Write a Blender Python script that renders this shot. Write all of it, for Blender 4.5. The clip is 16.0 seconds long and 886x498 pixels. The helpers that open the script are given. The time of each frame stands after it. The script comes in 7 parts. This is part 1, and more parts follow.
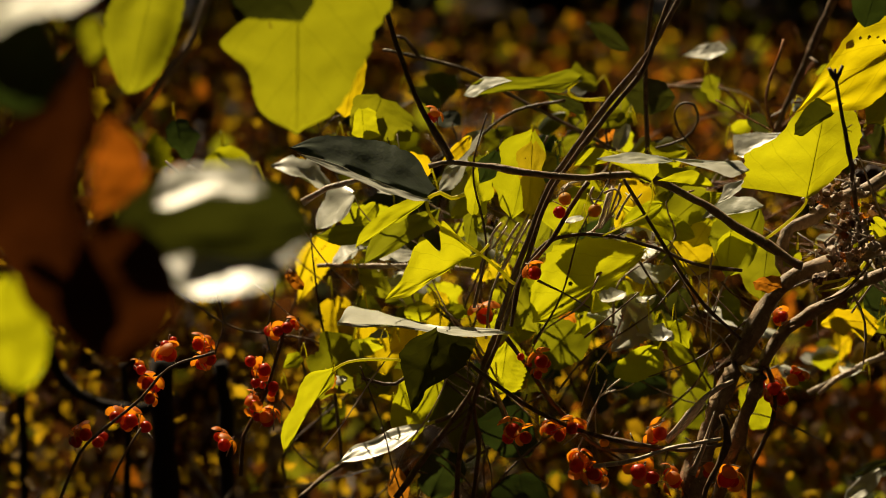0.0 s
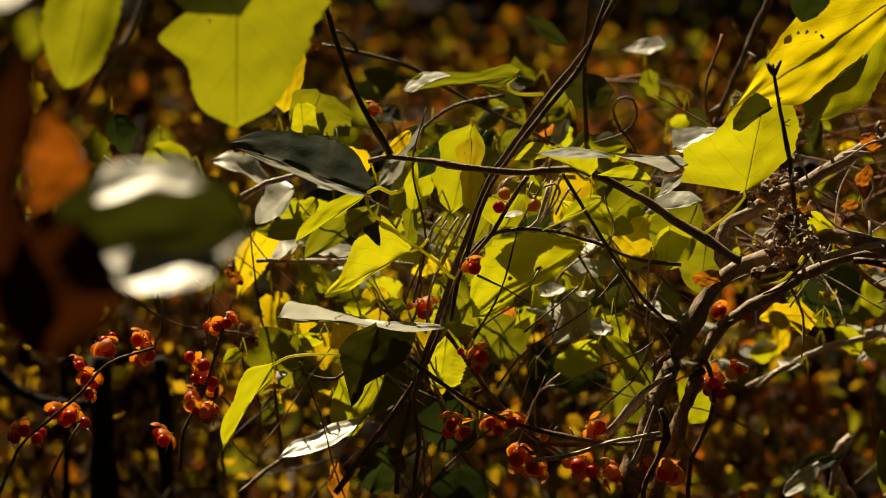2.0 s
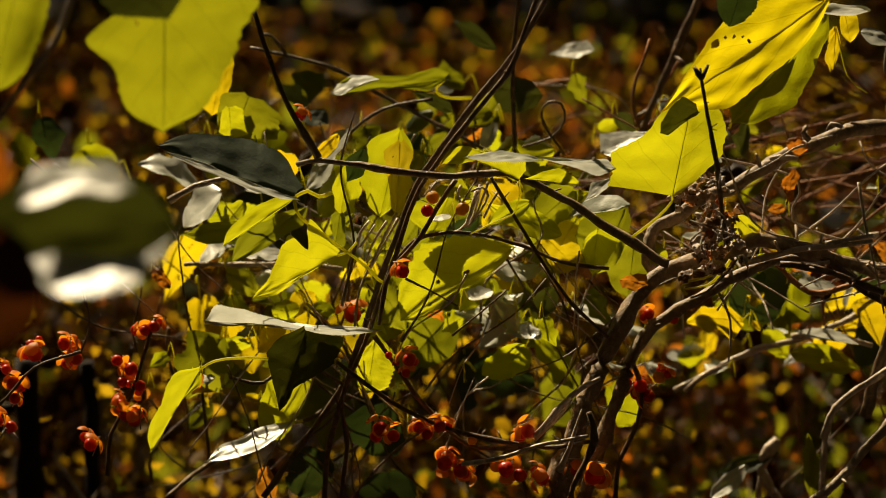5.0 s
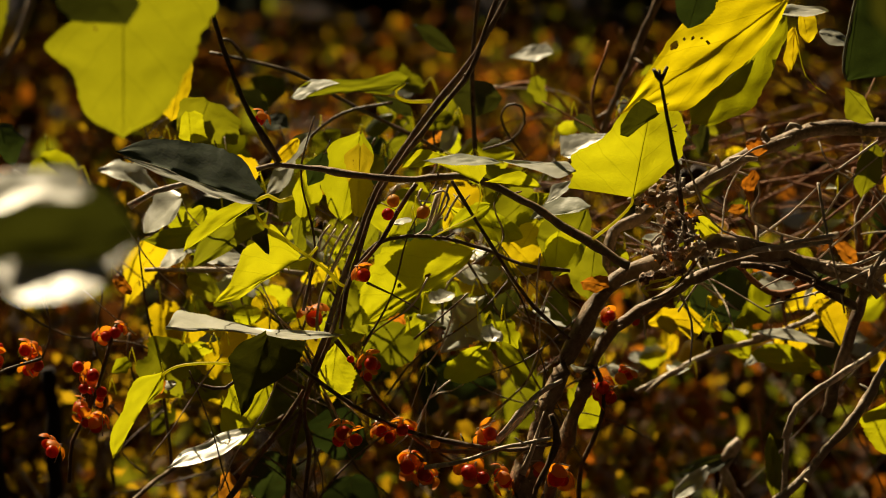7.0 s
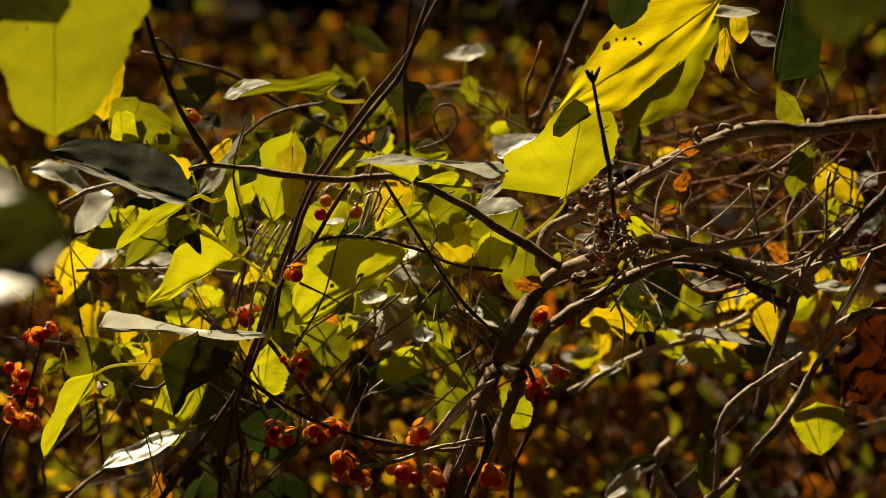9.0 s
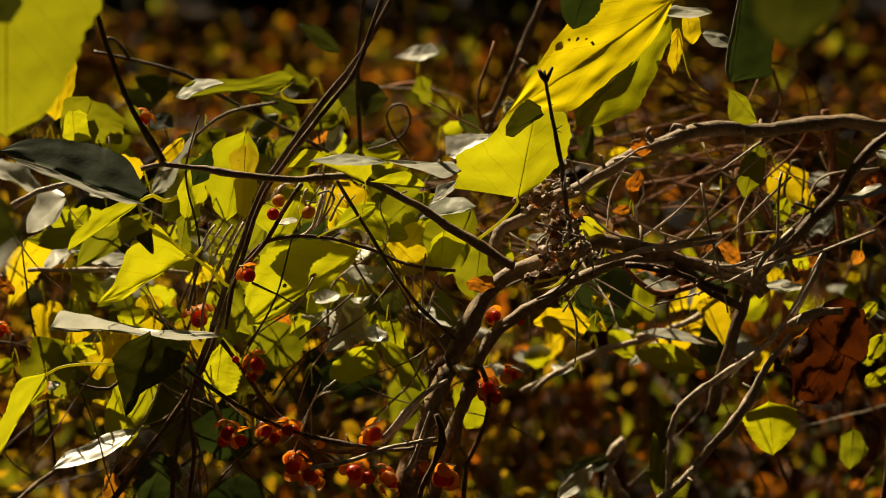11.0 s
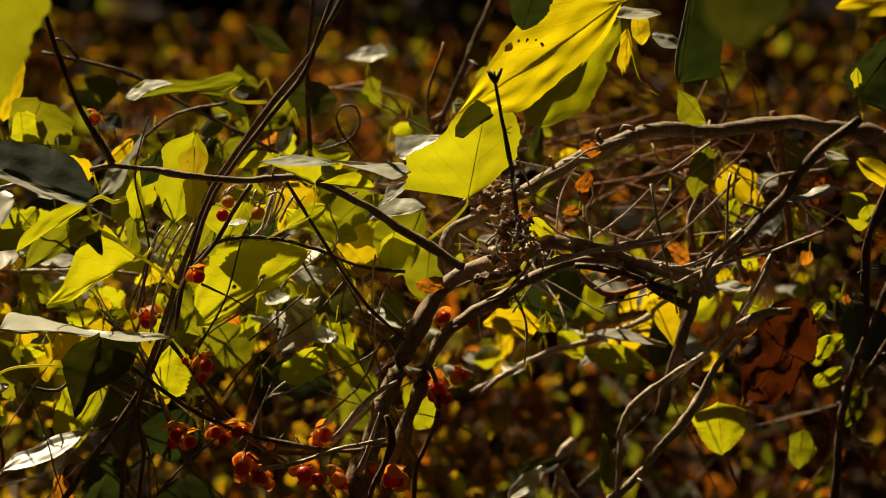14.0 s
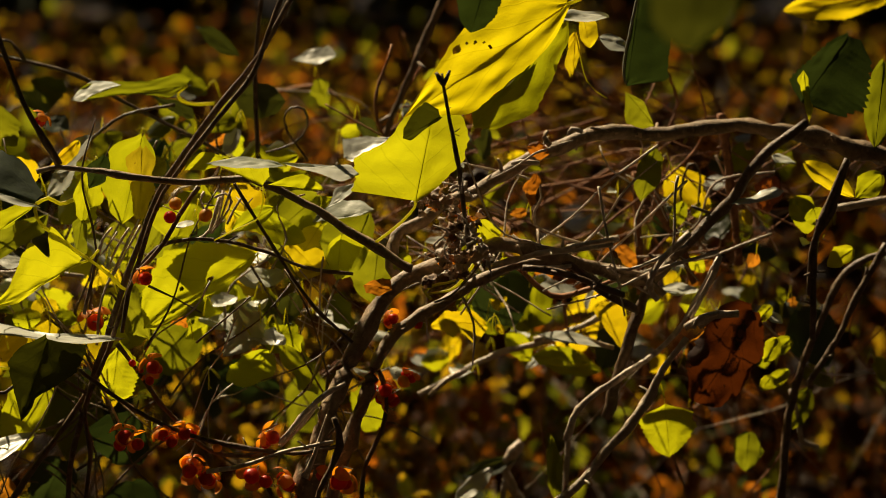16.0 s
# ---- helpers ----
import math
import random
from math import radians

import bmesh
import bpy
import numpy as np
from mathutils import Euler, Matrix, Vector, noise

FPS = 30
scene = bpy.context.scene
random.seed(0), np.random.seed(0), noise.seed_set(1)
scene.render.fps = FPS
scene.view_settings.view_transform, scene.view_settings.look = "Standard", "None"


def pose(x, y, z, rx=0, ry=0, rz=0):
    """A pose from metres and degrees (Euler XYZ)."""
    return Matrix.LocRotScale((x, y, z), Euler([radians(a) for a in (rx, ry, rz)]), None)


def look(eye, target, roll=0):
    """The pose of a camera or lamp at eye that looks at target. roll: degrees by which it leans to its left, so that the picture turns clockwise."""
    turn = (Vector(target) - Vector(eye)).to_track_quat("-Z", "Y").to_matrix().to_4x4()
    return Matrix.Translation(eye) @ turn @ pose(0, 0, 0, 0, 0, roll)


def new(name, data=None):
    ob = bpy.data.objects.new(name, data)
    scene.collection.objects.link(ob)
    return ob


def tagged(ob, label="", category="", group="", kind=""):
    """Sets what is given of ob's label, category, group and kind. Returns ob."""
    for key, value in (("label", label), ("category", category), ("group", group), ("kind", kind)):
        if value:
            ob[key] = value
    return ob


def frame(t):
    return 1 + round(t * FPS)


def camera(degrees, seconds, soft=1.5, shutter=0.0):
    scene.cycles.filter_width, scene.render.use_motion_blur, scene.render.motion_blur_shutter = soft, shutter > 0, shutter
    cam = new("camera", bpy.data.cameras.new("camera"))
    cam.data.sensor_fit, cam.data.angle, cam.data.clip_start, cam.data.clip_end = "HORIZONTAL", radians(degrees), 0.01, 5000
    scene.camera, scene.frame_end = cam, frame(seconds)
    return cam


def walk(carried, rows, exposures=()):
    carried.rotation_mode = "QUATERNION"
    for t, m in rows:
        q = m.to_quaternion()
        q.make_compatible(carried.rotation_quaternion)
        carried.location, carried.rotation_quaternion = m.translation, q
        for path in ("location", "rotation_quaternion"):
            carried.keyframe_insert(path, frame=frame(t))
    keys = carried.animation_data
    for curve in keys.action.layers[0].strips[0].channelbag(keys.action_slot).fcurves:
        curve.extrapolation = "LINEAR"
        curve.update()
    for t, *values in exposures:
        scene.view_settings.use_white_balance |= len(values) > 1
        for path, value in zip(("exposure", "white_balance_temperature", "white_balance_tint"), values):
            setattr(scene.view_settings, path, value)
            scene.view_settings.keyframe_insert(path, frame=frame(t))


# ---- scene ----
cam = camera(19.77, 16.0, soft=0.5)
# a long lens, opened enough to melt the near leaves and the woods behind
cam.data.dof.use_dof = True
cam.data.dof.focus_distance = 0.91
cam.data.dof.aperture_fstop = 14.0

# the camera stands still and pans to the right: seconds, tilt, lean, turn in degrees
PATH = [
    (0.0, 82.013, -0.201, 4.585),
    (0.5, 81.985, -0.350, 4.219),
    (1.0, 82.084, -0.463, 3.890),
    (1.5, 82.012, -0.573, 3.519),
    (2.0, 81.893, -0.099, 3.210),
    (2.5, 81.991, -0.383, 2.969),
    (3.0, 81.911, -0.068, 2.661),
    (3.5, 82.003, -0.311, 2.440),
    (4.0, 81.982, -0.147, 2.115),
    (6.5, 81.988, -0.119, 0.973),
    (7.0, 82.050, -0.190, 0.690),
    (7.5, 81.994, 0.010, 0.319),
    (8.0, 82.001, 0.073, -0.000),
    (8.5, 82.048, 0.007, -0.495),
    (9.0, 82.052, 0.027, -0.843),
    (9.5, 82.073, 0.056, -1.237),
    (10.0, 82.028, 0.173, -1.482),
    (12.5, 82.094, 0.136, -2.501),
    (13.0, 82.070, 0.232, -2.636),
    (13.5, 82.097, 0.175, -2.816),
    (14.0, 82.079, 0.289, -3.059),
    (14.5, 82.093, 0.353, -3.312),
    (15.0, 82.072, 0.585, -3.535),
    (15.5, 82.087, 0.631, -3.794),
    (16.0, 82.136, 0.515, -4.245),
]
EYE = (0.0, 0.0, 0.75)
walk(cam, [(t, pose(*EYE, 0, 0, turn) @ pose(0, 0, 0, tilt, 0, 0) @ pose(0, 0, 0, 0, 0, lean)) for t, tilt, lean, turn in PATH],
     exposures=[(0.0, 0.40), (16.0, 0.42)])

# ---------------------------------------------------------------- light
SUN_EL, SUN_AZ = radians(52), radians(-32)  # high behind the vine, to the left
TO_SUN = Vector((math.sin(SUN_AZ) * math.cos(SUN_EL), math.cos(SUN_AZ) * math.cos(SUN_EL), math.sin(SUN_EL)))
world = bpy.data.worlds.new("sky")
world.use_nodes = True
scene.world = world
wn = world.node_tree.nodes
sky = wn.new("ShaderNodeTexSky")
sky.sky_type = "NISHITA"
sky.sun_disc = False
sky.sun_elevation = SUN_EL
sky.sun_rotation = SUN_AZ
world.node_tree.links.new(sky.outputs["Color"], wn["Background"].inputs["Color"])
wn["Background"].inputs["Strength"].default_value = 0.017
sun_data = bpy.data.lights.new("sun", "SUN")
sun_data.energy = 5.25
sun_data.angle = radians(0.5)
sun_data.color = (1.0, 0.81, 0.52)
sun = new("sun", sun_data)
sun.matrix_world = look(TO_SUN * 20, (0, 0, 0))

# ---------------------------------------------------------------- materials
def nodes_of(name):
    m = bpy.data.materials.new(name)
    m.use_nodes = True
    nt = m.node_tree
    nt.nodes.clear()
    return m, nt


class Net:
    """Small helper to wire shader nodes."""

    def __init__(self, nt):
        self.nt = nt

    def node(self, kind, **sets):
        n = self.nt.nodes.new(kind)
        for key, value in sets.items():
            if key in n.inputs:
                n.inputs[key].default_value = value
        return n

    def link(self, a, b):
        self.nt.links.new(a, b)

    def math(self, op, a, b=0.0, c=None):
        n = self.nt.nodes.new("ShaderNodeMath")
        n.operation = op
        for i, v in enumerate((a, b, c)):
            if v is None:
                continue
            if isinstance(v, (int, float)):
                n.inputs[i].default_value = v
            else:
                self.link(v, n.inputs[i])
        return n.outputs[0]

    def noise(self, vec, scale, detail=3.0, rough=0.55):
        n = self.nt.nodes.new("ShaderNodeTexNoise")
        n.inputs["Scale"].default_value = scale
        n.inputs["Detail"].default_value = detail
        n.inputs["Roughness"].default_value = rough
        if vec is not None:
            self.link(vec, n.inputs["Vector"])
        return n.outputs["Fac"]

    def ramp(self, fac, stops):
        n = self.nt.nodes.new("ShaderNodeValToRGB")
        while len(n.color_ramp.elements) < len(stops):
            n.color_ramp.elements.new(0.5)
        for e, (p, c) in zip(n.color_ramp.elements, stops):
            e.position = p
            e.color = (*c, 1) if len(c) == 3 else c
        self.link(fac, n.inputs["Fac"])
        return n.outputs["Color"]

    def mix(self, fac, a, b):
        n = self.nt.nodes.new("ShaderNodeMix")
        n.data_type = "RGBA"
        for sock, v in ((n.inputs[0], fac), (n.inputs[6], a), (n.inputs[7], b)):
            if isinstance(v, (int, float)):
                sock.default_value = v
            elif isinstance(v, tuple):
                sock.default_value = (*v, 1)
            else:
                self.link(v, sock)
        return n.outputs[2]

    def bump(self, height, strength, distance):
        n = self.nt.nodes.new("ShaderNodeBump")
        n.inputs["Strength"].default_value = strength
        n.inputs["Distance"].default_value = distance
        self.link(height, n.inputs["Height"])
        return n.outputs["Normal"]


def leaf_material(name, glow, glow2, face, spot=(0.09, 0.035, 0.008), spots=0.62, thin=0.55, rough=0.42,
                  vein=0.08, per_island=False, gloss=0.5):
    """A leaf: glossy skin over a thin blade that lets the light through, veined along its uv, blotched and spotted."""
    m, nt = nodes_of(name)
    k = Net(nt)
    tex = k.node("ShaderNodeTexCoord")
    uv = k.node("ShaderNodeUVMap")
    sep = k.node("ShaderNodeSeparateXYZ")
    k.link(uv.outputs["UV"], sep.inputs[0])
    u, v = sep.outputs["X"], sep.outputs["Y"]
    obj = tex.outputs["Object"]
    if per_island:
        rnd = k.node("ShaderNodeNewGeometry").outputs["Random Per Island"]
    else:
        rnd = k.node("ShaderNodeObjectInfo").outputs["Random"]
    # midrib and side veins, swept towards the tip and a little wavy
    side = k.math("ABSOLUTE", k.math("SUBTRACT", u, 0.5))
    wob = k.math("MULTIPLY", k.math("SUBTRACT", k.noise(obj, 90.0, 1.0), 0.5), 0.10)
    phase = k.math("FRACT", k.math("MULTIPLY", k.math("ADD", k.math("SUBTRACT", v, k.math("MULTIPLY", side, 0.95)), wob), 4.2))
    tri = k.math("ABSOLUTE", k.math("SUBTRACT", phase, 0.5))
    lines = k.math("SMOOTH_MIN", k.math("MULTIPLY", tri, 24.0), 1.0, 0.2)
    rib = k.math("MINIMUM", k.math("MULTIPLY", side, 60.0), 1.0)
    net = k.math("MINIMUM", k.math("MULTIPLY", lines, 1.0), rib)
    veins = k.math("SUBTRACT", 1.0, k.math("MINIMUM", net, 1.0))
    big = k.noise(obj, 22.0, 2.0)
    fine = k.noise(obj, 260.0, 3.0)
    tone = k.math("ADD", k.math("MULTIPLY", rnd, 0.45), k.math("MULTIPLY", big, 0.62))
    col = k.ramp(tone, [(0.18, glow), (0.82, glow2)])
    col = k.mix(k.math("MULTIPLY", veins, vein), col, (glow[0] * 0.45, glow[1] * 0.42, glow[2] * 0.4))
    col = k.mix(k.math("MULTIPLY", fine, 0.28), col, (glow[0] * 0.6, glow[1] * 0.62, glow[2] * 0.5))
    rot = k.math("GREATER_THAN", k.math("ADD", k.noise(obj, 75.0, 4.0, 0.7), k.math("MULTIPLY", rnd, 0.05)), spots)
    col = k.mix(k.math("MULTIPLY", rot, 0.85), col, spot)
    skin = k.mix(k.math("MULTIPLY", veins, 0.15), face, (min(1, face[0] * 1.7), min(1, face[1] * 1.6), min(1, face[2] * 1.6)))
    skin = k.mix(k.math("MULTIPLY", big, 0.45), skin, (face[0] * 0.5, face[1] * 0.55, face[2] * 0.5))
    skin = k.mix(k.math("MULTIPLY", rot, 0.8), skin, spot)
    height = k.math("ADD", k.math("MULTIPLY", veins, -0.1), k.math("ADD", k.math("MULTIPLY", fine, 0.35), k.math("ADD", k.math("MULTIPLY", k.noise(obj, 130.0, 2.0), 0.6), k.math("MULTIPLY", k.noise(obj, 1100.0, 2.0), 0.30))))
    nor = k.bump(height, 0.22, 0.0012)
    pr = k.node("ShaderNodeBsdfPrincipled", Roughness=rough)
    pr.inputs["Specular IOR Level"].default_value = gloss
    k.link(skin, pr.inputs["Base Color"])
    k.link(nor, pr.inputs["Normal"])
    k.link(k.math("ADD", k.math("MULTIPLY", fine, 0.22), rough - 0.1), pr.inputs["Roughness"])
    tr = k.node("ShaderNodeBsdfTranslucent")
    k.link(col, tr.inputs["Color"])
    k.link(nor, tr.inputs["Normal"])
    mx = k.node("ShaderNodeMixShader", Fac=thin)
    k.link(pr.outputs[0], mx.inputs[1])
    k.link(tr.outputs[0], mx.inputs[2])
    out = k.node("ShaderNodeOutputMaterial")
    k.link(mx.outputs[0], out.inputs["Surface"])
    return m


def bark_material(name, dark, light, rough=0.7, scale=420.0):
    m, nt = nodes_of(name)
    k = Net(nt)
    obj = k.node("ShaderNodeTexCoord").outputs["Object"]
    a = k.noise(obj, scale, 4.0, 0.65)
    b = k.noise(obj, scale * 0.12, 2.0)
    tone = k.math("ADD", k.math("MULTIPLY", a, 0.6), k.math("MULTIPLY", b, 0.5))
    col = k.ramp(tone, [(0.32, dark), (0.72, light)])
    lent = k.math("GREATER_THAN", k.noise(obj, scale * 0.9, 1.0), 0.66)
    col = k.mix(k.math("MULTIPLY", lent, 0.6), col, (light[0] * 1.25, light[1] * 1.2, light[2] * 1.15))
    pr = k.node("ShaderNodeBsdfPrincipled", Roughness=rough)
    k.link(col, pr.inputs["Base Color"])
    k.link(k.bump(a, 0.7, 0.0011), pr.inputs["Normal"])
    pr.inputs["Specular IOR Level"].default_value = 0.4
    out = k.node("ShaderNodeOutputMaterial")
    k.link(pr.outputs[0], out.inputs["Surface"])
    return m


def berry_material(name, col_a, col_b, rough, glow, thin):
    m, nt = nodes_of(name)
    k = Net(nt)
    obj = k.node("ShaderNodeTexCoord").outputs["Object"]
    rnd = k.node("ShaderNodeObjectInfo").outputs["Random"]
    n1 = k.noise(obj, 300.0, 3.0)
    col = k.ramp(k.math("ADD", k.math("MULTIPLY", n1, 0.7), k.math("MULTIPLY", rnd, 0.3)), [(0.25, col_a), (0.75, col_b)])
    pr = k.node("ShaderNodeBsdfPrincipled", Roughness=rough)
    k.link(col, pr.inputs["Base Color"])
    k.link(k.bump(k.noise(obj, 900.0, 2.0), 0.3, 0.0004), pr.inputs["Normal"])
    tr = k.node("ShaderNodeBsdfTranslucent")
    tr.inputs["Color"].default_value = (*glow, 1)
    mx = k.node("ShaderNodeMixShader", Fac=thin)
    k.link(pr.outputs[0], mx.inputs[1])
    k.link(tr.outputs[0], mx.inputs[2])
    out = k.node("ShaderNodeOutputMaterial")
    k.link(mx.outputs[0], out.inputs["Surface"])
    return m


def ground_material():
    m, nt = nodes_of("leaf_mould")
    k = Net(nt)
    obj = k.node("ShaderNodeTexCoord").outputs["Object"]
    vor = k.node("ShaderNodeTexVoronoi", Scale=16.0)
    k.link(obj, vor.inputs["Vector"])
    sep = k.node("ShaderNodeSeparateColor")
    k.link(vor.outputs["Color"], sep.inputs[0])
    col = k.ramp(sep.outputs[0], [(0.1, (0.018, 0.009, 0.004)), (0.55, (0.05, 0.022, 0.008)), (0.95, (0.12, 0.045, 0.012))])
    col = k.mix(k.noise(obj, 3.0, 4.0), col, (0.02, 0.012, 0.006))
    pr = k.node("ShaderNodeBsdfPrincipled", Roughness=0.85)
    k.link(col, pr.inputs["Base Color"])
    k.link(k.bump(k.noise(obj, 40.0, 5.0), 1.0, 0.03), pr.inputs["Normal"])
    out = k.node("ShaderNodeOutputMaterial")
    k.link(pr.outputs[0], out.inputs["Surface"])
    return m


M = {
    # fresh yellow-green blades, golden ones, dark waxy ones, dead ones
    "green": leaf_material("leaf_green", (0.42, 0.45, 0.005), (0.66, 0.65, 0.008), (0.07, 0.095, 0.02), spots=0.76, thin=0.7),
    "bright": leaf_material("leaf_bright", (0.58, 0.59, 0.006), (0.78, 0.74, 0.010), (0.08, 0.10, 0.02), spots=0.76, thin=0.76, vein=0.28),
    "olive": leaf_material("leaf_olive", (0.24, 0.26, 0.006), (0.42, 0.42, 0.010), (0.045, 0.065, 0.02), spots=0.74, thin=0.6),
    "gold": leaf_material("leaf_gold", (0.80, 0.54, 0.004), (0.90, 0.72, 0.008), (0.20, 0.14, 0.02), spots=0.72, thin=0.7),
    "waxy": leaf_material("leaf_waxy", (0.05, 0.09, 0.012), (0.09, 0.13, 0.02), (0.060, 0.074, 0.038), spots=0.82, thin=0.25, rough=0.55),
    "felt": leaf_material("leaf_felt", (0.05, 0.08, 0.010), (0.10, 0.13, 0.02), (0.060, 0.080, 0.045), spots=0.84, thin=0.2, rough=0.5, gloss=0.6, vein=0.3),
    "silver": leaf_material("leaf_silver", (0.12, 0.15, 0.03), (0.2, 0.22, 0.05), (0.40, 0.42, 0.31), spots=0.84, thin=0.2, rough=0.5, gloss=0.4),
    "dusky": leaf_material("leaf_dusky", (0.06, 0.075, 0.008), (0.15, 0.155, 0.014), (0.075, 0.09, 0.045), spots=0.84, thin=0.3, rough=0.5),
    # near-white face: sun glare on glossy leaf tops is put into the colour
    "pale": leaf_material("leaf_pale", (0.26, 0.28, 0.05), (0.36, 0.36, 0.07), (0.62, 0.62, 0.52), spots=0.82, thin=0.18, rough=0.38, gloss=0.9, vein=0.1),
    "dead": leaf_material("leaf_dead", (0.022, 0.005, 0.001), (0.07, 0.015, 0.003), (0.04, 0.015, 0.006), spots=0.615, thin=0.4, rough=0.6, vein=0.6, spot=(0.45, 0.12, 0.01)),
    "umber": leaf_material("leaf_umber", (0.035, 0.009, 0.001), (0.085, 0.022, 0.003), (0.03, 0.012, 0.006), spots=0.8, thin=0.45, rough=0.7, vein=0.5),
    "russet": leaf_material("leaf_russet", (0.045, 0.009, 0.001), (0.13, 0.028, 0.003), (0.07, 0.025, 0.010), spots=0.66, thin=0.5, rough=0.6, vein=0.5, spot=(0.02, 0.006, 0.002)),
    "crust": leaf_material("leaf_crust", (0.30, 0.20, 0.12), (0.5, 0.36, 0.24), (0.72, 0.60, 0.50), spots=0.64, thin=0.25, rough=0.6, spot=(0.10, 0.04, 0.015)),
    "husk": leaf_material("leaf_husk", (0.20, 0.09, 0.03), (0.40, 0.20, 0.06), (0.62, 0.45, 0.32), spots=0.60, thin=0.35, rough=0.6, spot=(0.05, 0.02, 0.008)),
    "rust": leaf_material("leaf_rust", (0.60, 0.17, 0.008), (0.85, 0.34, 0.02), (0.30, 0.12, 0.03), spots=0.66, thin=0.55, rough=0.55),
    "near": leaf_material("leaf_near", (0.27, 0.28, 0.005), (0.38, 0.38, 0.008), (0.06, 0.08, 0.02), spots=0.76, thin=0.65, vein=0.25),
    "goldleaf": leaf_material("leaf_goldleaf", (0.84, 0.66, 0.004), (0.95, 0.82, 0.006), (0.16, 0.12, 0.02), spots=0.78, thin=0.78, vein=0.3),
    # browner yellow: a shadow across a leaf is put into this colour
    "umbral": leaf_material("leaf_umbral", (0.40, 0.32, 0.006), (0.55, 0.42, 0.01), (0.09, 0.08, 0.02), spots=0.72, thin=0.65),
    # lit twin of umber: backlight in the folds is put into the orange
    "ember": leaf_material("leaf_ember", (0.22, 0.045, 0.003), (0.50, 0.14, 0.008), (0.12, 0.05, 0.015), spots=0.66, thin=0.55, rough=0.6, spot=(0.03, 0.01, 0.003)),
    # darkened olive: shade on overlapped leaves is put into this colour
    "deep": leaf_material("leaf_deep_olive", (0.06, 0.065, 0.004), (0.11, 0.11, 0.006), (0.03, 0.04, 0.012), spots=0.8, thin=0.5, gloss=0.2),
    "bark": bark_material("bark_dark", (0.048, 0.030, 0.017), (0.22, 0.145, 0.085), 0.5),
    "bark_old": bark_material("bark_old", (0.10, 0.068, 0.038), (0.46, 0.33, 0.205), 0.55),
    # pale dry bark, with the sunlight on lit stems put into its tone
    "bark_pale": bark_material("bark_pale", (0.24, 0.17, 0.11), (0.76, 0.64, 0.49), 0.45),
    "bark_red": bark_material("bark_red", (0.11, 0.04, 0.016), (0.44, 0.20, 0.085)),
    "stalk": berry_material("stalk_green", (0.45, 0.42, 0.04), (0.62, 0.58, 0.08), 0.45, (0.95, 0.90, 0.06), 0.6),
    # near-black bark: the saplings' backlit shade is put into the colour
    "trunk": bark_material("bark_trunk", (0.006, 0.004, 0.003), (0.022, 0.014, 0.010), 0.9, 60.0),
    "aril": berry_material("aril_red", (0.55, 0.018, 0.004), (0.75, 0.06, 0.008), 0.34, (0.9, 0.08, 0.006), 0.25),
    "valve": berry_material("valve_orange", (0.75, 0.19, 0.008), (0.88, 0.36, 0.02), 0.5, (0.95, 0.33, 0.010), 0.55),
    "capsule": berry_material("capsule_yellow", (0.62, 0.26, 0.012), (0.74, 0.40, 0.03), 0.45, (0.9, 0.45, 0.02), 0.35),
    "ground": ground_material(),
}

# ---------------------------------------------------------------- building
def mesh_object(name, verts, faces, mat, parent=None, label="", uvs=None, smooth=True):
    me = bpy.data.meshes.new(name)
    me.from_pydata(verts, [], faces)
    if uvs is not None:
        lay = me.uv_layers.new(name="UVMap")
        idx = np.empty(len(me.loops), dtype=np.int32)
        me.loops.foreach_get("vertex_index", idx)
        lay.data.foreach_set("uv", np.asarray(uvs, dtype=np.float32)[idx].ravel())
    me.polygons.foreach_set("use_smooth", [smooth] * len(me.polygons))
    me.materials.append(mat)
    me.update()
    ob = new(name, me)
    if parent is not None:
        ob.parent = parent
    if label:
        tagged(ob, label)
    return ob


def spline(pts, step):
    """A smooth run of points through pts (Catmull-Rom), about step apart."""
    p = [Vector(q) for q in pts]
    p = [2 * p[0] - p[1], *p, 2 * p[-1] - p[-2]]
    out = []
    for a, b, c, d in zip(p, p[1:], p[2:], p[3:]):
        n = max(2, int((c - b).length / step))
        for i in range(n):
            t = i / n
            out.append(0.5 * (2 * b + (c - a) * t + (2 * a - 5 * b + 4 * c - d) * t * t + (3 * b - a - 3 * c + d) * t ** 3))
    out.append(p[-2])
    return out


def tube_data(path, r0, r1, sides=8, rough=0.12, knots=0.0, seed=0):
    """Rings along a path: tapered, uneven, with swollen nodes."""
    rng = random.Random(seed)
    verts, faces = [], []
    ref = Vector((0.31, 0.2, 0.93))
    n = len(path)
    nodes = [rng.random() for _ in range(int(knots))]
    for i, q in enumerate(path):
        t = i / max(1, n - 1)
        d = (path[min(i + 1, n - 1)] - path[max(i - 1, 0)]).normalized()
        s = d.cross(ref)
        s = s.normalized() if s.length > 1e-4 else Vector((1, 0, 0))
        u = d.cross(s)
        r = r0 + (r1 - r0) * t
        for c in nodes:
            r *= 1 + 0.2 * math.exp(-((t - c) * n / 0.9) ** 2)
        for j in range(sides):
            a = 2 * math.pi * j / sides
            rr = r * (1 + rough * (rng.random() - 0.5) * 2)
            verts.append(q + s * (rr * math.cos(a)) + u * (rr * math.sin(a)))
    for i in range(n - 1):
        for j in range(sides):
            k = (j + 1) % sides
            faces.append((i * sides + j, i * sides + k, (i + 1) * sides + k, (i + 1) * sides + j))
    faces.append(tuple(reversed(range(sides))))
    faces.append(tuple((n - 1) * sides + j for j in range(sides)))
    return verts, faces


COUNT = {"n": 0}


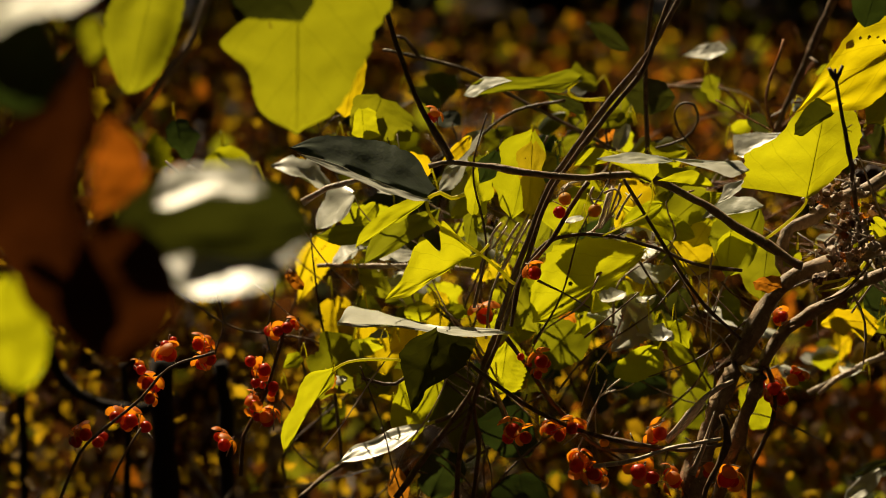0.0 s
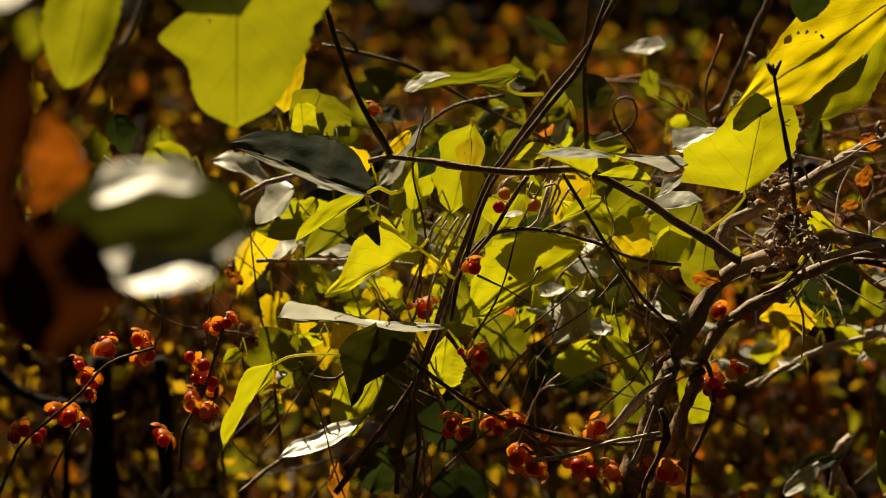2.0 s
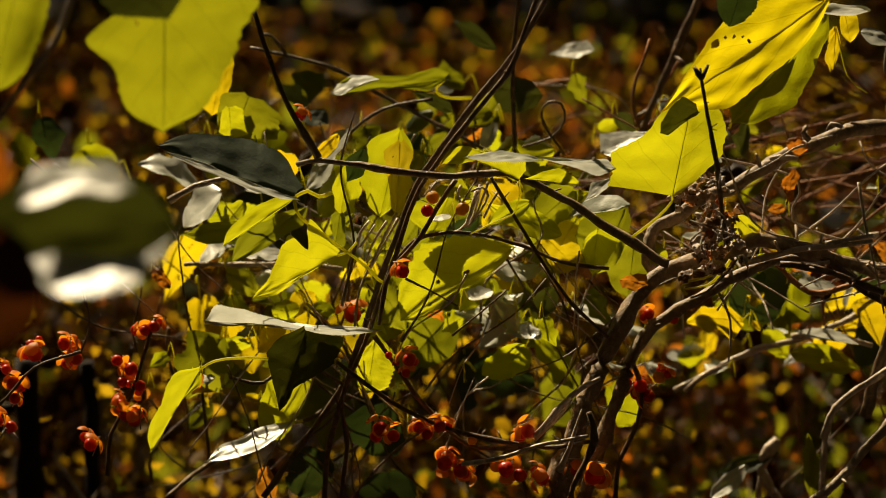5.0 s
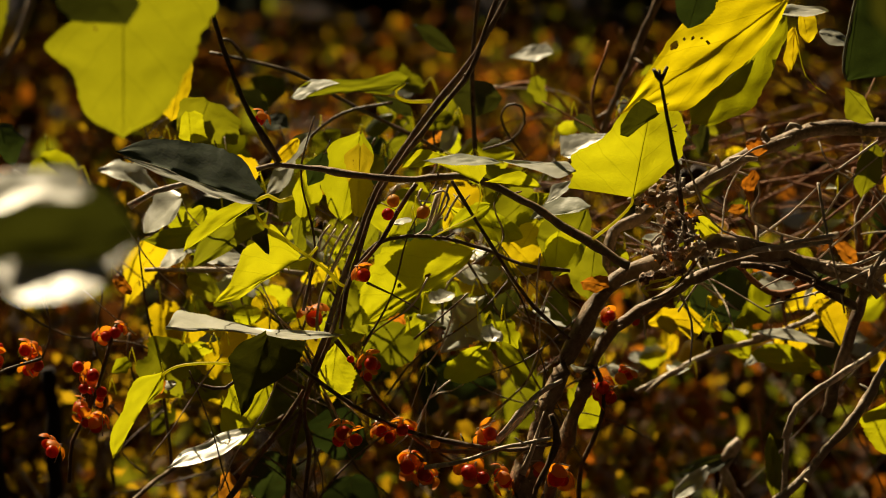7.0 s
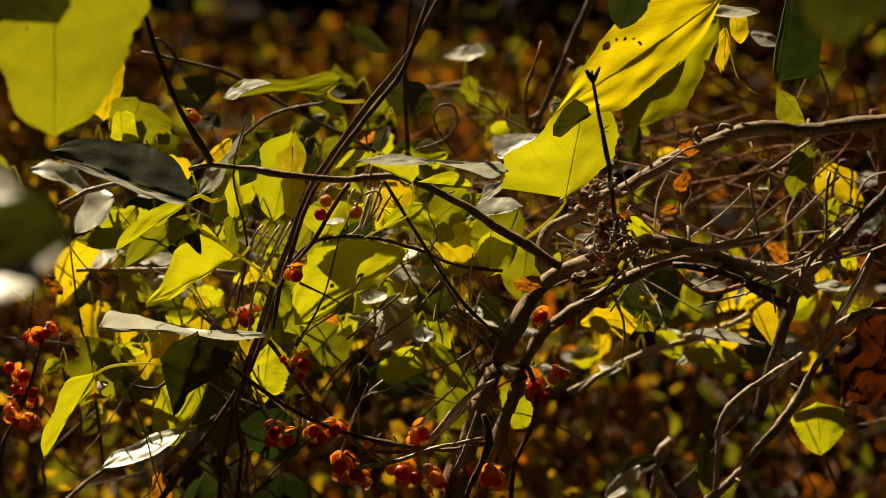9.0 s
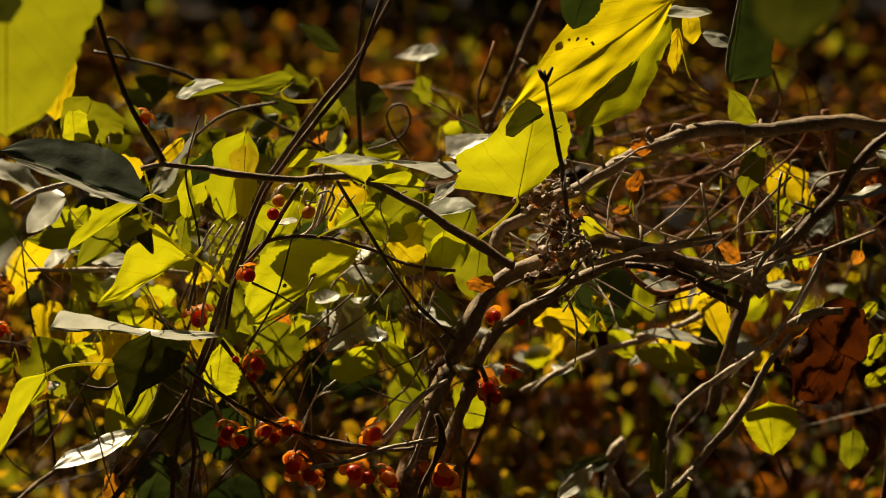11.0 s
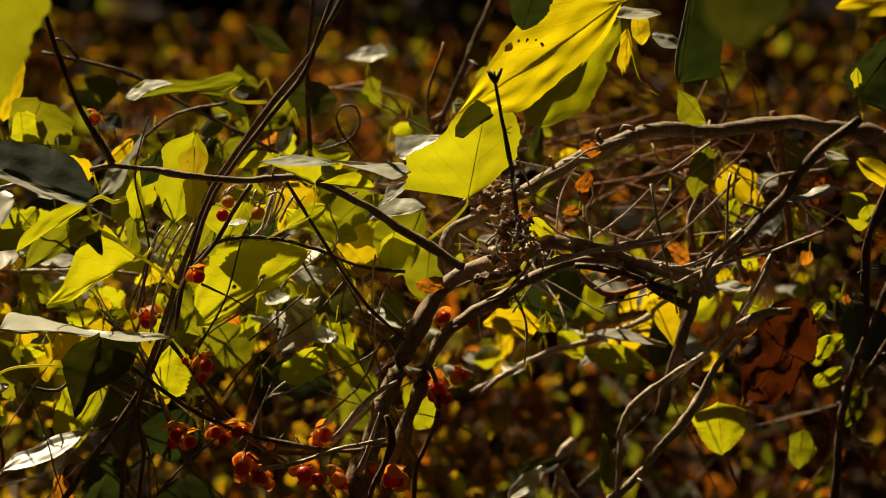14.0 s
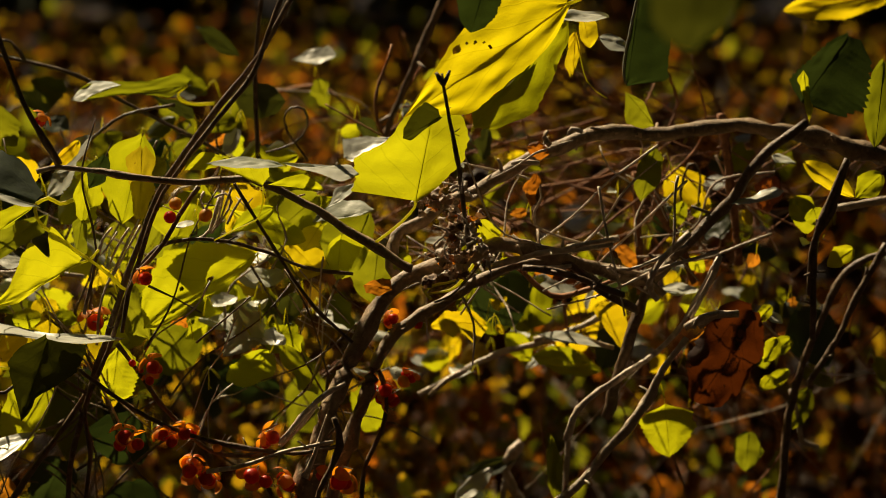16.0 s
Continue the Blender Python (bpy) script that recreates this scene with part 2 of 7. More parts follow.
def twig(pts, r0, r1, mat="bark", label="thin dark brown woody vine twig", name="twig", category="twig", knots=3, rough=0.17, spurs=0, group="vine twigs"):
    """A woody stem through pts, its own object; spurs: short broken side shoots."""
    COUNT["n"] += 1
    path = spline(pts, max(0.004, r0 * 1.6))
    big = max(r0, r1)
    path = [p + (0.55 * big) * Vector(noise.noise_vector(p * 42)) + (0.3 * big) * Vector(noise.noise_vector(p * 130)) for p in path]
    o = path[0].copy()
    v, f = tube_data([p - o for p in path], r0, r1, 10 if r0 > 0.0015 else 7, rough, knots, COUNT["n"])
    ob = mesh_object(name, v, f, M[mat])
    ob.location = o
    tagged(ob, label, category, group)
    rng = random.Random(COUNT["n"] * 7)
    for i in range(spurs):
        q = path[int((0.1 + 0.8 * rng.random()) * (len(path) - 1))] - o
        d = Vector((rng.uniform(-1, 1), rng.uniform(-1, 1), rng.uniform(-0.3, 1))).normalized()
        ln = min(rng.uniform(2.5, 6) * r0, 0.010)
        v, f = tube_data([q, q + d * ln * 0.6, q + d * ln], min(r0 * 0.45, 0.0008), min(r0 * 0.3, 0.0005), 6, 0.2, 0, i)
        mesh_object("spur", v, f, M[mat], ob)
    return ob


def profile(s, p, q):
    top = p / (p + q)
    return (max(s, 0) ** p) * (max(1 - s, 0) ** q) / ((top ** p) * ((1 - top) ** q))


def outline(tab, s):
    """A smooth run through widths at even steps."""
    x = max(0.0, min(0.9999, s)) * (len(tab) - 1)
    i = int(x)
    t = x - i
    b, c = tab[i], tab[i + 1]
    a, d = tab[max(0, i - 1)], tab[min(len(tab) - 1, i + 2)]
    return max(0.0, 0.5 * (2 * b + (c - a) * t + (2 * a - 5 * b + 4 * c - d) * t * t + (3 * b - a - 3 * c + d) * t ** 3))


def leaf(base, tip, facing, wl, wr, mat, label, p=0.55, q=0.75, fold=0.15, bend=0.0, sweep=0.0, curl=0.0, wave=0.05, teeth=0.03,
         lobes=0.0, eaten=0.0, crumple=0.0, heart=0.05, fold_l=None, fold_r=None, bites=(), rims=(), bulge_l=None, bulge_r=None, stalk=None, left=None, right=None, calm=0.3, name="vine_leaf", category="leaf", group="vine leaves"):
    """A leaf from base to tip with its face turned to facing; wl, wr: half-widths to the left and right of base-to-tip.
    left, right: the outline instead, as widths in leaf lengths at even steps from base to tip; calm: how much it still strays from it."""
    COUNT["n"] += 1
    seed = COUNT["n"]
    B, T, N = Vector(base), Vector(tip), Vector(facing)
    A = T - B
    L = A.length
    A.normalize()
    N = (N - A * N.dot(A)).normalized()
    S = N.cross(A)
    root = new(name)
    root.location = B
    root.empty_display_size = 0.01
    tagged(root, label, category, group)
    still = calm if left else 1.0
    widest = [max(max(tab), 0.01) for tab in (left, right)] if left else None
    ns, nw = (150, 84) if bites else (60, 16) if left else (64, 36) if eaten else (30, 14)
    verts, uvs, faces = [], [], []
    ph = seed * 1.7

    def at(s, w):
        if left:
            half = L * widest[0 if w > 0 else 1]
            wd = L * outline(left if w > 0 else right, s)
        else:
            half = wl if w > 0 else wr
            wd = half * profile(s, p, q)
        wd *= 1 + teeth * (abs(((s * 13 + (0.3 if w > 0 else 0)) % 1) - 0.5) * 4 - 1) * min(1, 6 * s * (1 - s))
        if lobes:
            wd *= 1 + lobes * math.sin(2 * math.pi * (2.3 * s + 0.13 * seed)) * (1 if w > 0 else 0.7)
        bulge = bulge_l if w > 0 else bulge_r
        if bulge:
            wd += half * bulge[1] * math.exp(-((s - bulge[0]) / bulge[2]) ** 2) * min(1.0, 40 * s)
        hand = 1.0 if w > 0 else -1.0
        wd *= 1 + still * (0.26 * noise.noise(Vector((s * 2.9, hand * 5, ph))) + 0.10 * noise.noise(Vector((s * 8, hand * 7, ph)))) + 0.05 * noise.noise(Vector((s * 23, hand * 9, ph)))
        x = w * wd
        crease = fold_l if w > 0 and fold_l is not None else fold_r if w < 0 and fold_r is not None else fold
        z = crease * abs(x) - curl * (w * w) * wd + bend * L * 4 * s * (1 - s)
        z += wave * half * math.sin(7 * s + ph + (1.3 if w > 0 else 0)) * abs(w)
        z += still * 0.06 * L * noise.noise(Vector((s * 2.2, w * 1.1, ph + 9))) + 0.014 * L * noise.noise(Vector((s * 6, w * 2.6, ph + 3)))
        y = s - heart * w * w * math.exp(-9 * s)
        pos = A * (L * y) + S * (x + sweep * L * 4 * s * (1 - s)) + N * z
        if crumple:
            pos += crumple * L * Vector(noise.noise_vector(pos * (2.4 / L) + Vector((ph, 0, 0))))
            pos += 0.35 * crumple * L * Vector(noise.noise_vector(pos * (7 / L) + Vector((0, ph, 0))))
        return pos

    for i in range(ns + 1):
        s = 0.004 + 0.992 * i / ns
        for j in range(nw + 1):
            w = -1 + 2 * j / nw
            verts.append(at(s, w))
            if left:
                wide = outline(left if w > 0 else right, s) / widest[0 if w > 0 else 1]
            else:
                wide = profile(s, p, q)
            uvs.append((0.5 + 0.5 * w * (0.25 + 0.75 * wide), s))
    for i in range(ns):
        for j in range(nw):
            if any(((i + 0.5) / ns - bs) ** 2 / rs ** 2 + (-1 + 2 * (j + 0.5) / nw - bw) ** 2 / rw ** 2 < 1 + 0.5 * noise.noise(Vector((i * 0.31, j * 0.37, ph)))
                   for bs, bw, rs, rw in bites):
                continue
            if eaten:
                c = Vector((i / ns * 4.0, j / nw * 2.6, ph))
                if noise.noise(c * 1.25) > 0.62 - eaten and 0 < i:
                    continue
            a = i * (nw + 1) + j
            faces.append((a, a + nw + 1, a + nw + 2, a + 1))
    blade = mesh_object("blade", verts, faces, M[mat], root, "", uvs)
    rib_mat = M["bark"] if mat in ("dead",) else M["stalk"]
    path = [at(0.02 + 0.93 * i / 12, 0.0) - N * (0.0035 * L) for i in range(13)]
    v, f = tube_data(path, max(0.00012, L * 0.003), L * 0.001, 5, 0.05, 0, seed)
    mesh_object("midrib", v, f, M[mat], blade, "raised midrib", [(0.5, 0.5)] * len(v))
    # a lit leaf edge, added as a near-white tube along it
    for hand, rr in rims:
        path = [at(0.03 + 0.94 * i / 24, hand) for i in range(25)]
        v, f = tube_data(path, rr, rr * 0.7, 8, 0.1, 0, seed)
        mesh_object("rolled_rim", v, f, M["pale"], blade, "lit edge of the leaf, as a pale tube", [(0.5, 0.5)] * len(v))
    if stalk:
        pts = [Vector((0, 0, 0))] + [Vector(q) - B for q in stalk]
        path = spline(pts, 0.004)
        v, f = tube_data(path, max(0.0002, min(0.0007, L * 0.014)), max(0.00025, min(0.0008, L * 0.016)), 7, 0.06, 0, seed)
        mesh_object("leaf_stalk", v, f, rib_mat, root, "slender leaf stalk")
    return root


def melt(roots, name, label, category):
    """Joins what nobody could tell apart, deep in the growth, into one mass for each material."""
    heap = {}
    for root in roots:
        for ob in [root, *root.children_recursive]:
            if ob.type == "MESH":
                v, f, u = heap.setdefault(ob.data.materials[0].name, ([], [], []))
                k = len(v)
                v += [p.co + root.location for p in ob.data.vertices]
                f += [tuple(k + i for i in q.vertices) for q in ob.data.polygons]
                uv = [(0.5, 0.5)] * len(ob.data.vertices)
                if ob.data.uv_layers:
                    for loop, d in zip(ob.data.loops, ob.data.uv_layers[0].data):
                        uv[loop.vertex_index] = tuple(d.uv)
                u += uv
    for root in roots:
        for ob in [*root.children_recursive, root]:
            bpy.data.objects.remove(ob)
    for key in sorted(heap):
        v, f, u = heap[key]
        tagged(mesh_object(name, v, f, bpy.data.materials[key], uvs=u), label, category, "", "stuff")


def fruit(at, axis, r, state="open", label="", stalk=None):
    """A bittersweet fruit: a red berry with three split husk valves, or a closed yellow capsule."""
    COUNT["n"] += 1
    seed = COUNT["n"]
    rng = random.Random(seed)
    root = new("bittersweet_fruit")
    root.location = at
    root.empty_display_size = 0.005
    tagged(root, label or ("split orange bittersweet fruit with a red berry" if state == "open" else
                           "closed yellow bittersweet capsule on a thin stalk" if state == "closed" else
                           "bare red bittersweet berry on a thin stalk"), "berry", "bittersweet fruits")
    ax = Vector(axis).normalized()
    turn = ax.to_track_quat("Z", "Y").to_matrix() @ Matrix.Rotation(rng.random() * 6.28, 3, "Z")
    verts, faces = [], []
    nu, nv = 18, 11
    for i in range(nv + 1):
        th = math.pi * i / nv
        for j in range(nu):
            a = 2 * math.pi * j / nu
            rr = r * (0.93 + 0.07 * abs(math.cos(1.5 * a))) * (1 + 0.03 * (rng.random() - 0.5))
            k = 1.08 if state == "closed" else 0.98
            rr *= 0.92 if state == "open" else 1.0
            z = math.cos(th) * rr * k
            if state == "closed" and i == 0:
                z += 0.25 * r
            verts.append(turn @ Vector((rr * math.sin(th) * math.cos(a), rr * math.sin(th) * math.sin(a), z)))
    for i in range(nv):
        for j in range(nu):
            b = (j + 1) % nu
            faces.append((i * nu + j, (i + 1) * nu + j, (i + 1) * nu + b, i * nu + b))
    mesh_object("berry" if state != "closed" else "capsule", verts, faces, M["capsule" if state == "closed" else "aril"], root,
                "glossy red fleshy berry" if state != "closed" else "")
    if state == "open":
        for kx in range(3):
            spin = Matrix.Rotation(2.094 * kx + rng.uniform(-0.2, 0.2), 3, "Z")
            gape = rng.uniform(0.3, 0.85)
            hinge = Vector((0, 0, -1.05 * r))
            swing = Matrix.Rotation(gape, 3, "Y")
            v2, f2 = [], []
            for i in range(8):
                s = i / 7
                th = math.pi * (1 - 0.66 * s)
                for j in range(7):
                    w = j / 3 - 1
                    half = 0.78 * math.sin(math.pi * (0.10 + 0.82 * s)) ** 0.8
                    ring_r = 1.15 * r * math.sin(th) + 0.12 * r
                    q = Vector((ring_r * math.cos(w * half), 1.15 * ring_r * math.sin(w * half), 1.15 * r * math.cos(th) * (1 + 0.15 * s)))
                    q += Vector((0, 0, 0.10 * r * (rng.random() - 0.5)))
                    q = hinge + swing @ (q - hinge)
                    v2.append(turn @ (spin @ q))
            for i in range(7):
                for j in range(6):
                    a = i * 7 + j
                    f2.append((a, a + 7, a + 8, a + 1))
            mesh_object("husk_valve", v2, f2, M["valve"], root, "papery orange husk valve")
    ends = [turn @ Vector((0, 0, -0.9 * r)), turn @ Vector((0, 0, -1.9 * r))]
    if stalk:
        ends.append(Vector(stalk) - Vector(at))
    path = spline(ends, 0.002)
    v, f = tube_data(path, r * 0.07, r * 0.09, 6, 0.1, 0, seed)
    mesh_object("fruit_stalk", v, f, M["bark_pale"], root)
    return root


def scatter(name, label, category, n, place, size, mat, tilt, seed, flat=0.0):
    """One mass of many small curled leaves. place(rng): a point; tilt: how far they lean out of the level."""
    rng = random.Random(seed)
    verts, faces, uvs = [], [], []
    shape = ((0, 0, 0.5, 0), (0.28, 0.75, 0.0, 0.28), (0.28, 0, 0.5, 0.28), (0.28, -0.75, 1.0, 0.28), (0.62, 0.72, 0.05, 0.62),
             (0.62, 0, 0.5, 0.62), (0.62, -0.72, 0.95, 0.62), (1, 0.08, 0.5, 1))
    quads = ((0, 2, 1), (0, 3, 2), (1, 2, 5, 4), (2, 3, 6, 5), (4, 5, 7), (5, 6, 7))
    for i in range(n):
        q = place(rng)
        if q is None:
            continue
        s = size * rng.uniform(0.55, 1.35)
        m = Euler((rng.gauss(0, tilt), rng.gauss(0, tilt), rng.uniform(0, 6.28))).to_matrix()
        b = len(verts)
        cup = rng.uniform(-0.1, 0.35)
        half = rng.uniform(0.3, 0.5)
        arch = rng.uniform(-0.1, 0.3)
        for l, w, uu, vv in shape:
            z = cup * abs(w) + arch * 4 * l * (1 - l) * 0.5 + rng.uniform(-0.05, 0.05)
            verts.append(q + m @ Vector(((l - 0.5) * s, w * half * s, z * s)))
            uvs.append((uu, vv))
        faces += [tuple(b + k for k in f) for f in quads]
    ob = mesh_object(name, verts, faces, M[mat], None, "", uvs)
    tagged(ob, label, category, "", "stuff")
    return ob

# ---------------------------------------------------------------- ground, undergrowth and woods
def ground_height(x, y):
    return 0.05 * noise.noise(Vector((x * 0.7, y * 0.7, 0))) + 0.015 * noise.noise(Vector((x * 4, y * 4, 3)))


gv, gf = [], []
xs = [-400, -60, -20, -10] + [-6 + 0.25 * i for i in range(49)] + [10, 20, 60, 400]
ys = [-400, -60, -20, -8, -4] + [-2 + 0.25 * i for i in range(49)] + [14, 20, 40, 100, 600]
for gy in ys:
    for gx in xs:
        gv.append((gx, gy, ground_height(gx, gy)))
for i in range(len(ys) - 1):
    for j in range(len(xs) - 1):
        a = i * len(xs) + j
        gf.append((a, a + 1, a + 1 + len(xs), a + len(xs)))
ground = mesh_object("ground", gv, gf, M["ground"])
tagged(ground, "woodland floor of dark leaf mould", "ground", "", "structure")

for key, glow, glow2, face in (
        ("far_gold", (0.60, 0.34, 0.008), (0.80, 0.52, 0.015), (0.20, 0.12, 0.02)),
        ("far_rust", (0.40, 0.10, 0.006), (0.66, 0.22, 0.012), (0.16, 0.06, 0.015)),
        ("far_green", (0.20, 0.24, 0.010), (0.48, 0.46, 0.015), (0.08, 0.10, 0.03)),
        ("far_brown", (0.05, 0.017, 0.004), (0.13, 0.045, 0.008), (0.035, 0.015, 0.007)),
        ("canopy", (0.04, 0.05, 0.006), (0.09, 0.08, 0.006), (0.035, 0.04, 0.015))):
    M[key] = leaf_material("leaf_" + key, glow, glow2, face, per_island=True, spots=0.72, gloss=0.15, rough=0.6, thin=0.15 if key == "canopy" else 0.6)


def strip(y0, y1, z0, z1, power=1.0):
    """Random points in a bed of plants across the view, between two distances and heights, in clumps."""
    def place(rng):
        for _ in range(12):
            y = y0 + (y1 - y0) * rng.random() ** power
            x = rng.uniform(-1, 1) * (0.30 * y + 0.25)
            if noise.noise(Vector((x * 2.2, y * 2.2, z0 * 9))) > rng.uniform(-0.5, 0.35):
                break
        return Vector((x, y, ground_height(x, y) + z0 + (z1 - z0) * rng.random()))
    return place


scatter("leaf_litter", "fallen brown autumn leaves on the ground", "leaf litter", 12000, strip(1.2, 15, 0.0, 0.03), 0.07, "far_brown", 0.4, 11)
scatter("leaf_litter", "fallen orange autumn leaves on the ground", "leaf litter", 3500, strip(1.2, 13, 0.01, 0.05), 0.06, "far_rust", 0.5, 12)
scatter("undergrowth", "low yellow autumn undergrowth in the woods", "undergrowth", 10000, strip(1.9, 8, 0.03, 0.45), 0.018, "far_gold", 1.0, 13)
scatter("undergrowth", "low rusty undergrowth in the woods", "undergrowth", 3600, strip(1.6, 7, 0.02, 0.42), 0.026, "far_rust", 1.0, 14)
scatter("undergrowth", "low green undergrowth in the woods", "undergrowth", 2200, strip(1.6, 6, 0.03, 0.5), 0.034, "far_green", 0.9, 15)
scatter("undergrowth", "sunlit golden undergrowth farther in the woods", "undergrowth", 5000, strip(2.7, 5.4, 0.12, 0.52), 0.02, "far_gold", 1.0, 61)
scatter("undergrowth", "sunlit orange undergrowth farther in the woods", "undergrowth", 3600, strip(2.7, 5.2, 0.10, 0.50), 0.022, "far_rust", 1.0, 62)
scatter("undergrowth", "withered brown undergrowth in the woods", "undergrowth", 6000, strip(1.6, 7, 0.02, 0.5), 0.04, "far_brown", 1.0, 16)


def overhead(rng):
    """Unseen leaves added to shade the scene; the vine's sun gap stays open."""
    q = Vector((rng.uniform(-7, 7), rng.uniform(-6, 15), rng.uniform(1.9, 3.6)))
    p = q - TO_SUN * ((q.y - 0.95) / TO_SUN.y)
    low = 0.45 if p.x < -0.08 else 0.32 if p.x < -0.03 else 0.46 if p.x < 0.05 else 0.14 if p.x < 0.232 else 0.5
    inside = -0.27 - 0.5 * max(0.0, p.z - 0.7) < p.x + rng.uniform(-0.03, 0.03) < 0.275 and low < p.z + rng.uniform(-0.04, 0.04) < 1.85
    if inside:
        return None
    f = q - TO_SUN * ((q.z - 0.45) / TO_SUN.z)
    if f.y < 3.4:
        level = 0.39 if f.x < -0.1 else 0.27 if f.x < 0.0 and f.y < 2.0 else 0.56 if 0.06 < f.x < 0.3 and f.y < 2.0 else 0.33 if f.x < 0.3 and f.y < 2.0 else 0.25 + 0.4 * max(0.0, f.x)
        if noise.noise(Vector((f.x * 3.1, f.y * 2.6, 4))) > level + rng.uniform(-0.08, 0.08):
            return None
    elif noise.noise(Vector((f.x * 1.9, f.y * 1.3, 4))) > rng.uniform(-0.24, 0.06) + 0.6 * max(0.0, min(1.0, (f.y - 4.3) / 1.3)) + 0.02 + 1.3 * max(0.0, min(1.0, (f.x - 0.3) / 0.5)) + 0.9 * max(0.0, min(1.0, (-0.55 - f.x) / 0.4)):
        return None
    return q


scatter("tree_canopy", "unseen leaves added overhead to shade the scene", "tree canopy", 95000, overhead, 0.115, "canopy", 0.5, 17)


def high(rng):
    """Unseen upper leaves added to shade the far ground beyond the same gap."""
    q = Vector((rng.uniform(-11, 11), rng.uniform(2.5, 27), rng.uniform(3.8, 4.6)))
    p = q - TO_SUN * ((q.y - 0.95) / TO_SUN.y)
    f = q - TO_SUN * ((q.z - 0.45) / TO_SUN.z)
    if f.y < 7.0:
        return None
    if noise.noise(Vector((q.x * 1.1, q.y * 1.1, 14))) > rng.uniform(0.05, 0.6):
        return None
    return q


scatter("tree_canopy", "unseen upper leaves added to shade the far ground", "tree canopy", 27000, high, 0.3, "canopy", 0.4, 19)


def ring(r0, r1, z0, z1):
    def place(rng):
        a, r = rng.uniform(0, 6.28), rng.uniform(r0, r1)
        return Vector((r * math.sin(a), r * math.cos(a) + 1, rng.uniform(z0, z1)))
    return place


# woods added all round to close off sky light, mostly out of view
scatter("far_woods", "ring of dark woods added to block sky light", "woods", 18000, ring(12.5, 17, 0, 8), 0.7, "canopy", 1.2, 18)


def behind(rng):
    """Unseen growth added at the camera's back and sides to block sky light."""
    a = rng.uniform(math.radians(75), math.radians(285))
    r = rng.uniform(2.2, 4.0)
    return Vector((r * math.sin(a), r * math.cos(a) + 0.3, rng.uniform(0.0, 4.2)))


scatter("thicket", "unseen thicket added behind the camera to block sky light", "thicket", 9000, behind, 0.28, "canopy", 1.2, 20)


def stems(name, label, n, y0, y1, height, r, mat, seed):
    """A thicket of thin crooked stems, one mass."""
    rng = random.Random(seed)
    verts, faces = [], []
    for i in range(n):
        y = rng.uniform(y0, y1)
        x = rng.uniform(-1, 1) * (0.30 * y + 0.2)
        h = height * rng.uniform(0.4, 1.1)
        b = Vector((x, y, ground_height(x, y) - 0.02))
        lean = Vector((rng.gauss(0, 0.3), rng.gauss(0, 0.3), 1)) * h
        side = Vector((rng.gauss(0, 0.12), rng.gauss(0, 0.12), 0)) * h
        path = spline([b, b + lean * 0.35 + side, b + lean * 0.7 - side * 0.6, b + lean], 0.06)
        v, f = tube_data(path, r * rng.uniform(0.5, 1.3), r * 0.3, 5, 0.1, 0, i)
        k = len(verts)
        verts += v
        faces += [tuple(k + q for q in ff) for ff in f]
    return tagged(mesh_object(name, verts, faces, M[mat]), label, "stems", "", "stuff")


stems("thicket_stems", "thin bare brown stems of the thicket", 420, 1.25, 4.5, 0.5, 0.003, "bark", 21)
stems("thicket_stems", "thin pale dry stems of the thicket", 320, 1.25, 3.5, 0.48, 0.0018, "bark_pale", 22)


def bed(x0, x1, y0, y1, z0, z1):
    """Random points in a block of the thicket close behind the vine, thinning upwards."""
    def place(rng):
        return Vector((rng.uniform(x0, x1), rng.uniform(y0, y1), z0 + (z1 - z0) * rng.random() ** 1.4))
    return place


scatter("thicket_foliage", "tiny yellow leaves of the thicket behind the vine", "foliage", 6000, bed(-0.55, 0.10, 1.22, 1.75, 0.28, 0.60), 0.0085, "far_gold", 1.0, 31)
scatter("thicket_foliage", "tiny golden leaves of the thicket beyond the branch", "foliage", 1300, bed(-0.08, 0.2, 1.55, 2.2, 0.2, 0.56), 0.011, "far_gold", 1.0, 35)
scatter("thicket_foliage", "small brown leaves of the thicket behind the vine", "foliage", 2400, bed(-0.8, 0.8, 1.4, 2.4, 0.10, 0.60), 0.016, "far_brown", 1.0, 32)
scatter("thicket_foliage", "small green leaves of the thicket behind the vine", "foliage", 900, bed(-0.2, 0.3, 1.35, 1.9, 0.28, 0.58), 0.013, "far_green", 0.9, 33)
scatter("thicket_foliage", "small orange leaves of the thicket behind the vine", "foliage", 2600, bed(-0.12, 0.55, 1.4, 2.1, 0.18, 0.55), 0.012, "far_rust", 1.0, 34)


# where the sun reaches the leaves and bark through gaps in the vine: a point and how wide its gap is
SUNNY_VINE = [((-0.101, 0.900, 0.598), 0.01), ((-0.081, 0.905, 0.594), 0.008), ((-0.095, 0.890, 0.552), 0.012), ((0.023, 0.880, 0.655), 0.01), ((-0.001, 0.880, 0.658), 0.01), ((-0.021, 0.958, 0.608), 0.01), ((-0.034, 0.958, 0.597), 0.01), ((-0.010, 0.958, 0.612), 0.008), ((-0.048, 0.950, 0.645), 0.01), ((-0.052, 0.960, 0.568), 0.008), ((-0.083, 0.900, 0.616), 0.01), ((-0.105, 0.890, 0.657), 0.012), ((-0.090, 0.900, 0.652), 0.01), ((0.002, 0.884, 0.653), 0.008), ((-0.113, 0.890, 0.574), 0.01), ((-0.086, 0.925, 0.559), 0.01)]
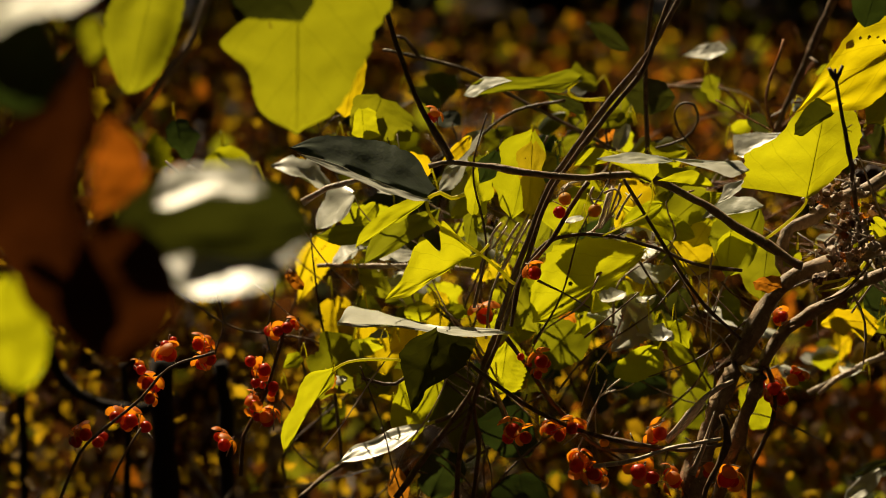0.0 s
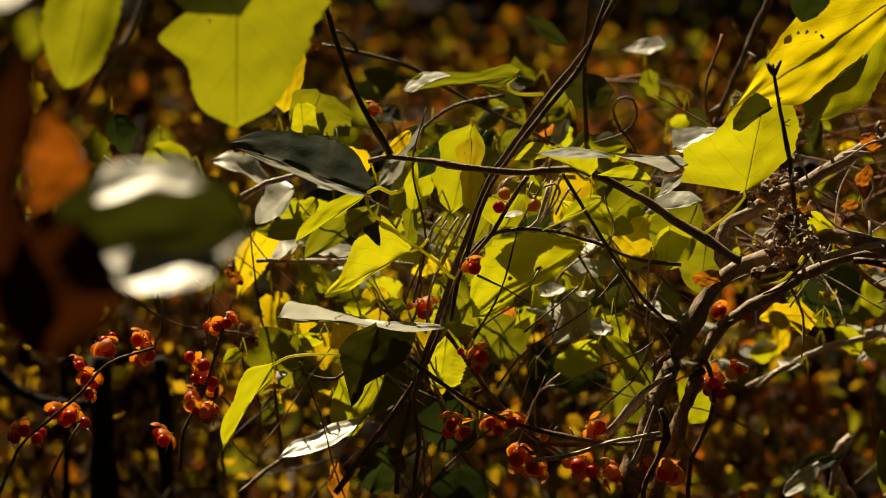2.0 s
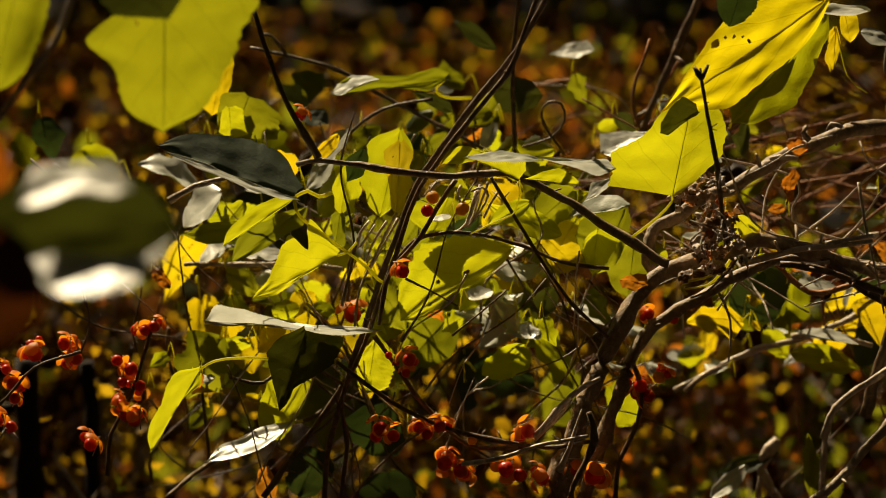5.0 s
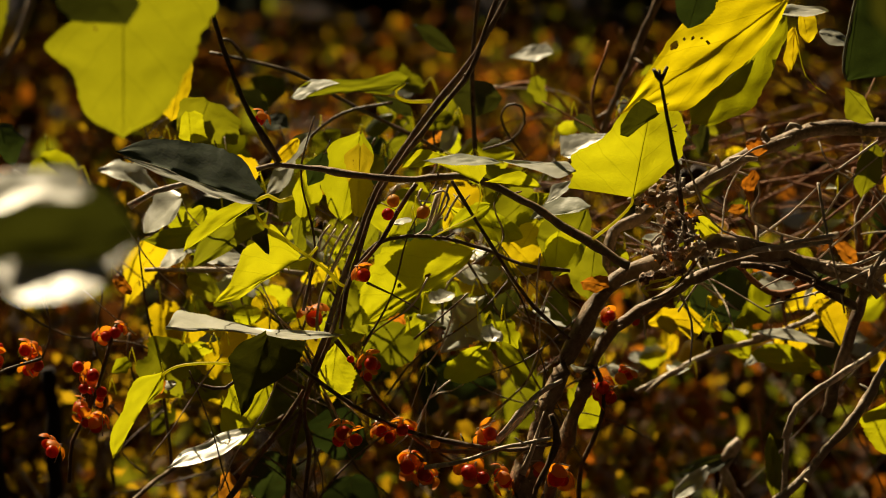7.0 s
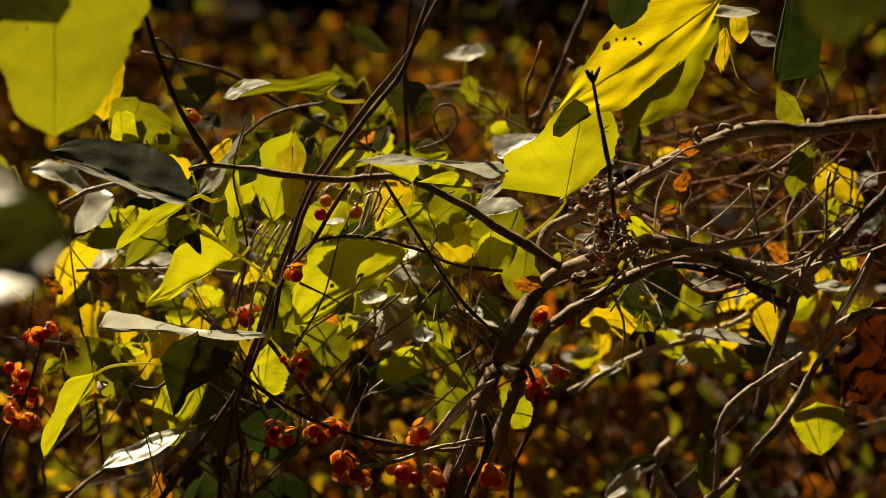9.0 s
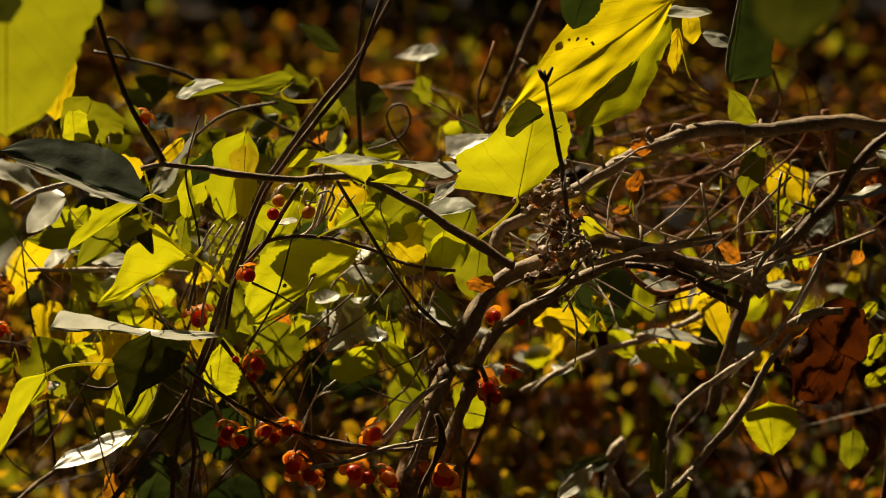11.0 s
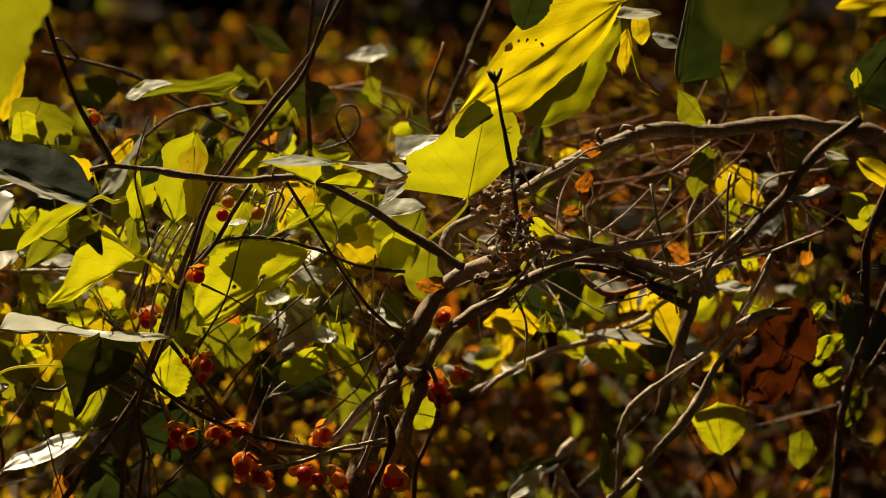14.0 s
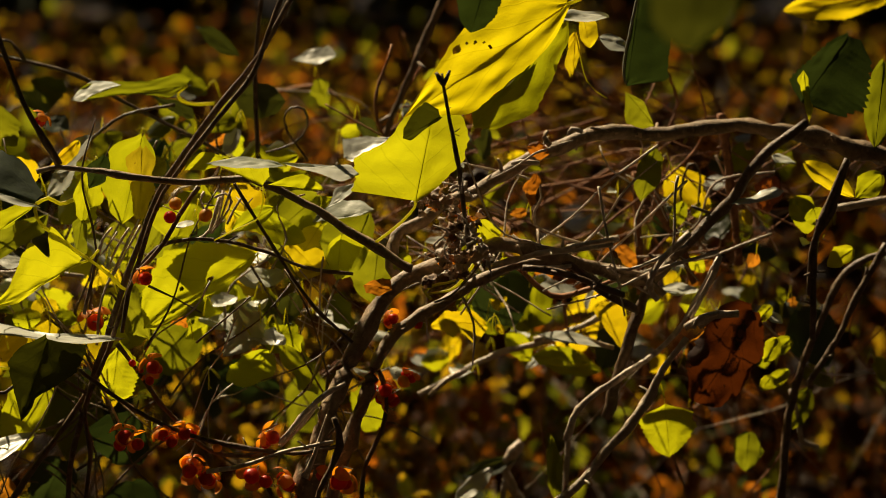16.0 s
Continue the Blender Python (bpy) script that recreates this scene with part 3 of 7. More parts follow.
SUNNY_BRANCHES = [((0.051, 0.900, 0.653), 0.02), ((0.077, 0.895, 0.691), 0.025), ((0.094, 0.893, 0.701), 0.02), ((-0.059, 0.990, 0.675), 0.012), ((0.033, 0.920, 0.639), 0.008), ((0.039, 0.935, 0.617), 0.008), ((0.159, 0.950, 0.548), 0.01), ((0.068, 0.860, 0.640), 0.018), ((0.061, 0.860, 0.648), 0.012), ((0.162, 1.150, 0.620), 0.03), ((0.141, 1.150, 0.620), 0.03), ((0.078, 0.900, 0.623), 0.008), ((0.067, 0.915, 0.607), 0.008), ((0.021, 0.888, 0.554), 0.01), ((0.137, 0.930, 0.553), 0.01), ((0.142, 1.000, 0.583), 0.008)]


def shades(q, reach):
    """Whether a small thing at q would stand in one of those gaps."""
    for p, wide in SUNNY_VINE + SUNNY_BRANCHES:
        v = q - Vector(p)
        k = v.dot(TO_SUN)
        if 0.003 < k < 0.6 and (v - TO_SUN * k).length < wide + reach:
            return True
    return False


def filler(n, x0, x1, y0, y1, z0, z1, size, mats, seed):
    """The vine's inner leaves, each a leaf of its own, hanging at all angles."""
    rng = random.Random(seed)
    words = {"green": "small yellow-green inner leaf of the vine", "olive": "small olive inner leaf of the vine",
             "gold": "small golden inner leaf of the vine", "waxy": "small dark inner leaf of the vine",
             "dusky": "small dull grey-green leaf inside the tangle", "pale": "small pale level leaf inside the tangle", "rust": "small dry orange leaf inside the tangle",
             "dead": "small withered leaf inside the tangle"}
    deep = []
    for i in range(n):
        b = Vector((rng.uniform(x0, x1), rng.uniform(y0, y1), z0 + (z1 - z0) * rng.random() ** 1.15))
        mat = rng.choice(mats)
        ln = size * rng.uniform(0.6, 1.4)
        if mat == "pale":
            d = Vector((rng.uniform(-1, 1), rng.uniform(-0.5, 0.5), rng.uniform(-0.3, 0.2)))
            face = Vector((rng.uniform(-0.3, 0.3), -0.45, 1))
        else:
            d = Vector((rng.uniform(-1, 1), rng.uniform(-0.4, 0.4), rng.uniform(-1.2, 0.4)))
            face = Vector((rng.gauss(0, 0.5), -1, rng.gauss(0.2, 0.5)))
        d.normalize()
        wd = ln * rng.uniform(0.28, 0.42)
        if shades(b + d * ln * 0.5, ln * 0.35):
            continue
        ob = leaf(b, b + d * ln, face, wd, wd * rng.uniform(0.8, 1.1), mat, words[mat], p=rng.uniform(0.35, 0.6), q=rng.uniform(0.6, 1.0),
             fold=rng.uniform(-0.1, 0.3), bend=rng.uniform(-0.1, 0.1), sweep=rng.uniform(-0.06, 0.06), teeth=rng.choice((0.03, 0.06, 0.12)), lobes=rng.choice((0, 0.12, 0.22)), curl=rng.uniform(-0.3, 0.5),
             crumple=0.1 if mat in ("dead", "rust") else 0.0, stalk=[b - d * ln * 0.2 + Vector((0, 0, 0.004)), b - d * ln * 0.35 + Vector((0, 0.004, -0.004))],
             name="dry_leaf" if mat in ("dead", "rust") else "vine_leaf", group="dry leaves" if mat in ("dead", "rust") else "vine leaves")
        if b.y > 1.075 or ln < 0.006:
            deep.append(ob)
    melt(deep, "inner_foliage", "small leaves deep inside the vine", "foliage")


def tangle(n, x0, x1, y0, y1, z0, z1, r, mat, label, upright, seed, length=0.12, name="shoot"):
    """Loose thin shoots through the vine, each a twig of its own."""
    rng = random.Random(seed)
    deep = []
    for i in range(n):
        b = Vector((rng.uniform(x0, x1), rng.uniform(y0, y1), rng.uniform(z0, z1)))
        d = Vector((rng.uniform(-1, 1), rng.uniform(-0.3, 0.3), rng.uniform(0.2, 1.4) * upright * rng.choice((1, -1)))).normalized()
        ln = length * rng.uniform(0.5, 1.3)
        side = Vector((rng.gauss(0, 0.06), rng.gauss(0, 0.04), rng.gauss(0, 0.06))) * ln
        if any(shades(b + d * ln * e, 0.0) for e in (-0.4, -0.2, 0.0, 0.2, 0.4)):
            continue
        ob = twig([b - d * ln * 0.5, b - d * ln * 0.18 + side, b + d * ln * 0.2 - side * rng.uniform(0, 1), b + d * ln * 0.5 + side * 0.5],
             r * rng.uniform(0.5, 1.2), r * 0.5, mat, label, name, "shoot", spurs=rng.choice((0, 1, 2)), group="loose shoots")
        if b.y > 1.17:
            deep.append(ob)
    melt(deep, "inner_shoots", label.replace("shoot", "shoots").replace("stem", "stems") + " joined in a mass", "shoots")


filler(64, -0.145, 0.045, 0.955, 1.04, 0.575, 0.645, 0.021, ("green", "green", "green", "olive", "gold", "pale", "pale"), 40)
filler(56, -0.15, -0.015, 1.02, 1.18, 0.53, 0.65, 0.024, ("green", "green", "olive", "olive", "gold", "waxy"), 41)
filler(34, 0.05, 0.29, 0.98, 1.25, 0.55, 0.65, 0.018, ("green", "olive", "waxy", "waxy", "dead", "pale", "gold"), 42)
filler(60, 0.05, 0.26, 1.0, 1.2, 0.54, 0.645, 0.012, ("green", "gold", "green", "pale", "rust"), 51)
filler(14, -0.30, -0.14, 1.0, 1.25, 0.60, 0.70, 0.020, ("olive", "gold", "waxy", "green", "pale"), 43)
tangle(60, -0.15, 0.02, 0.965, 1.30, 0.50, 0.635, 0.0006, "bark", "thin brown shoot inside the vine", 1.0, 44, 0.09)
tangle(36, -0.16, 0.03, 0.965, 1.30, 0.55, 0.64, 0.0005, "bark_pale", "thin pale dry shoot inside the vine", 0.6, 45, 0.08)
tangle(48, 0.05, 0.30, 1.0, 1.45, 0.50, 0.655, 0.00065, "bark_red", "thin red-brown shoot of the tangle", 0.9, 46)
tangle(20, 0.05, 0.30, 1.0, 1.4, 0.52, 0.65, 0.00055, "bark_pale", "thin pale shoot of the tangle", 0.3, 47)
tangle(80, 0.04, 0.22, 1.05, 1.35, 0.595, 0.652, 0.0007, "bark_red", "thin straw-like red-brown stem", 0.2, 48, name="straw_stem")
# tiny leaves; the pale ones also stand in for small white glints
filler(46, -0.145, 0.06, 0.93, 1.0, 0.55, 0.65, 0.0085, ("pale", "pale", "gold", "green", "rust"), 52)
filler(26, 0.06, 0.22, 0.94, 1.02, 0.585, 0.655, 0.0075, ("pale", "pale", "gold", "green", "rust"), 53)
filler(30, -0.16, 0.10, 1.02, 1.16, 0.645, 0.675, 0.013, ("olive", "dusky", "green", "olive", "rust"), 56)
tangle(28, 0.06, 0.22, 0.98, 1.12, 0.61, 0.655, 0.0005, "bark_red", "thin red-brown stem in the sun", 0.18, 58, 0.09, name="straw_stem")
tangle(26, -0.15, 0.04, 0.915, 0.99, 0.55, 0.645, 0.00042, "bark_pale", "thread-thin pale shoot in the sun", 0.9, 54, 0.05)
tangle(20, -0.16, 0.05, 0.91, 0.99, 0.52, 0.64, 0.0005, "bark", "thread-thin dark shoot of the vine", 0.9, 55, 0.07)
tangle(26, 0.06, 0.20, 0.93, 1.0, 0.595, 0.65, 0.0006, "bark_pale", "thread-thin pale shoot in the sun", 0.5, 57, 0.06)
# shoots added above the view to cast dapples on the vine
filler(9, -0.22, 0.06, 1.0, 1.12, 0.75, 0.87, 0.024, ("green", "olive", "gold", "waxy"), 49)
tangle(14, -0.22, -0.04, 1.0, 1.12, 0.72, 0.84, 0.0007, "bark", "thin brown shoot above the vine", 0.8, 50, 0.08)


# ---------------------------------------------------------------- the vine, its leaves and fruits
leaf((-0.1341, 0.7000, 0.7355), (-0.1442, 0.7000, 0.6946), (0.173, -0.984, -0.043), 0.0096, 0.0103, "olive", "speckled yellow leaf hanging beside the vine", p=0.5, q=0.6, stalk=[(-0.1269, 0.7000, 0.7409)])
leaf((-0.0981, 0.4600, 0.7369), (-0.1225, 0.4600, 0.7266), (-0.357, -0.395, 0.847), 0.0209, 0.0179, "pale", "grey-green leaf with sun glare put in its pale colour")
leaf((-0.0986, 0.4750, 0.6871), (-0.1002, 0.4750, 0.6608), (0.195, -0.981, -0.012), 0.0084, 0.0116, "umber", "withered dark brown leaf hanging close by", crumple=0.06, p=0.5, q=0.5, name="dry_leaf", group="dry leaves")
leaf((-0.1128, 0.4550, 0.7279), (-0.1143, 0.4550, 0.7104), (0.235, -0.972, -0.020), 0.0076, 0.0076, "waxy", "dark green waxy vine leaf seen against the light", p=0.5, q=0.5)
leaf((-0.1283, 0.5000, 0.6727), (-0.1270, 0.5000, 0.6498), (0.256, -0.967, 0.015), 0.0073, 0.0064, "green", "yellow-green vine leaf glowing in the backlight", p=0.5, q=0.6)
leaf((-0.1117, 0.5200, 0.6698), (-0.1152, 0.5200, 0.6586), (0.150, -0.988, -0.047), 0.0016, 0.0028, "green", "yellow-green vine leaf glowing in the backlight")
leaf((-0.0982, 0.5200, 0.6902), (-0.1035, 0.5200, 0.6812), (0.089, -0.995, -0.053), 0.0025, 0.0021, "green", "yellow-green vine leaf glowing in the backlight")
leaf((-0.1055, 0.5200, 0.6812), (-0.1093, 0.5200, 0.6740), (0.105, -0.993, -0.055), 0.0021, 0.0018, "green", "yellow-green vine leaf glowing in the backlight")
leaf((-0.1141, 0.5200, 0.7242), (-0.1149, 0.5200, 0.7154), (0.208, -0.978, -0.019), 0.0025, 0.0025, "olive", "olive-green vine leaf in half shade")
twig([(-0.1171, 0.6800, 0.7246), (-0.1215, 0.6800, 0.7124), (-0.1286, 0.6800, 0.7017), (-0.1390, 0.6800, 0.6887)], 0.00106, 0.00076, "bark_pale")
leaf((-0.1125, 0.9700, 0.6344), (-0.1270, 0.9700, 0.6210), (-0.607, -0.446, 0.658), 0.0123, 0.0123, "pale", "grey-green leaf with sun glare put in its pale colour")
leaf((-0.1128, 1.0000, 0.6115), (-0.1242, 1.0000, 0.6023), (-0.590, -0.340, 0.732), 0.0095, 0.0095, "pale", "grey-green leaf with sun glare put in its pale colour")
leaf((-0.0453, 0.9600, 0.6411), (-0.0507, 0.9600, 0.6271), (0.003, -1.000, -0.001), 0.0043, 0.0043, "olive", "olive-green vine leaf in half shade")
leaf((-0.0840, 0.9800, 0.5944), (-0.0774, 0.9800, 0.5810), (0.131, -0.989, 0.064), 0.0061, 0.0065, "gold", "golden-yellow autumn vine leaf with brown specks")
leaf((-0.0753, 0.9800, 0.5312), (-0.0843, 0.9800, 0.5128), (-0.026, -1.000, 0.013), 0.0087, 0.0087, "waxy", "dark green waxy vine leaf seen against the light", p=0.4, q=0.5)
leaf((-0.0495, 1.0000, 0.5179), (-0.0472, 1.0000, 0.4992), (0.077, -0.997, 0.009), 0.0111, 0.0111, "waxy", "dark green waxy vine leaf seen against the light", p=0.4, q=0.5)
leaf((-0.0947, 0.9500, 0.5310), (-0.0922, 0.9500, 0.5155), (0.133, -0.991, 0.022), 0.0038, 0.0038, "rust", "dry orange-brown crumpled leaf", crumple=0.05, name="dry_leaf", group="dry leaves")
leaf((-0.1047, 1.0300, 0.5697), (-0.0978, 1.0300, 0.5556), (0.149, -0.986, 0.073), 0.0092, 0.0092, "olive", "olive-green vine leaf in half shade", p=0.4, q=0.5)
leaf((-0.0114, 0.9800, 0.6371), (0.0018, 0.9800, 0.6217), (0.063, -0.996, 0.055), 0.0087, 0.0065, "gold", "golden-yellow autumn vine leaf with brown specks", p=0.4, q=0.5)
leaf((-0.0004, 0.9500, 0.6299), (0.0187, 0.9500, 0.6215), (0.046, -0.993, 0.105), 0.0046, 0.0051, "green", "yellow-green vine leaf glowing in the backlight")
leaf((0.0082, 0.9700, 0.6362), (0.0104, 0.9700, 0.6231), (0.012, -1.000, 0.002), 0.0056, 0.0056, "olive", "olive-green vine leaf in half shade")
leaf((-0.0694, 0.9800, 0.6478), (-0.0798, 0.9800, 0.6345), (-0.608, -0.636, 0.475), 0.0061, 0.0054, "pale", "grey-green leaf with sun glare put in its pale colour")
leaf((-0.0665, 0.9600, 0.6579), (-0.0728, 0.9600, 0.6486), (0.003, -1.000, -0.002), 0.0021, 0.0026, "gold", "golden-yellow autumn vine leaf with brown specks")
leaf((-0.1032, 0.9650, 0.6313), (-0.1110, 0.9650, 0.6220), (0.003, -1.000, -0.002), 0.0039, 0.0039, "green", "yellow-green vine leaf glowing in the backlight", lobes=0.15)
leaf((-0.0071, 1.0300, 0.6562), (-0.0130, 1.0300, 0.6456), (-0.529, -0.797, 0.293), 0.0039, 0.0039, "pale", "grey-green leaf with sun glare put in its pale colour")
leaf((0.0229, 0.9550, 0.6380), (0.0071, 0.9550, 0.6240), (-0.068, -0.995, 0.077), 0.0064, 0.0072, "olive", "olive-green vine leaf in half shade", lobes=0.1)
leaf((0.0059, 0.9400, 0.6350), (-0.0091, 0.9400, 0.6265), (-0.054, -0.994, 0.094), 0.0031, 0.0038, "green", "yellow-green vine leaf glowing in the backlight")
leaf((-0.0089, 0.9500, 0.6324), (-0.0109, 0.9500, 0.6239), (-0.019, -1.000, 0.005), 0.0017, 0.0017, "gold", "golden-yellow autumn vine leaf with brown specks")
leaf((-0.0905, 0.9900, 0.5803), (-0.1003, 0.9900, 0.5685), (-0.030, -0.999, 0.025), 0.0048, 0.0048, "gold", "golden-yellow autumn vine leaf with brown specks")
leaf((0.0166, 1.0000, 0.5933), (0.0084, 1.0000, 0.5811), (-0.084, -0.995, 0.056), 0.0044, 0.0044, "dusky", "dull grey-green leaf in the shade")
leaf((-0.1200, 0.9850, 0.6169), (-0.1089, 0.9850, 0.6113), (0.385, -0.501, 0.775), 0.0048, 0.0048, "pale", "grey-green leaf with sun glare put in its pale colour")
leaf((-0.0977, 0.9850, 0.6159), (-0.1111, 0.9850, 0.6102), (-0.034, -0.996, 0.079), 0.0031, 0.0035, "olive", "olive-green vine leaf in half shade")
leaf((0.2043, 0.9300, 0.6532), (0.2229, 0.9300, 0.6406), (-0.021, -0.999, -0.031), 0.0041, 0.0033, "gold", "drooping yellow leaf curled at its edge", curl=0.5, bend=0.08)
leaf((0.1765, 0.9900, 0.6355), (0.1785, 0.9900, 0.6270), (-0.141, -0.989, -0.034), 0.0020, 0.0020, "gold", "golden-yellow autumn vine leaf with brown specks")
leaf((0.1930, 0.9900, 0.6284), (0.1963, 0.9900, 0.6221), (-0.101, -0.994, -0.053), 0.0020, 0.0020, "gold", "golden-yellow autumn vine leaf with brown specks")
leaf((0.2031, 0.9450, 0.6383), (0.2148, 0.9450, 0.6232), (-0.076, -0.995, -0.059), 0.0063, 0.0055, "green", "yellow-green vine leaf glowing in the backlight", lobes=0.1)
leaf((0.2079, 0.9400, 0.6228), (0.2153, 0.9400, 0.6293), (-0.159, -0.971, 0.180), 0.0025, 0.0025, "rust", "dry orange-brown crumpled leaf", crumple=0.1, name="dry_leaf", group="dry leaves")
leaf((0.1687, 0.9900, 0.6315), (0.1642, 0.9900, 0.6206), (-0.184, -0.980, 0.076), 0.0035, 0.0031, "green", "yellow-green vine leaf glowing in the backlight")
leaf((0.1728, 0.9550, 0.5849), (0.1654, 0.9550, 0.5739), (-0.198, -0.971, 0.134), 0.0034, 0.0030, "rust", "dry orange-brown crumpled leaf", crumple=0.1, name="dry_leaf", group="dry leaves")
leaf((0.0784, 0.8700, 0.7219), (0.0734, 0.8700, 0.7043), (-0.091, -0.995, 0.026), 0.0066, 0.0077, "waxy", "dark green waxy vine leaf seen against the light")
leaf((0.1073, 0.9000, 0.7087), (0.1253, 0.9000, 0.7087), (0.000, -0.490, 0.871), 0.0038, 0.0045, "pale", "grey-green leaf with sun glare put in its pale colour")
leaf((0.1201, 0.9300, 0.7067), (0.1224, 0.9300, 0.6957), (-0.114, -0.993, -0.023), 0.0045, 0.0029, "gold", "golden-yellow autumn vine leaf with brown specks")
leaf((0.1278, 0.9400, 0.6989), (0.1394, 0.9400, 0.6947), (0.253, -0.665, 0.702), 0.0044, 0.0050, "pale", "grey-green leaf with sun glare put in its pale colour")
leaf((0.0910, 0.5200, 0.7424), (0.0894, 0.5200, 0.7190), (-0.173, -0.985, 0.012), 0.0090, 0.0092, "dusky", "olive leaf hanging close by", p=0.4, q=0.5)
leaf((0.1953, 0.7800, 0.7216), (0.1626, 0.7800, 0.7162), (-0.013, -0.997, 0.076), 0.0052, 0.0052, "gold", "golden-yellow autumn vine leaf with brown specks")
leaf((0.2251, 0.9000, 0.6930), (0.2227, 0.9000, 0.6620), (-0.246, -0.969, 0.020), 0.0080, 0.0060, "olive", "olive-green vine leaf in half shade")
leaf((0.1039, 1.0300, 0.5722), (0.1134, 1.0300, 0.5603), (0.023, -1.000, 0.018), 0.0046, 0.0046, "green", "yellow-green vine leaf glowing in the backlight")
leaf((0.1872, 0.9400, 0.5950), (0.1675, 0.9400, 0.5603), (-0.215, -0.969, 0.122), 0.0125, 0.0130, "russet", "dark red-brown withered leaf on the vine", crumple=0.08, curl=0.3, p=0.45, q=0.45, name="dry_leaf", group="dry leaves")
leaf((0.2091, 0.9700, 0.5799), (0.1999, 0.9700, 0.5728), (-0.160, -0.965, 0.206), 0.0034, 0.0034, "green", "yellow-green vine leaf glowing in the backlight")
leaf((0.2084, 0.9700, 0.5676), (0.1989, 0.9700, 0.5597), (-0.173, -0.962, 0.209), 0.0030, 0.0030, "green", "yellow-green vine leaf glowing in the backlight")
leaf((0.1953, 0.9800, 0.5406), (0.1945, 0.9800, 0.5246), (-0.204, -0.979, 0.009), 0.0057, 0.0057, "olive", "olive-green vine leaf in half shade")
leaf((0.1976, 0.9700, 0.5916), (0.2056, 0.9700, 0.5862), (0.424, -0.653, 0.627), 0.0029, 0.0032, "pale", "grey-green leaf with sun glare put in its pale colour")
leaf((0.1741, 1.0000, 0.6253), (0.1820, 1.0000, 0.6299), (-0.096, -0.982, 0.166), 0.0027, 0.0027, "green", "yellow-green vine leaf glowing in the backlight")
leaf((0.2255, 0.9000, 0.6522), (0.2164, 0.9000, 0.6439), (-0.162, -0.970, 0.179), 0.0040, 0.0048, "green", "yellow-green vine leaf glowing in the backlight")
leaf((0.2077, 0.9300, 0.6362), (0.2100, 0.9300, 0.6298), (-0.156, -0.986, -0.057), 0.0054, 0.0041, "green", "yellow-green vine leaf glowing in the backlight")
leaf((0.0811, 1.0000, 0.5092), (0.0951, 1.0000, 0.5224), (-0.492, -0.695, 0.525), 0.0042, 0.0048, "pale", "grey-green leaf with sun glare put in its pale colour")
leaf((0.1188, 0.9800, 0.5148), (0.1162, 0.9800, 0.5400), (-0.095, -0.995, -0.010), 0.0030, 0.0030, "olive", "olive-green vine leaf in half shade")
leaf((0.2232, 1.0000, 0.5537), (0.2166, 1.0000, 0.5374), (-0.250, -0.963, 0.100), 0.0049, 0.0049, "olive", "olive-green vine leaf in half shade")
leaf((0.2231, 1.0200, 0.5830), (0.2356, 1.0200, 0.5593), (-0.103, -0.993, -0.054), 0.0113, 0.0102, "waxy", "dark green waxy vine leaf seen against the light")
# two leaves out of view, square to the sun, added for their shadows
leaf((-0.0905, 1.0919, 0.7441), (-0.0710, 1.0974, 0.7641), (0.326, -0.522, -0.788), 0.0114, 0.0102, "waxy", "dark leaf of the shoots above the vine", lobes=0.35, teeth=0.12)
leaf((-0.1289, 1.0357, 0.7278), (-0.1158, 1.0383, 0.7305), (0.326, -0.522, -0.788), 0.0055, 0.0049, "waxy", "dark leaf of the shoots above the vine")
leaf((0.1088, 0.9400, 0.6558), (0.1007, 0.9400, 0.6579), (0.017, -0.998, 0.066), 0.0033, 0.0033, "rust", "dry orange-brown crumpled leaf", crumple=0.1, curl=0.4, name="dry_leaf", group="dry leaves")
leaf((0.1036, 0.9400, 0.6477), (0.1027, 0.9400, 0.6360), (-0.117, -0.993, 0.009), 0.0025, 0.0029, "rust", "dry orange-brown crumpled leaf", crumple=0.12, name="dry_leaf", group="dry leaves")
leaf((-0.0986, 0.7200, 0.7323), (-0.1017, 0.7350, 0.6797), (0.124, -0.952, -0.279), 0, 0, "near", "large yellow-green heart-shaped leaf hanging close by", left=(0.03, 0.37, 0.48, 0.43, 0.38, 0.32, 0.27, 0.19, 0.00), right=(0.00, 0.04, 0.08, 0.29, 0.40, 0.26, 0.23, 0.18, 0.00), heart=0.15, fold=0.06, teeth=0.006, stalk=[(-0.0936, 0.7200, 0.7409), (-0.0855, 0.7200, 0.7472)])
leaf((-0.1061, 0.7000, 0.7305), (-0.0950, 0.7000, 0.7146), (0.114, -0.990, 0.080), 0, 0, "dusky", "dark leaf overlapping a large near one", left=(0.00, 0.10, 0.21, 0.31, 0.39, 0.36, 0.33, 0.30, 0.00), right=(0.20, 0.53, 0.62, 0.62, 0.61, 0.47, 0.32, 0.16, 0.00), teeth=0.006)
leaf((-0.0649, 0.4780, 0.6866), (-0.1042, 0.4780, 0.6844), (-0.007, -0.992, 0.124), 0, 0, "dusky", "dark olive cupped leaf hanging close by", left=(0.02, 0.18, 0.22, 0.23, 0.22, 0.20, 0.17, 0.13, 0.00), right=(0.02, 0.22, 0.28, 0.31, 0.32, 0.31, 0.28, 0.21, 0.00), curl=0.05, teeth=0.006, sweep=0.028)
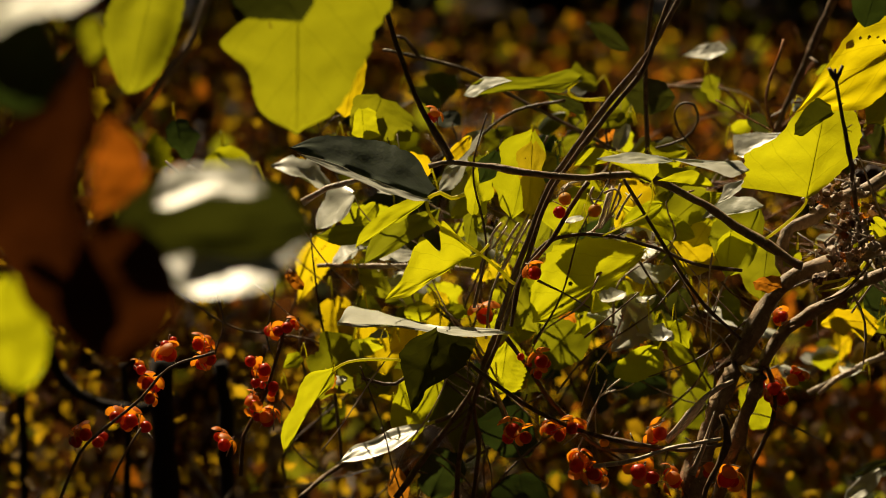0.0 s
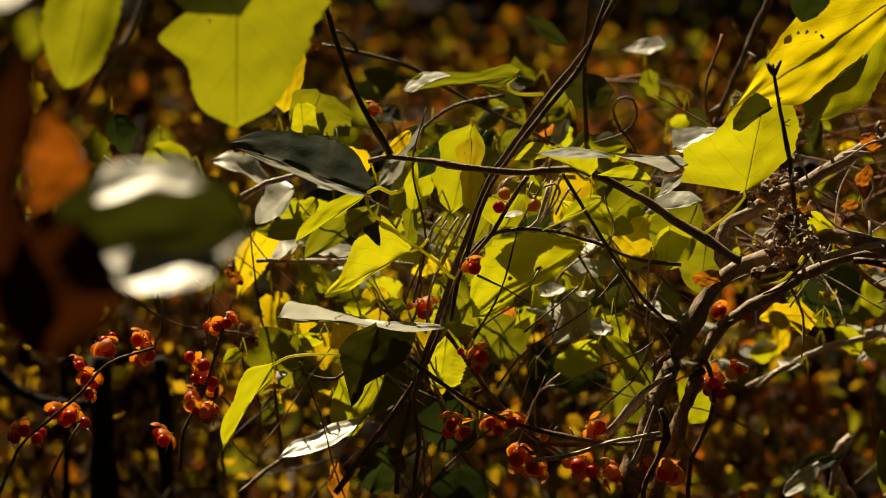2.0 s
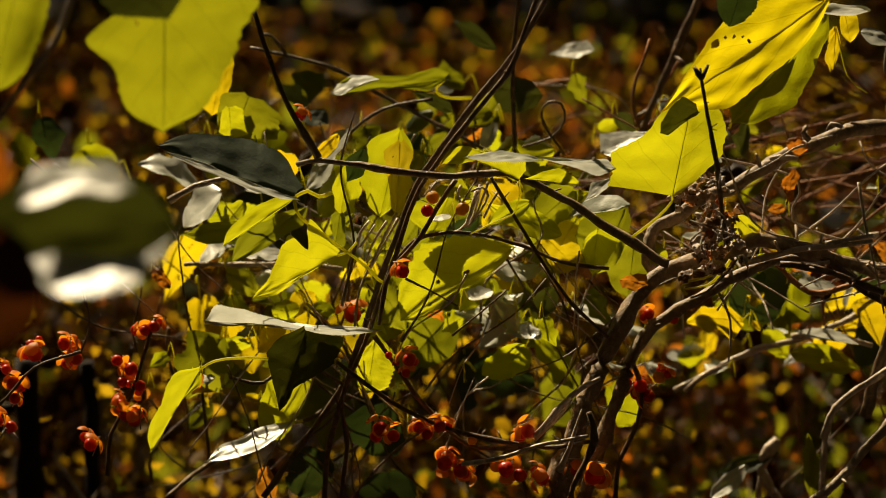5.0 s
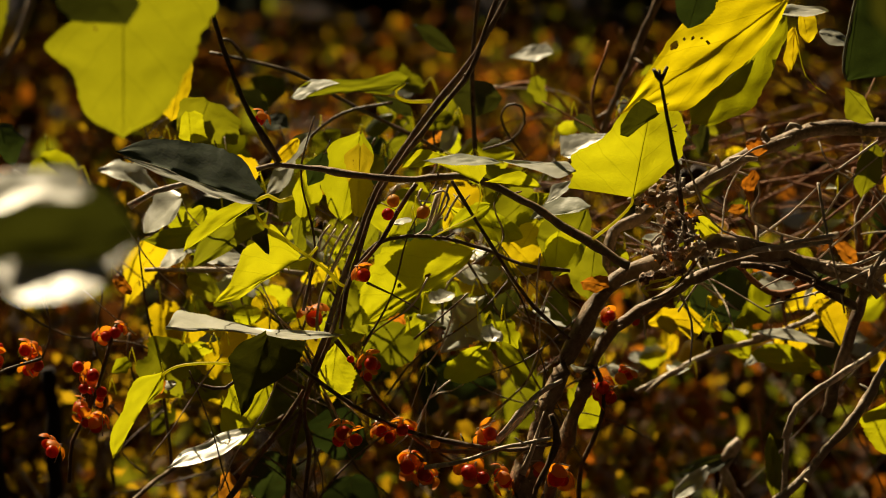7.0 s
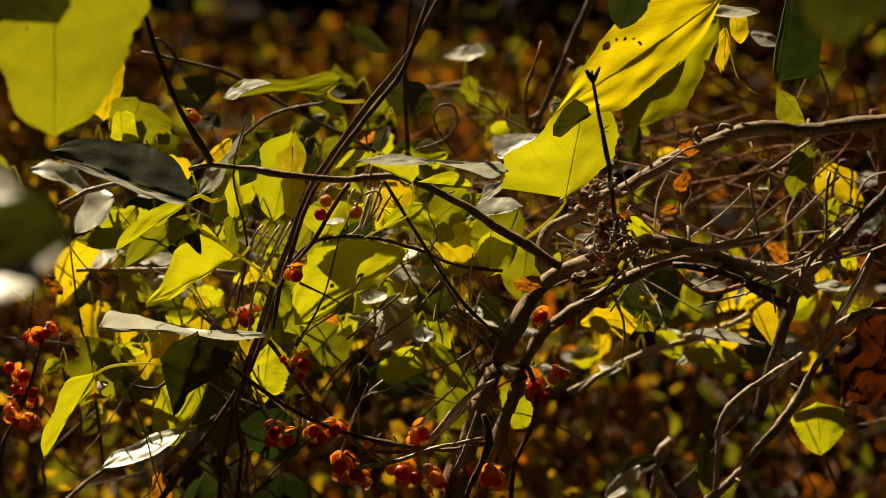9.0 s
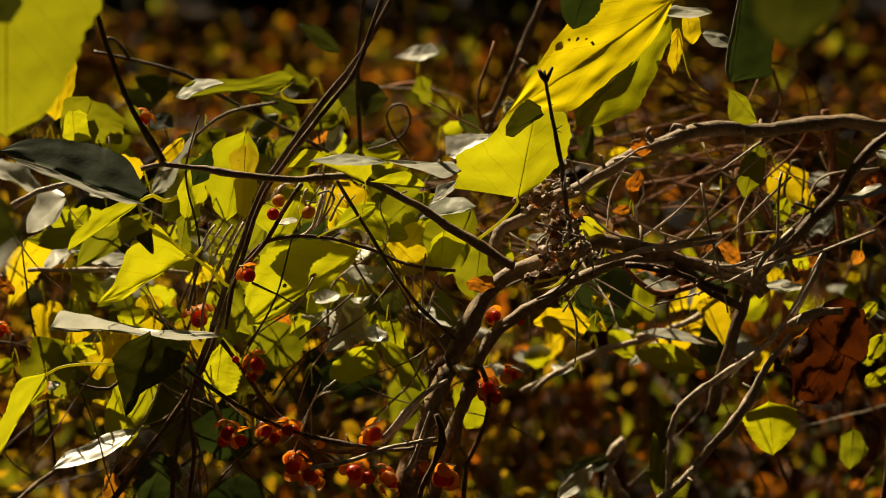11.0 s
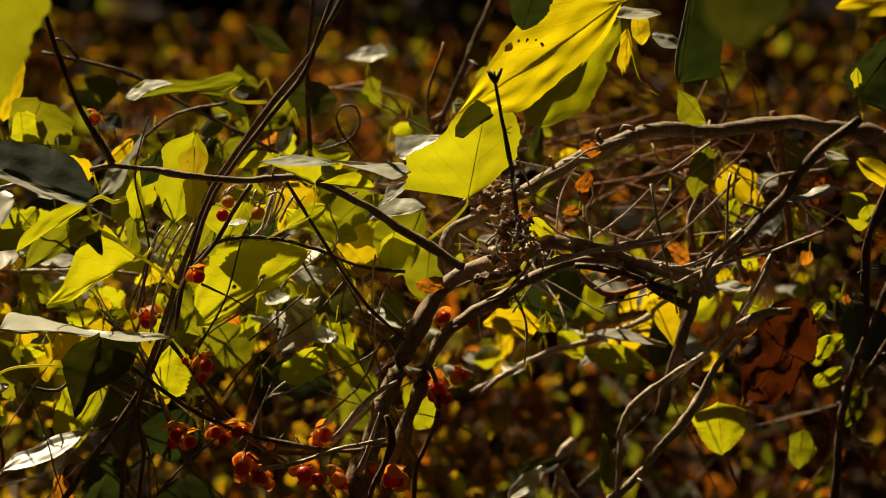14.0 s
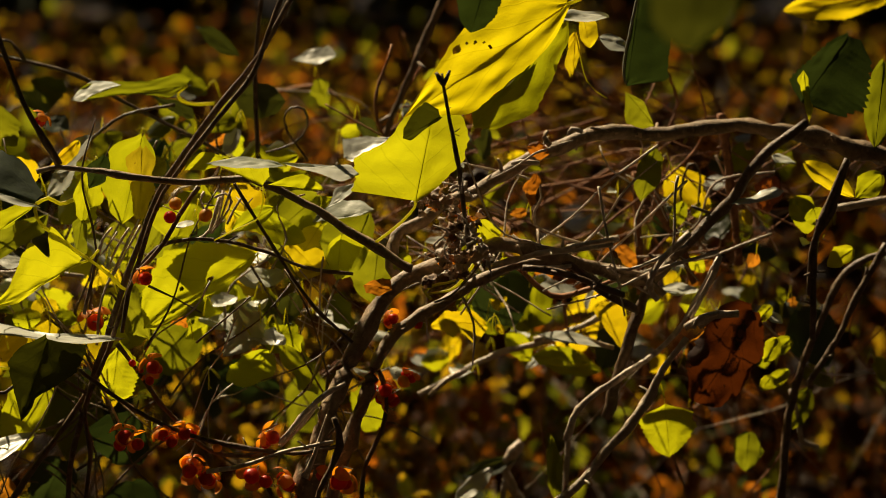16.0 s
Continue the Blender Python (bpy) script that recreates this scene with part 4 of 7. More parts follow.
# sunlit rims of the cupped leaf, added as pale leaves of their own
leaf((-0.0722, 0.4720, 0.6938), (-0.0932, 0.4720, 0.6911), (-0.105, -0.555, 0.825), 0, 0, "pale", "sunlit upper rim of a cupped leaf, as a pale leaf", left=(0.00, 0.10, 0.12, 0.10, 0.11, 0.16, 0.18, 0.13, 0.00), right=(0.01, 0.27, 0.26, 0.28, 0.29, 0.31, 0.33, 0.31, 0.00), teeth=0.006, sweep=-0.171)
leaf((-0.0643, 0.4700, 0.6849), (-0.0904, 0.4700, 0.6822), (-0.086, -0.554, 0.828), 0, 0, "pale", "sunlit lower rim of a cupped leaf, as a pale leaf", left=(0.01, 0.13, 0.24, 0.25, 0.27, 0.27, 0.28, 0.24, 0.00), right=(0.00, 0.01, 0.08, 0.13, 0.16, 0.17, 0.15, 0.09, 0.00), teeth=0.006, sweep=0.275)
leaf((-0.1058, 0.4740, 0.7201), (-0.1105, 0.4740, 0.6609), (0.212, -0.977, -0.017), 0, 0, "umber", "large withered dark brown leaf close by", left=(0.00, 0.04, 0.03, 0.02, 0.04, 0.08, 0.14, 0.12, 0.00), right=(0.01, 0.16, 0.28, 0.32, 0.31, 0.26, 0.17, 0.12, 0.00), crumple=0.05, curl=0.2, name='dry_leaf', group='dry leaves', teeth=0.006)
# backlit folds of the brown leaf, added as orange pieces
leaf((-0.1016, 0.4760, 0.7081), (-0.1054, 0.4760, 0.6878), (0.187, -0.982, -0.034), 0, 0, "ember", "withered brown leaf fold, backlight put in its orange", left=(0.01, 0.17, 0.28, 0.36, 0.40, 0.36, 0.30, 0.17, 0.00), right=(0.00, 0.04, 0.09, 0.10, 0.10, 0.09, 0.07, 0.03, 0.00), crumple=0.07, name='dry_leaf', group='dry leaves', teeth=0.006)
leaf((-0.1243, 0.4820, 0.6960), (-0.1145, 0.4820, 0.6845), (0.199, -0.966, 0.168), 0, 0, "ember", "small withered leaf fold, backlight put in its orange", left=(0.00, 0.09, 0.17, 0.17, 0.17, 0.18, 0.12, 0.06, 0.00), right=(0.00, 0.08, 0.15, 0.23, 0.21, 0.19, 0.17, 0.09, 0.00), crumple=0.07, name='dry_leaf', group='dry leaves', teeth=0.006)
leaf((-0.0774, 0.9000, 0.6417), (-0.1258, 0.8880, 0.6609), (0.423, -0.541, 0.726), 0, 0, "felt", "dark green leaf with a pale rim seen edge to the light", left=(0.00, 0.02, 0.02, 0.02, 0.01, 0.00, 0.00, 0.01, 0.00), right=(0.11, 0.34, 0.38, 0.39, 0.34, 0.29, 0.24, 0.15, 0.00), fold=0.0, calm=0.06, wave=0.02, teeth=0.006, stalk=[(-0.0732, 0.9000, 0.6437), (-0.0691, 0.9000, 0.6416), (-0.0645, 0.9000, 0.6431)])
# the folded rim's sunlight is put into a near-white strip
leaf((-0.0773, 0.8930, 0.6417), (-0.1225, 0.8840, 0.6593), (0.396, -0.280, 0.875), 0, 0, "pale", "folded pale rim of a dark leaf, sunlight put in its white", left=(0.00, 0.10, 0.10, 0.10, 0.08, 0.07, 0.07, 0.04, 0.00), right=(0.01, 0.01, 0.01, 0.01, 0.03, 0.04, 0.04, 0.03, 0.00), fold=0.0, calm=0.0, wave=0.0, teeth=0.006)
leaf((-0.0501, 0.9140, 0.5906), (-0.1108, 0.9000, 0.5955), (0.089, -0.040, 0.995), 0, 0, "pale", "long level leaf with top glare put in its pale colour", left=(0.00, 0.10, 0.13, 0.11, 0.04, 0.00, 0.00, 0.04, 0.00), right=(0.00, 0.04, 0.07, 0.08, 0.20, 0.33, 0.46, 0.51, 0.00), fold=0.0, wave=0.02, curl=0.0, teeth=0.006)
# the level leaf's shade on this one is put into its colour
leaf((-0.0742, 0.9020, 0.5929), (-0.0827, 0.8860, 0.5661), (0.175, -0.869, 0.462), 0, 0, "deep", "olive leaf under a level one, shade put in its colour", left=(0.43, 0.44, 0.42, 0.40, 0.33, 0.25, 0.16, 0.08, 0.07, 0.05, 0.00), right=(0.03, 0.14, 0.25, 0.30, 0.33, 0.29, 0.23, 0.17, 0.11, 0.05, 0.00), calm=0.0, teeth=0.006)
leaf((-0.0766, 0.9450, 0.5698), (-0.0931, 0.9450, 0.5424), (-0.025, -1.000, 0.015), 0, 0, "green", "yellow-green vine leaf glowing in the backlight", left=(0.00, 0.10, 0.14, 0.15, 0.16, 0.16, 0.16, 0.14, 0.00), right=(0.01, 0.31, 0.36, 0.34, 0.32, 0.29, 0.25, 0.17, 0.00), teeth=0.006)
leaf((-0.0817, 0.9360, 0.5516), (-0.1141, 0.9240, 0.5388), (-0.175, -0.459, 0.871), 0, 0, "pale", "leaf tilted to the ground, top glare put in its pale colour", left=(0.00, 0.08, 0.15, 0.18, 0.18, 0.16, 0.13, 0.08, 0.00), right=(0.00, 0.06, 0.11, 0.13, 0.09, 0.11, 0.14, 0.08, 0.00), fold=0.12, teeth=0.006, stalk=[(-0.0783, 0.9360, 0.5525)])
leaf((-0.1113, 0.8900, 0.5802), (-0.1293, 0.8900, 0.5498), (0.009, -1.000, -0.005), 0, 0, "green", "narrow curled leaf on an arched stalk", left=(0.01, 0.08, 0.04, 0.00, 0.00, 0.00, 0.01, 0.02, 0.00), right=(0.01, 0.18, 0.21, 0.19, 0.16, 0.16, 0.15, 0.10, 0.00), fold=0.25, calm=0.0, teeth=0.006, stalk=[(-0.1082, 0.8900, 0.5825), (-0.1025, 0.8900, 0.5843), (-0.0923, 0.8900, 0.5848), (-0.0867, 0.8900, 0.5844)])
leaf((-0.0783, 0.9050, 0.6405), (-0.1045, 0.9050, 0.6226), (-0.029, -0.999, 0.043), 0, 0, "green", "slim yellow-green leaf hanging under a dark one", left=(0.00, 0.02, 0.02, 0.02, 0.01, 0.01, 0.01, 0.00, 0.00), right=(0.00, 0.10, 0.14, 0.16, 0.16, 0.16, 0.14, 0.10, 0.00), teeth=0.006)
leaf((-0.0775, 0.9400, 0.6326), (-0.1055, 0.9400, 0.6117), (-0.030, -0.999, 0.041), 0, 0, "olive", "olive-green leaf in half shade", left=(0.01, 0.13, 0.12, 0.11, 0.10, 0.09, 0.07, 0.04, 0.00), right=(0.00, 0.06, 0.11, 0.13, 0.16, 0.16, 0.16, 0.10, 0.00), teeth=0.006)
leaf((-0.0625, 0.9000, 0.6204), (-0.0935, 0.9000, 0.6046), (-0.044, -0.995, 0.086), 0, 0, "bright", "bitten yellow-green leaf on a long stalk", left=(0.00, 0.01, 0.01, 0.02, 0.03, 0.03, 0.04, 0.06, 0.07, 0.08, 0.06, 0.03, 0.00), right=(0.02, 0.44, 0.38, 0.19, 0.41, 0.37, 0.32, 0.24, 0.18, 0.11, 0.07, 0.04, 0.00), calm=0.0, teeth=0.01, stalk=[(-0.0586, 0.9000, 0.6220), (-0.0557, 0.9000, 0.6253)])
twig([(-0.0778, 0.9000, 0.6417), (-0.0771, 0.9000, 0.6364), (-0.0743, 0.9000, 0.6329), (-0.0699, 0.9000, 0.6302), (-0.0632, 0.9000, 0.6247), (-0.0566, 0.9000, 0.6200), (-0.0512, 0.9000, 0.6155), (-0.0482, 0.9000, 0.6120), (-0.0461, 0.9000, 0.6108)], 0.00060, 0.00060, "stalk", label="green leaf stalk along the vine", name="green_stem", category="stem")
leaf((-0.1142, 1.0000, 0.6863), (-0.1191, 1.0000, 0.6613), (0.097, -0.995, -0.019), 0, 0, "gold", "golden-yellow autumn leaf with brown specks", left=(0.08, 0.18, 0.19, 0.20, 0.20, 0.18, 0.17, 0.14, 0.00), right=(0.16, 0.33, 0.34, 0.34, 0.35, 0.30, 0.25, 0.18, 0.00), lobes=0, teeth=0.006)
# one leaf in two tones: shaded half olive, lit half bright
leaf((-0.1028, 0.9850, 0.6707), (-0.1097, 0.9850, 0.6537), (0.061, -0.998, -0.025), 0, 0, "olive", "olive-green vine leaf in half shade", left=(0.31, 0.75, 0.83, 0.87, 0.88, 0.89, 0.57, 0.24, 0.00), right=(0.11, 0.49, 0.56, 0.52, 0.49, 0.46, 0.41, 0.33, 0.00), teeth=0.006)
leaf((-0.1095, 0.9750, 0.6672), (-0.1086, 0.9750, 0.6547), (0.117, -0.993, 0.008), 0, 0, "bright", "backlit strip of a leaf, as a brighter leaf", left=(0.20, 0.44, 0.43, 0.43, 0.42, 0.44, 0.47, 0.50, 0.00), right=(0.09, 0.23, 0.27, 0.30, 0.32, 0.34, 0.36, 0.19, 0.00), teeth=0.006)
leaf((-0.0901, 0.9600, 0.6240), (-0.1271, 0.9600, 0.6197), (-0.014, -0.993, 0.118), 0, 0, "olive", "olive-green leaf in half shade", left=(0.00, 0.06, 0.12, 0.13, 0.13, 0.14, 0.13, 0.07, 0.00), right=(0.00, 0.03, 0.05, 0.07, 0.07, 0.08, 0.07, 0.03, 0.00), teeth=0.006)
leaf((-0.0868, 0.9700, 0.6106), (-0.1087, 0.9700, 0.6139), (0.120, -0.604, 0.788), 0, 0, "pale", "grey-green leaf with sun glare put in its pale colour", left=(0.01, 0.12, 0.24, 0.27, 0.27, 0.28, 0.21, 0.11, 0.00), right=(0.00, 0.08, 0.15, 0.23, 0.26, 0.26, 0.24, 0.12, 0.00), teeth=0.006)
leaf((-0.0622, 0.9700, 0.6598), (-0.0765, 0.9700, 0.6446), (-0.487, -0.743, 0.458), 0, 0, "pale", "crumpled leaf, light from above put in its pale colour", left=(0.00, 0.11, 0.22, 0.23, 0.22, 0.21, 0.21, 0.12, 0.00), right=(0.00, 0.09, 0.18, 0.18, 0.15, 0.11, 0.07, 0.04, 0.00), teeth=0.006)
leaf((-0.0669, 0.9500, 0.6585), (-0.0782, 0.9500, 0.6479), (-0.015, -1.000, 0.016), 0, 0, "gold", "small golden leaf beside a stem", left=(0.01, 0.18, 0.20, 0.21, 0.21, 0.22, 0.15, 0.07, 0.00), right=(0.00, 0.04, 0.09, 0.10, 0.08, 0.06, 0.04, 0.02, 0.00), teeth=0.006)
leaf((-0.0424, 0.9500, 0.6608), (-0.0501, 0.9500, 0.6277), (0.022, -1.000, -0.005), 0, 0, "green", "lobed yellow-green leaf behind the arching stem", left=(0.02, 0.14, 0.19, 0.22, 0.22, 0.20, 0.15, 0.11, 0.00), right=(0.01, 0.22, 0.30, 0.30, 0.30, 0.29, 0.25, 0.18, 0.00), lobes=0.13, teeth=0.006)
# shadow on the lobed leaf behind, laid in front as a browner leaf
leaf((-0.0420, 0.9400, 0.6575), (-0.0433, 0.9400, 0.6296), (0.040, -0.999, -0.002), 0, 0, "umbral", "shadowed part of a yellow leaf, as a browner leaf", left=(0.05, 0.14, 0.18, 0.18, 0.17, 0.16, 0.15, 0.13, 0.00), right=(0.01, 0.17, 0.21, 0.18, 0.12, 0.10, 0.11, 0.08, 0.00), lobes=0.22, teeth=0.04)
leaf((-0.0613, 0.9450, 0.6481), (-0.0646, 0.9450, 0.6290), (0.044, -0.999, -0.008), 0, 0, "green", "yellow-green lobed leaf in the tangle", left=(0.10, 0.25, 0.28, 0.31, 0.30, 0.28, 0.26, 0.23, 0.00), right=(0.03, 0.22, 0.23, 0.24, 0.24, 0.20, 0.16, 0.11, 0.00), lobes=0.12, teeth=0.006)
leaf((-0.0554, 0.9350, 0.6551), (-0.0613, 0.9350, 0.6429), (0.008, -1.000, -0.004), 0, 0, "waxy", "dark green waxy vine leaf seen against the light", left=(0.08, 0.23, 0.27, 0.28, 0.29, 0.31, 0.22, 0.11, 0.00), right=(0.03, 0.13, 0.20, 0.27, 0.30, 0.23, 0.15, 0.08, 0.00), teeth=0.006)
leaf((-0.0643, 0.9400, 0.6307), (-0.0665, 0.9400, 0.6169), (0.046, -0.999, -0.008), 0, 0, "olive", "olive-green vine leaf in half shade", left=(0.06, 0.15, 0.17, 0.19, 0.22, 0.24, 0.26, 0.24, 0.00), right=(0.12, 0.24, 0.21, 0.17, 0.14, 0.10, 0.07, 0.03, 0.00), teeth=0.006)
leaf((-0.0113, 0.9150, 0.6560), (-0.0262, 0.9150, 0.6519), (-0.025, -0.995, 0.092), 0, 0, "bright", "small rounded leaf glowing above the stem", left=(0.00, 0.09, 0.13, 0.12, 0.12, 0.09, 0.06, 0.03, 0.00), right=(0.01, 0.13, 0.24, 0.27, 0.29, 0.27, 0.24, 0.16, 0.00), teeth=0.006)
leaf((0.0023, 0.8840, 0.6499), (-0.0149, 0.8840, 0.6578), (0.043, -0.995, 0.092), 0, 0, "bright", "large yellow-green leaf glowing in the backlight", left=(0.00, 0.00, 0.00, 0.00, 0.00, 0.00, 0.00, 0.00, 0.00, 0.00, 0.00), right=(0.20, 0.42, 0.38, 0.34, 0.30, 0.26, 0.22, 0.18, 0.13, 0.06, 0.00), teeth=0.006, stalk=[(0.0025, 0.8840, 0.6447), (0.0013, 0.8840, 0.6403), (-0.0001, 0.8840, 0.6377), (-0.0066, 0.8840, 0.6347), (-0.0146, 0.8840, 0.6307)])
leaf((0.0049, 0.8870, 0.6499), (0.0243, 0.8870, 0.6479), (0.011, -0.994, 0.110), 0, 0, "bright", "yellow-green side of a broad leaf", left=(0.00, 0.07, 0.15, 0.20, 0.24, 0.24, 0.18, 0.11, 0.00), right=(0.00, 0.01, 0.02, 0.03, 0.03, 0.04, 0.03, 0.02, 0.00), teeth=0.006)
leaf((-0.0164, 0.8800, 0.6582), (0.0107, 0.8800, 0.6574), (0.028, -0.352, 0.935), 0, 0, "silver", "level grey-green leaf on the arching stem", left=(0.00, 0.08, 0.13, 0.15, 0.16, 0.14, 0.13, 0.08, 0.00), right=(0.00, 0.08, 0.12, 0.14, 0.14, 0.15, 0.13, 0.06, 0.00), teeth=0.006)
# shine on the level leaf's end, added as a near-white leaf
leaf((0.0097, 0.8780, 0.6584), (0.0358, 0.8780, 0.6547), (0.129, -0.426, 0.895), 0, 0, "pale", "sunlit tip of a level leaf, as a paler leaf", left=(0.00, 0.02, 0.03, 0.05, 0.08, 0.11, 0.15, 0.18, 0.00), right=(0.00, 0.06, 0.12, 0.18, 0.24, 0.28, 0.30, 0.17, 0.00), teeth=0.006)
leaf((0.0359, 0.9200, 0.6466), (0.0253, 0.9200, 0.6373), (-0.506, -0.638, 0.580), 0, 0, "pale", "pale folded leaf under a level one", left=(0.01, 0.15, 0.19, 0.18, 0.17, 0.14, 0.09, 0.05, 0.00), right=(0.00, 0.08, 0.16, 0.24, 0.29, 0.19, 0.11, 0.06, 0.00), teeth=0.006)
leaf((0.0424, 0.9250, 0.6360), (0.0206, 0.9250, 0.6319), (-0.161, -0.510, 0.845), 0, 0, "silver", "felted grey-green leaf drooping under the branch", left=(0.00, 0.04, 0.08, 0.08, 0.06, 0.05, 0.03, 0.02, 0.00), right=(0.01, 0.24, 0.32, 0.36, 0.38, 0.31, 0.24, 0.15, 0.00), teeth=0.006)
leaf((0.0420, 0.9400, 0.6333), (0.0316, 0.9400, 0.6082), (-0.082, -0.996, 0.034), 0, 0, "olive", "broad olive leaf under the branch", left=(0.01, 0.13, 0.17, 0.20, 0.20, 0.20, 0.19, 0.14, 0.00), right=(0.01, 0.19, 0.39, 0.49, 0.48, 0.46, 0.36, 0.25, 0.00), teeth=0.006)
# sunlight on the olive leaf's lobe, laid over it in a brighter colour
leaf((0.0314, 0.9350, 0.6255), (0.0299, 0.9350, 0.6085), (-0.044, -0.999, 0.004), 0, 0, "bright", "sunlit lobe of a broad leaf, as a brighter leaf", left=(0.05, 0.49, 0.47, 0.43, 0.36, 0.30, 0.24, 0.13, 0.00), right=(0.01, 0.18, 0.27, 0.28, 0.29, 0.23, 0.16, 0.09, 0.00), teeth=0.006)
leaf((0.0457, 0.9500, 0.6175), (0.0437, 0.9500, 0.5976), (-0.062, -0.998, 0.006), 0, 0, "olive", "olive leaf behind the branch fork", left=(0.11, 0.33, 0.44, 0.43, 0.40, 0.36, 0.33, 0.23, 0.00), right=(0.05, 0.44, 0.45, 0.47, 0.48, 0.41, 0.34, 0.23, 0.00), teeth=0.006)
leaf((-0.0003, 0.9580, 0.6151), (-0.0427, 0.9580, 0.5868), (-0.065, -0.993, 0.097), 0, 0, "bright", "broad yellow-green leaf with holes and shadows", left=(0.00, 0.05, 0.07, 0.08, 0.07, 0.05, 0.05, 0.07, 0.07, 0.05, 0.00), right=(0.01, 0.13, 0.23, 0.31, 0.36, 0.41, 0.38, 0.32, 0.26, 0.17, 0.00), teeth=0.04, bites=[(0.379, -0.104, 0.03, 0.048), (0.596, -0.246, 0.017, 0.044), (0.743, 0.178, 0.021, 0.184)])
leaf((-0.0238, 1.0000, 0.5833), (-0.0419, 1.0000, 0.5627), (-0.069, -0.996, 0.061), 0, 0, "olive", "olive-green vine leaf in half shade", left=(0.01, 0.23, 0.34, 0.39, 0.44, 0.39, 0.34, 0.24, 0.00), right=(0.01, 0.14, 0.26, 0.32, 0.38, 0.35, 0.33, 0.23, 0.00), teeth=0.006)
leaf((0.0033, 1.0300, 0.5923), (-0.0106, 1.0300, 0.5712), (-0.072, -0.996, 0.048), 0, 0, "olive", "olive-green vine leaf in half shade", left=(0.07, 0.41, 0.47, 0.54, 0.59, 0.51, 0.43, 0.35, 0.00), right=(0.04, 0.23, 0.39, 0.50, 0.57, 0.64, 0.61, 0.52, 0.00), teeth=0.006)
leaf((-0.0127, 1.0200, 0.5962), (-0.0243, 1.0200, 0.5799), (-0.063, -0.997, 0.044), 0, 0, "green", "yellow-green vine leaf glowing in the backlight", left=(0.25, 0.46, 0.37, 0.27, 0.22, 0.16, 0.11, 0.05, 0.00), right=(0.01, 0.08, 0.14, 0.20, 0.27, 0.27, 0.18, 0.09, 0.00), teeth=0.006)
leaf((-0.0521, 0.9600, 0.5812), (-0.0555, 0.9600, 0.5581), (0.027, -1.000, -0.004), 0, 0, "bright", "yellow leaf shining between the stems", left=(0.00, 0.17, 0.32, 0.35, 0.37, 0.36, 0.35, 0.29, 0.00), right=(0.00, 0.05, 0.14, 0.20, 0.22, 0.24, 0.20, 0.16, 0.00), teeth=0.05, bites=[(0.816, -0.251, 0.057, 0.261)])
leaf((-0.0496, 0.9700, 0.5527), (-0.0442, 0.9700, 0.5314), (0.095, -0.995, 0.024), 0, 0, "waxy", "dark green waxy vine leaf seen against the light", left=(0.03, 0.12, 0.18, 0.19, 0.20, 0.20, 0.21, 0.13, 0.00), right=(0.34, 0.79, 0.77, 0.74, 0.72, 0.65, 0.54, 0.44, 0.00), teeth=0.006)
leaf((-0.0097, 0.9500, 0.6336), (0.0095, 0.9500, 0.6207), (0.060, -0.994, 0.088), 0, 0, "bright", "yellow-green vine leaf glowing in the backlight", left=(0.00, 0.05, 0.11, 0.15, 0.17, 0.18, 0.16, 0.08, 0.00), right=(0.00, 0.06, 0.13, 0.11, 0.09, 0.07, 0.05, 0.02, 0.00), teeth=0.006)
leaf((-0.0207, 0.9700, 0.6415), (-0.0316, 0.9700, 0.6181), (-0.026, -1.000, 0.012), 0, 0, "green", "yellow-green leaf behind the fork of stems", left=(0.00, 0.20, 0.29, 0.33, 0.25, 0.18, 0.17, 0.15, 0.00), right=(0.00, 0.00, 0.19, 0.26, 0.34, 0.40, 0.43, 0.45, 0.00), teeth=0.05, lobes=0.06)
leaf((0.0289, 0.9600, 0.6367), (0.0160, 0.9600, 0.6252), (-0.072, -0.994, 0.080), 0, 0, "green", "small ribbed yellow-green leaf", left=(0.00, 0.09, 0.19, 0.19, 0.19, 0.19, 0.14, 0.07, 0.00), right=(0.01, 0.16, 0.31, 0.42, 0.46, 0.51, 0.50, 0.44, 0.00), fold=0.2, teeth=0.006)
leaf((0.0249, 0.9700, 0.6257), (0.0184, 0.9700, 0.6147), (-0.075, -0.996, 0.044), 0, 0, "bright", "yellow-green vine leaf glowing in the backlight", left=(0.41, 0.97, 1.04, 0.83, 0.40, 0.30, 0.20, 0.10, 0.00), right=(0.03, 0.22, 0.38, 0.54, 0.70, 0.82, 0.75, 0.67, 0.00), teeth=0.006)
leaf((0.0120, 0.9800, 0.6178), (0.0252, 0.9800, 0.6044), (0.061, -0.996, 0.061), 0, 0, "gold", "golden leaf in half shade", left=(0.00, 0.10, 0.20, 0.25, 0.31, 0.36, 0.41, 0.35, 0.00), right=(0.13, 0.34, 0.39, 0.44, 0.50, 0.42, 0.35, 0.27, 0.00), teeth=0.006)
leaf((0.0567, 0.9000, 0.6425), (0.0635, 0.9000, 0.6787), (-0.082, -0.996, 0.015), 0, 0, "bright", "large yellow-green leaf glowing in the backlight", left=(0.61, 0.61, 0.63, 0.65, 0.63, 0.52, 0.41, 0.35, 0.31, 0.28, 0.23, 0.11, 0.00), right=(0.01, 0.09, 0.17, 0.23, 0.29, 0.34, 0.38, 0.38, 0.39, 0.38, 0.33, 0.27, 0.00), calm=0.0, teeth=0.005, heart=0.02, stalk=[(0.0564, 0.9000, 0.6403), (0.0524, 0.9000, 0.6356), (0.0469, 0.9000, 0.6310), (0.0423, 0.9000, 0.6275)])
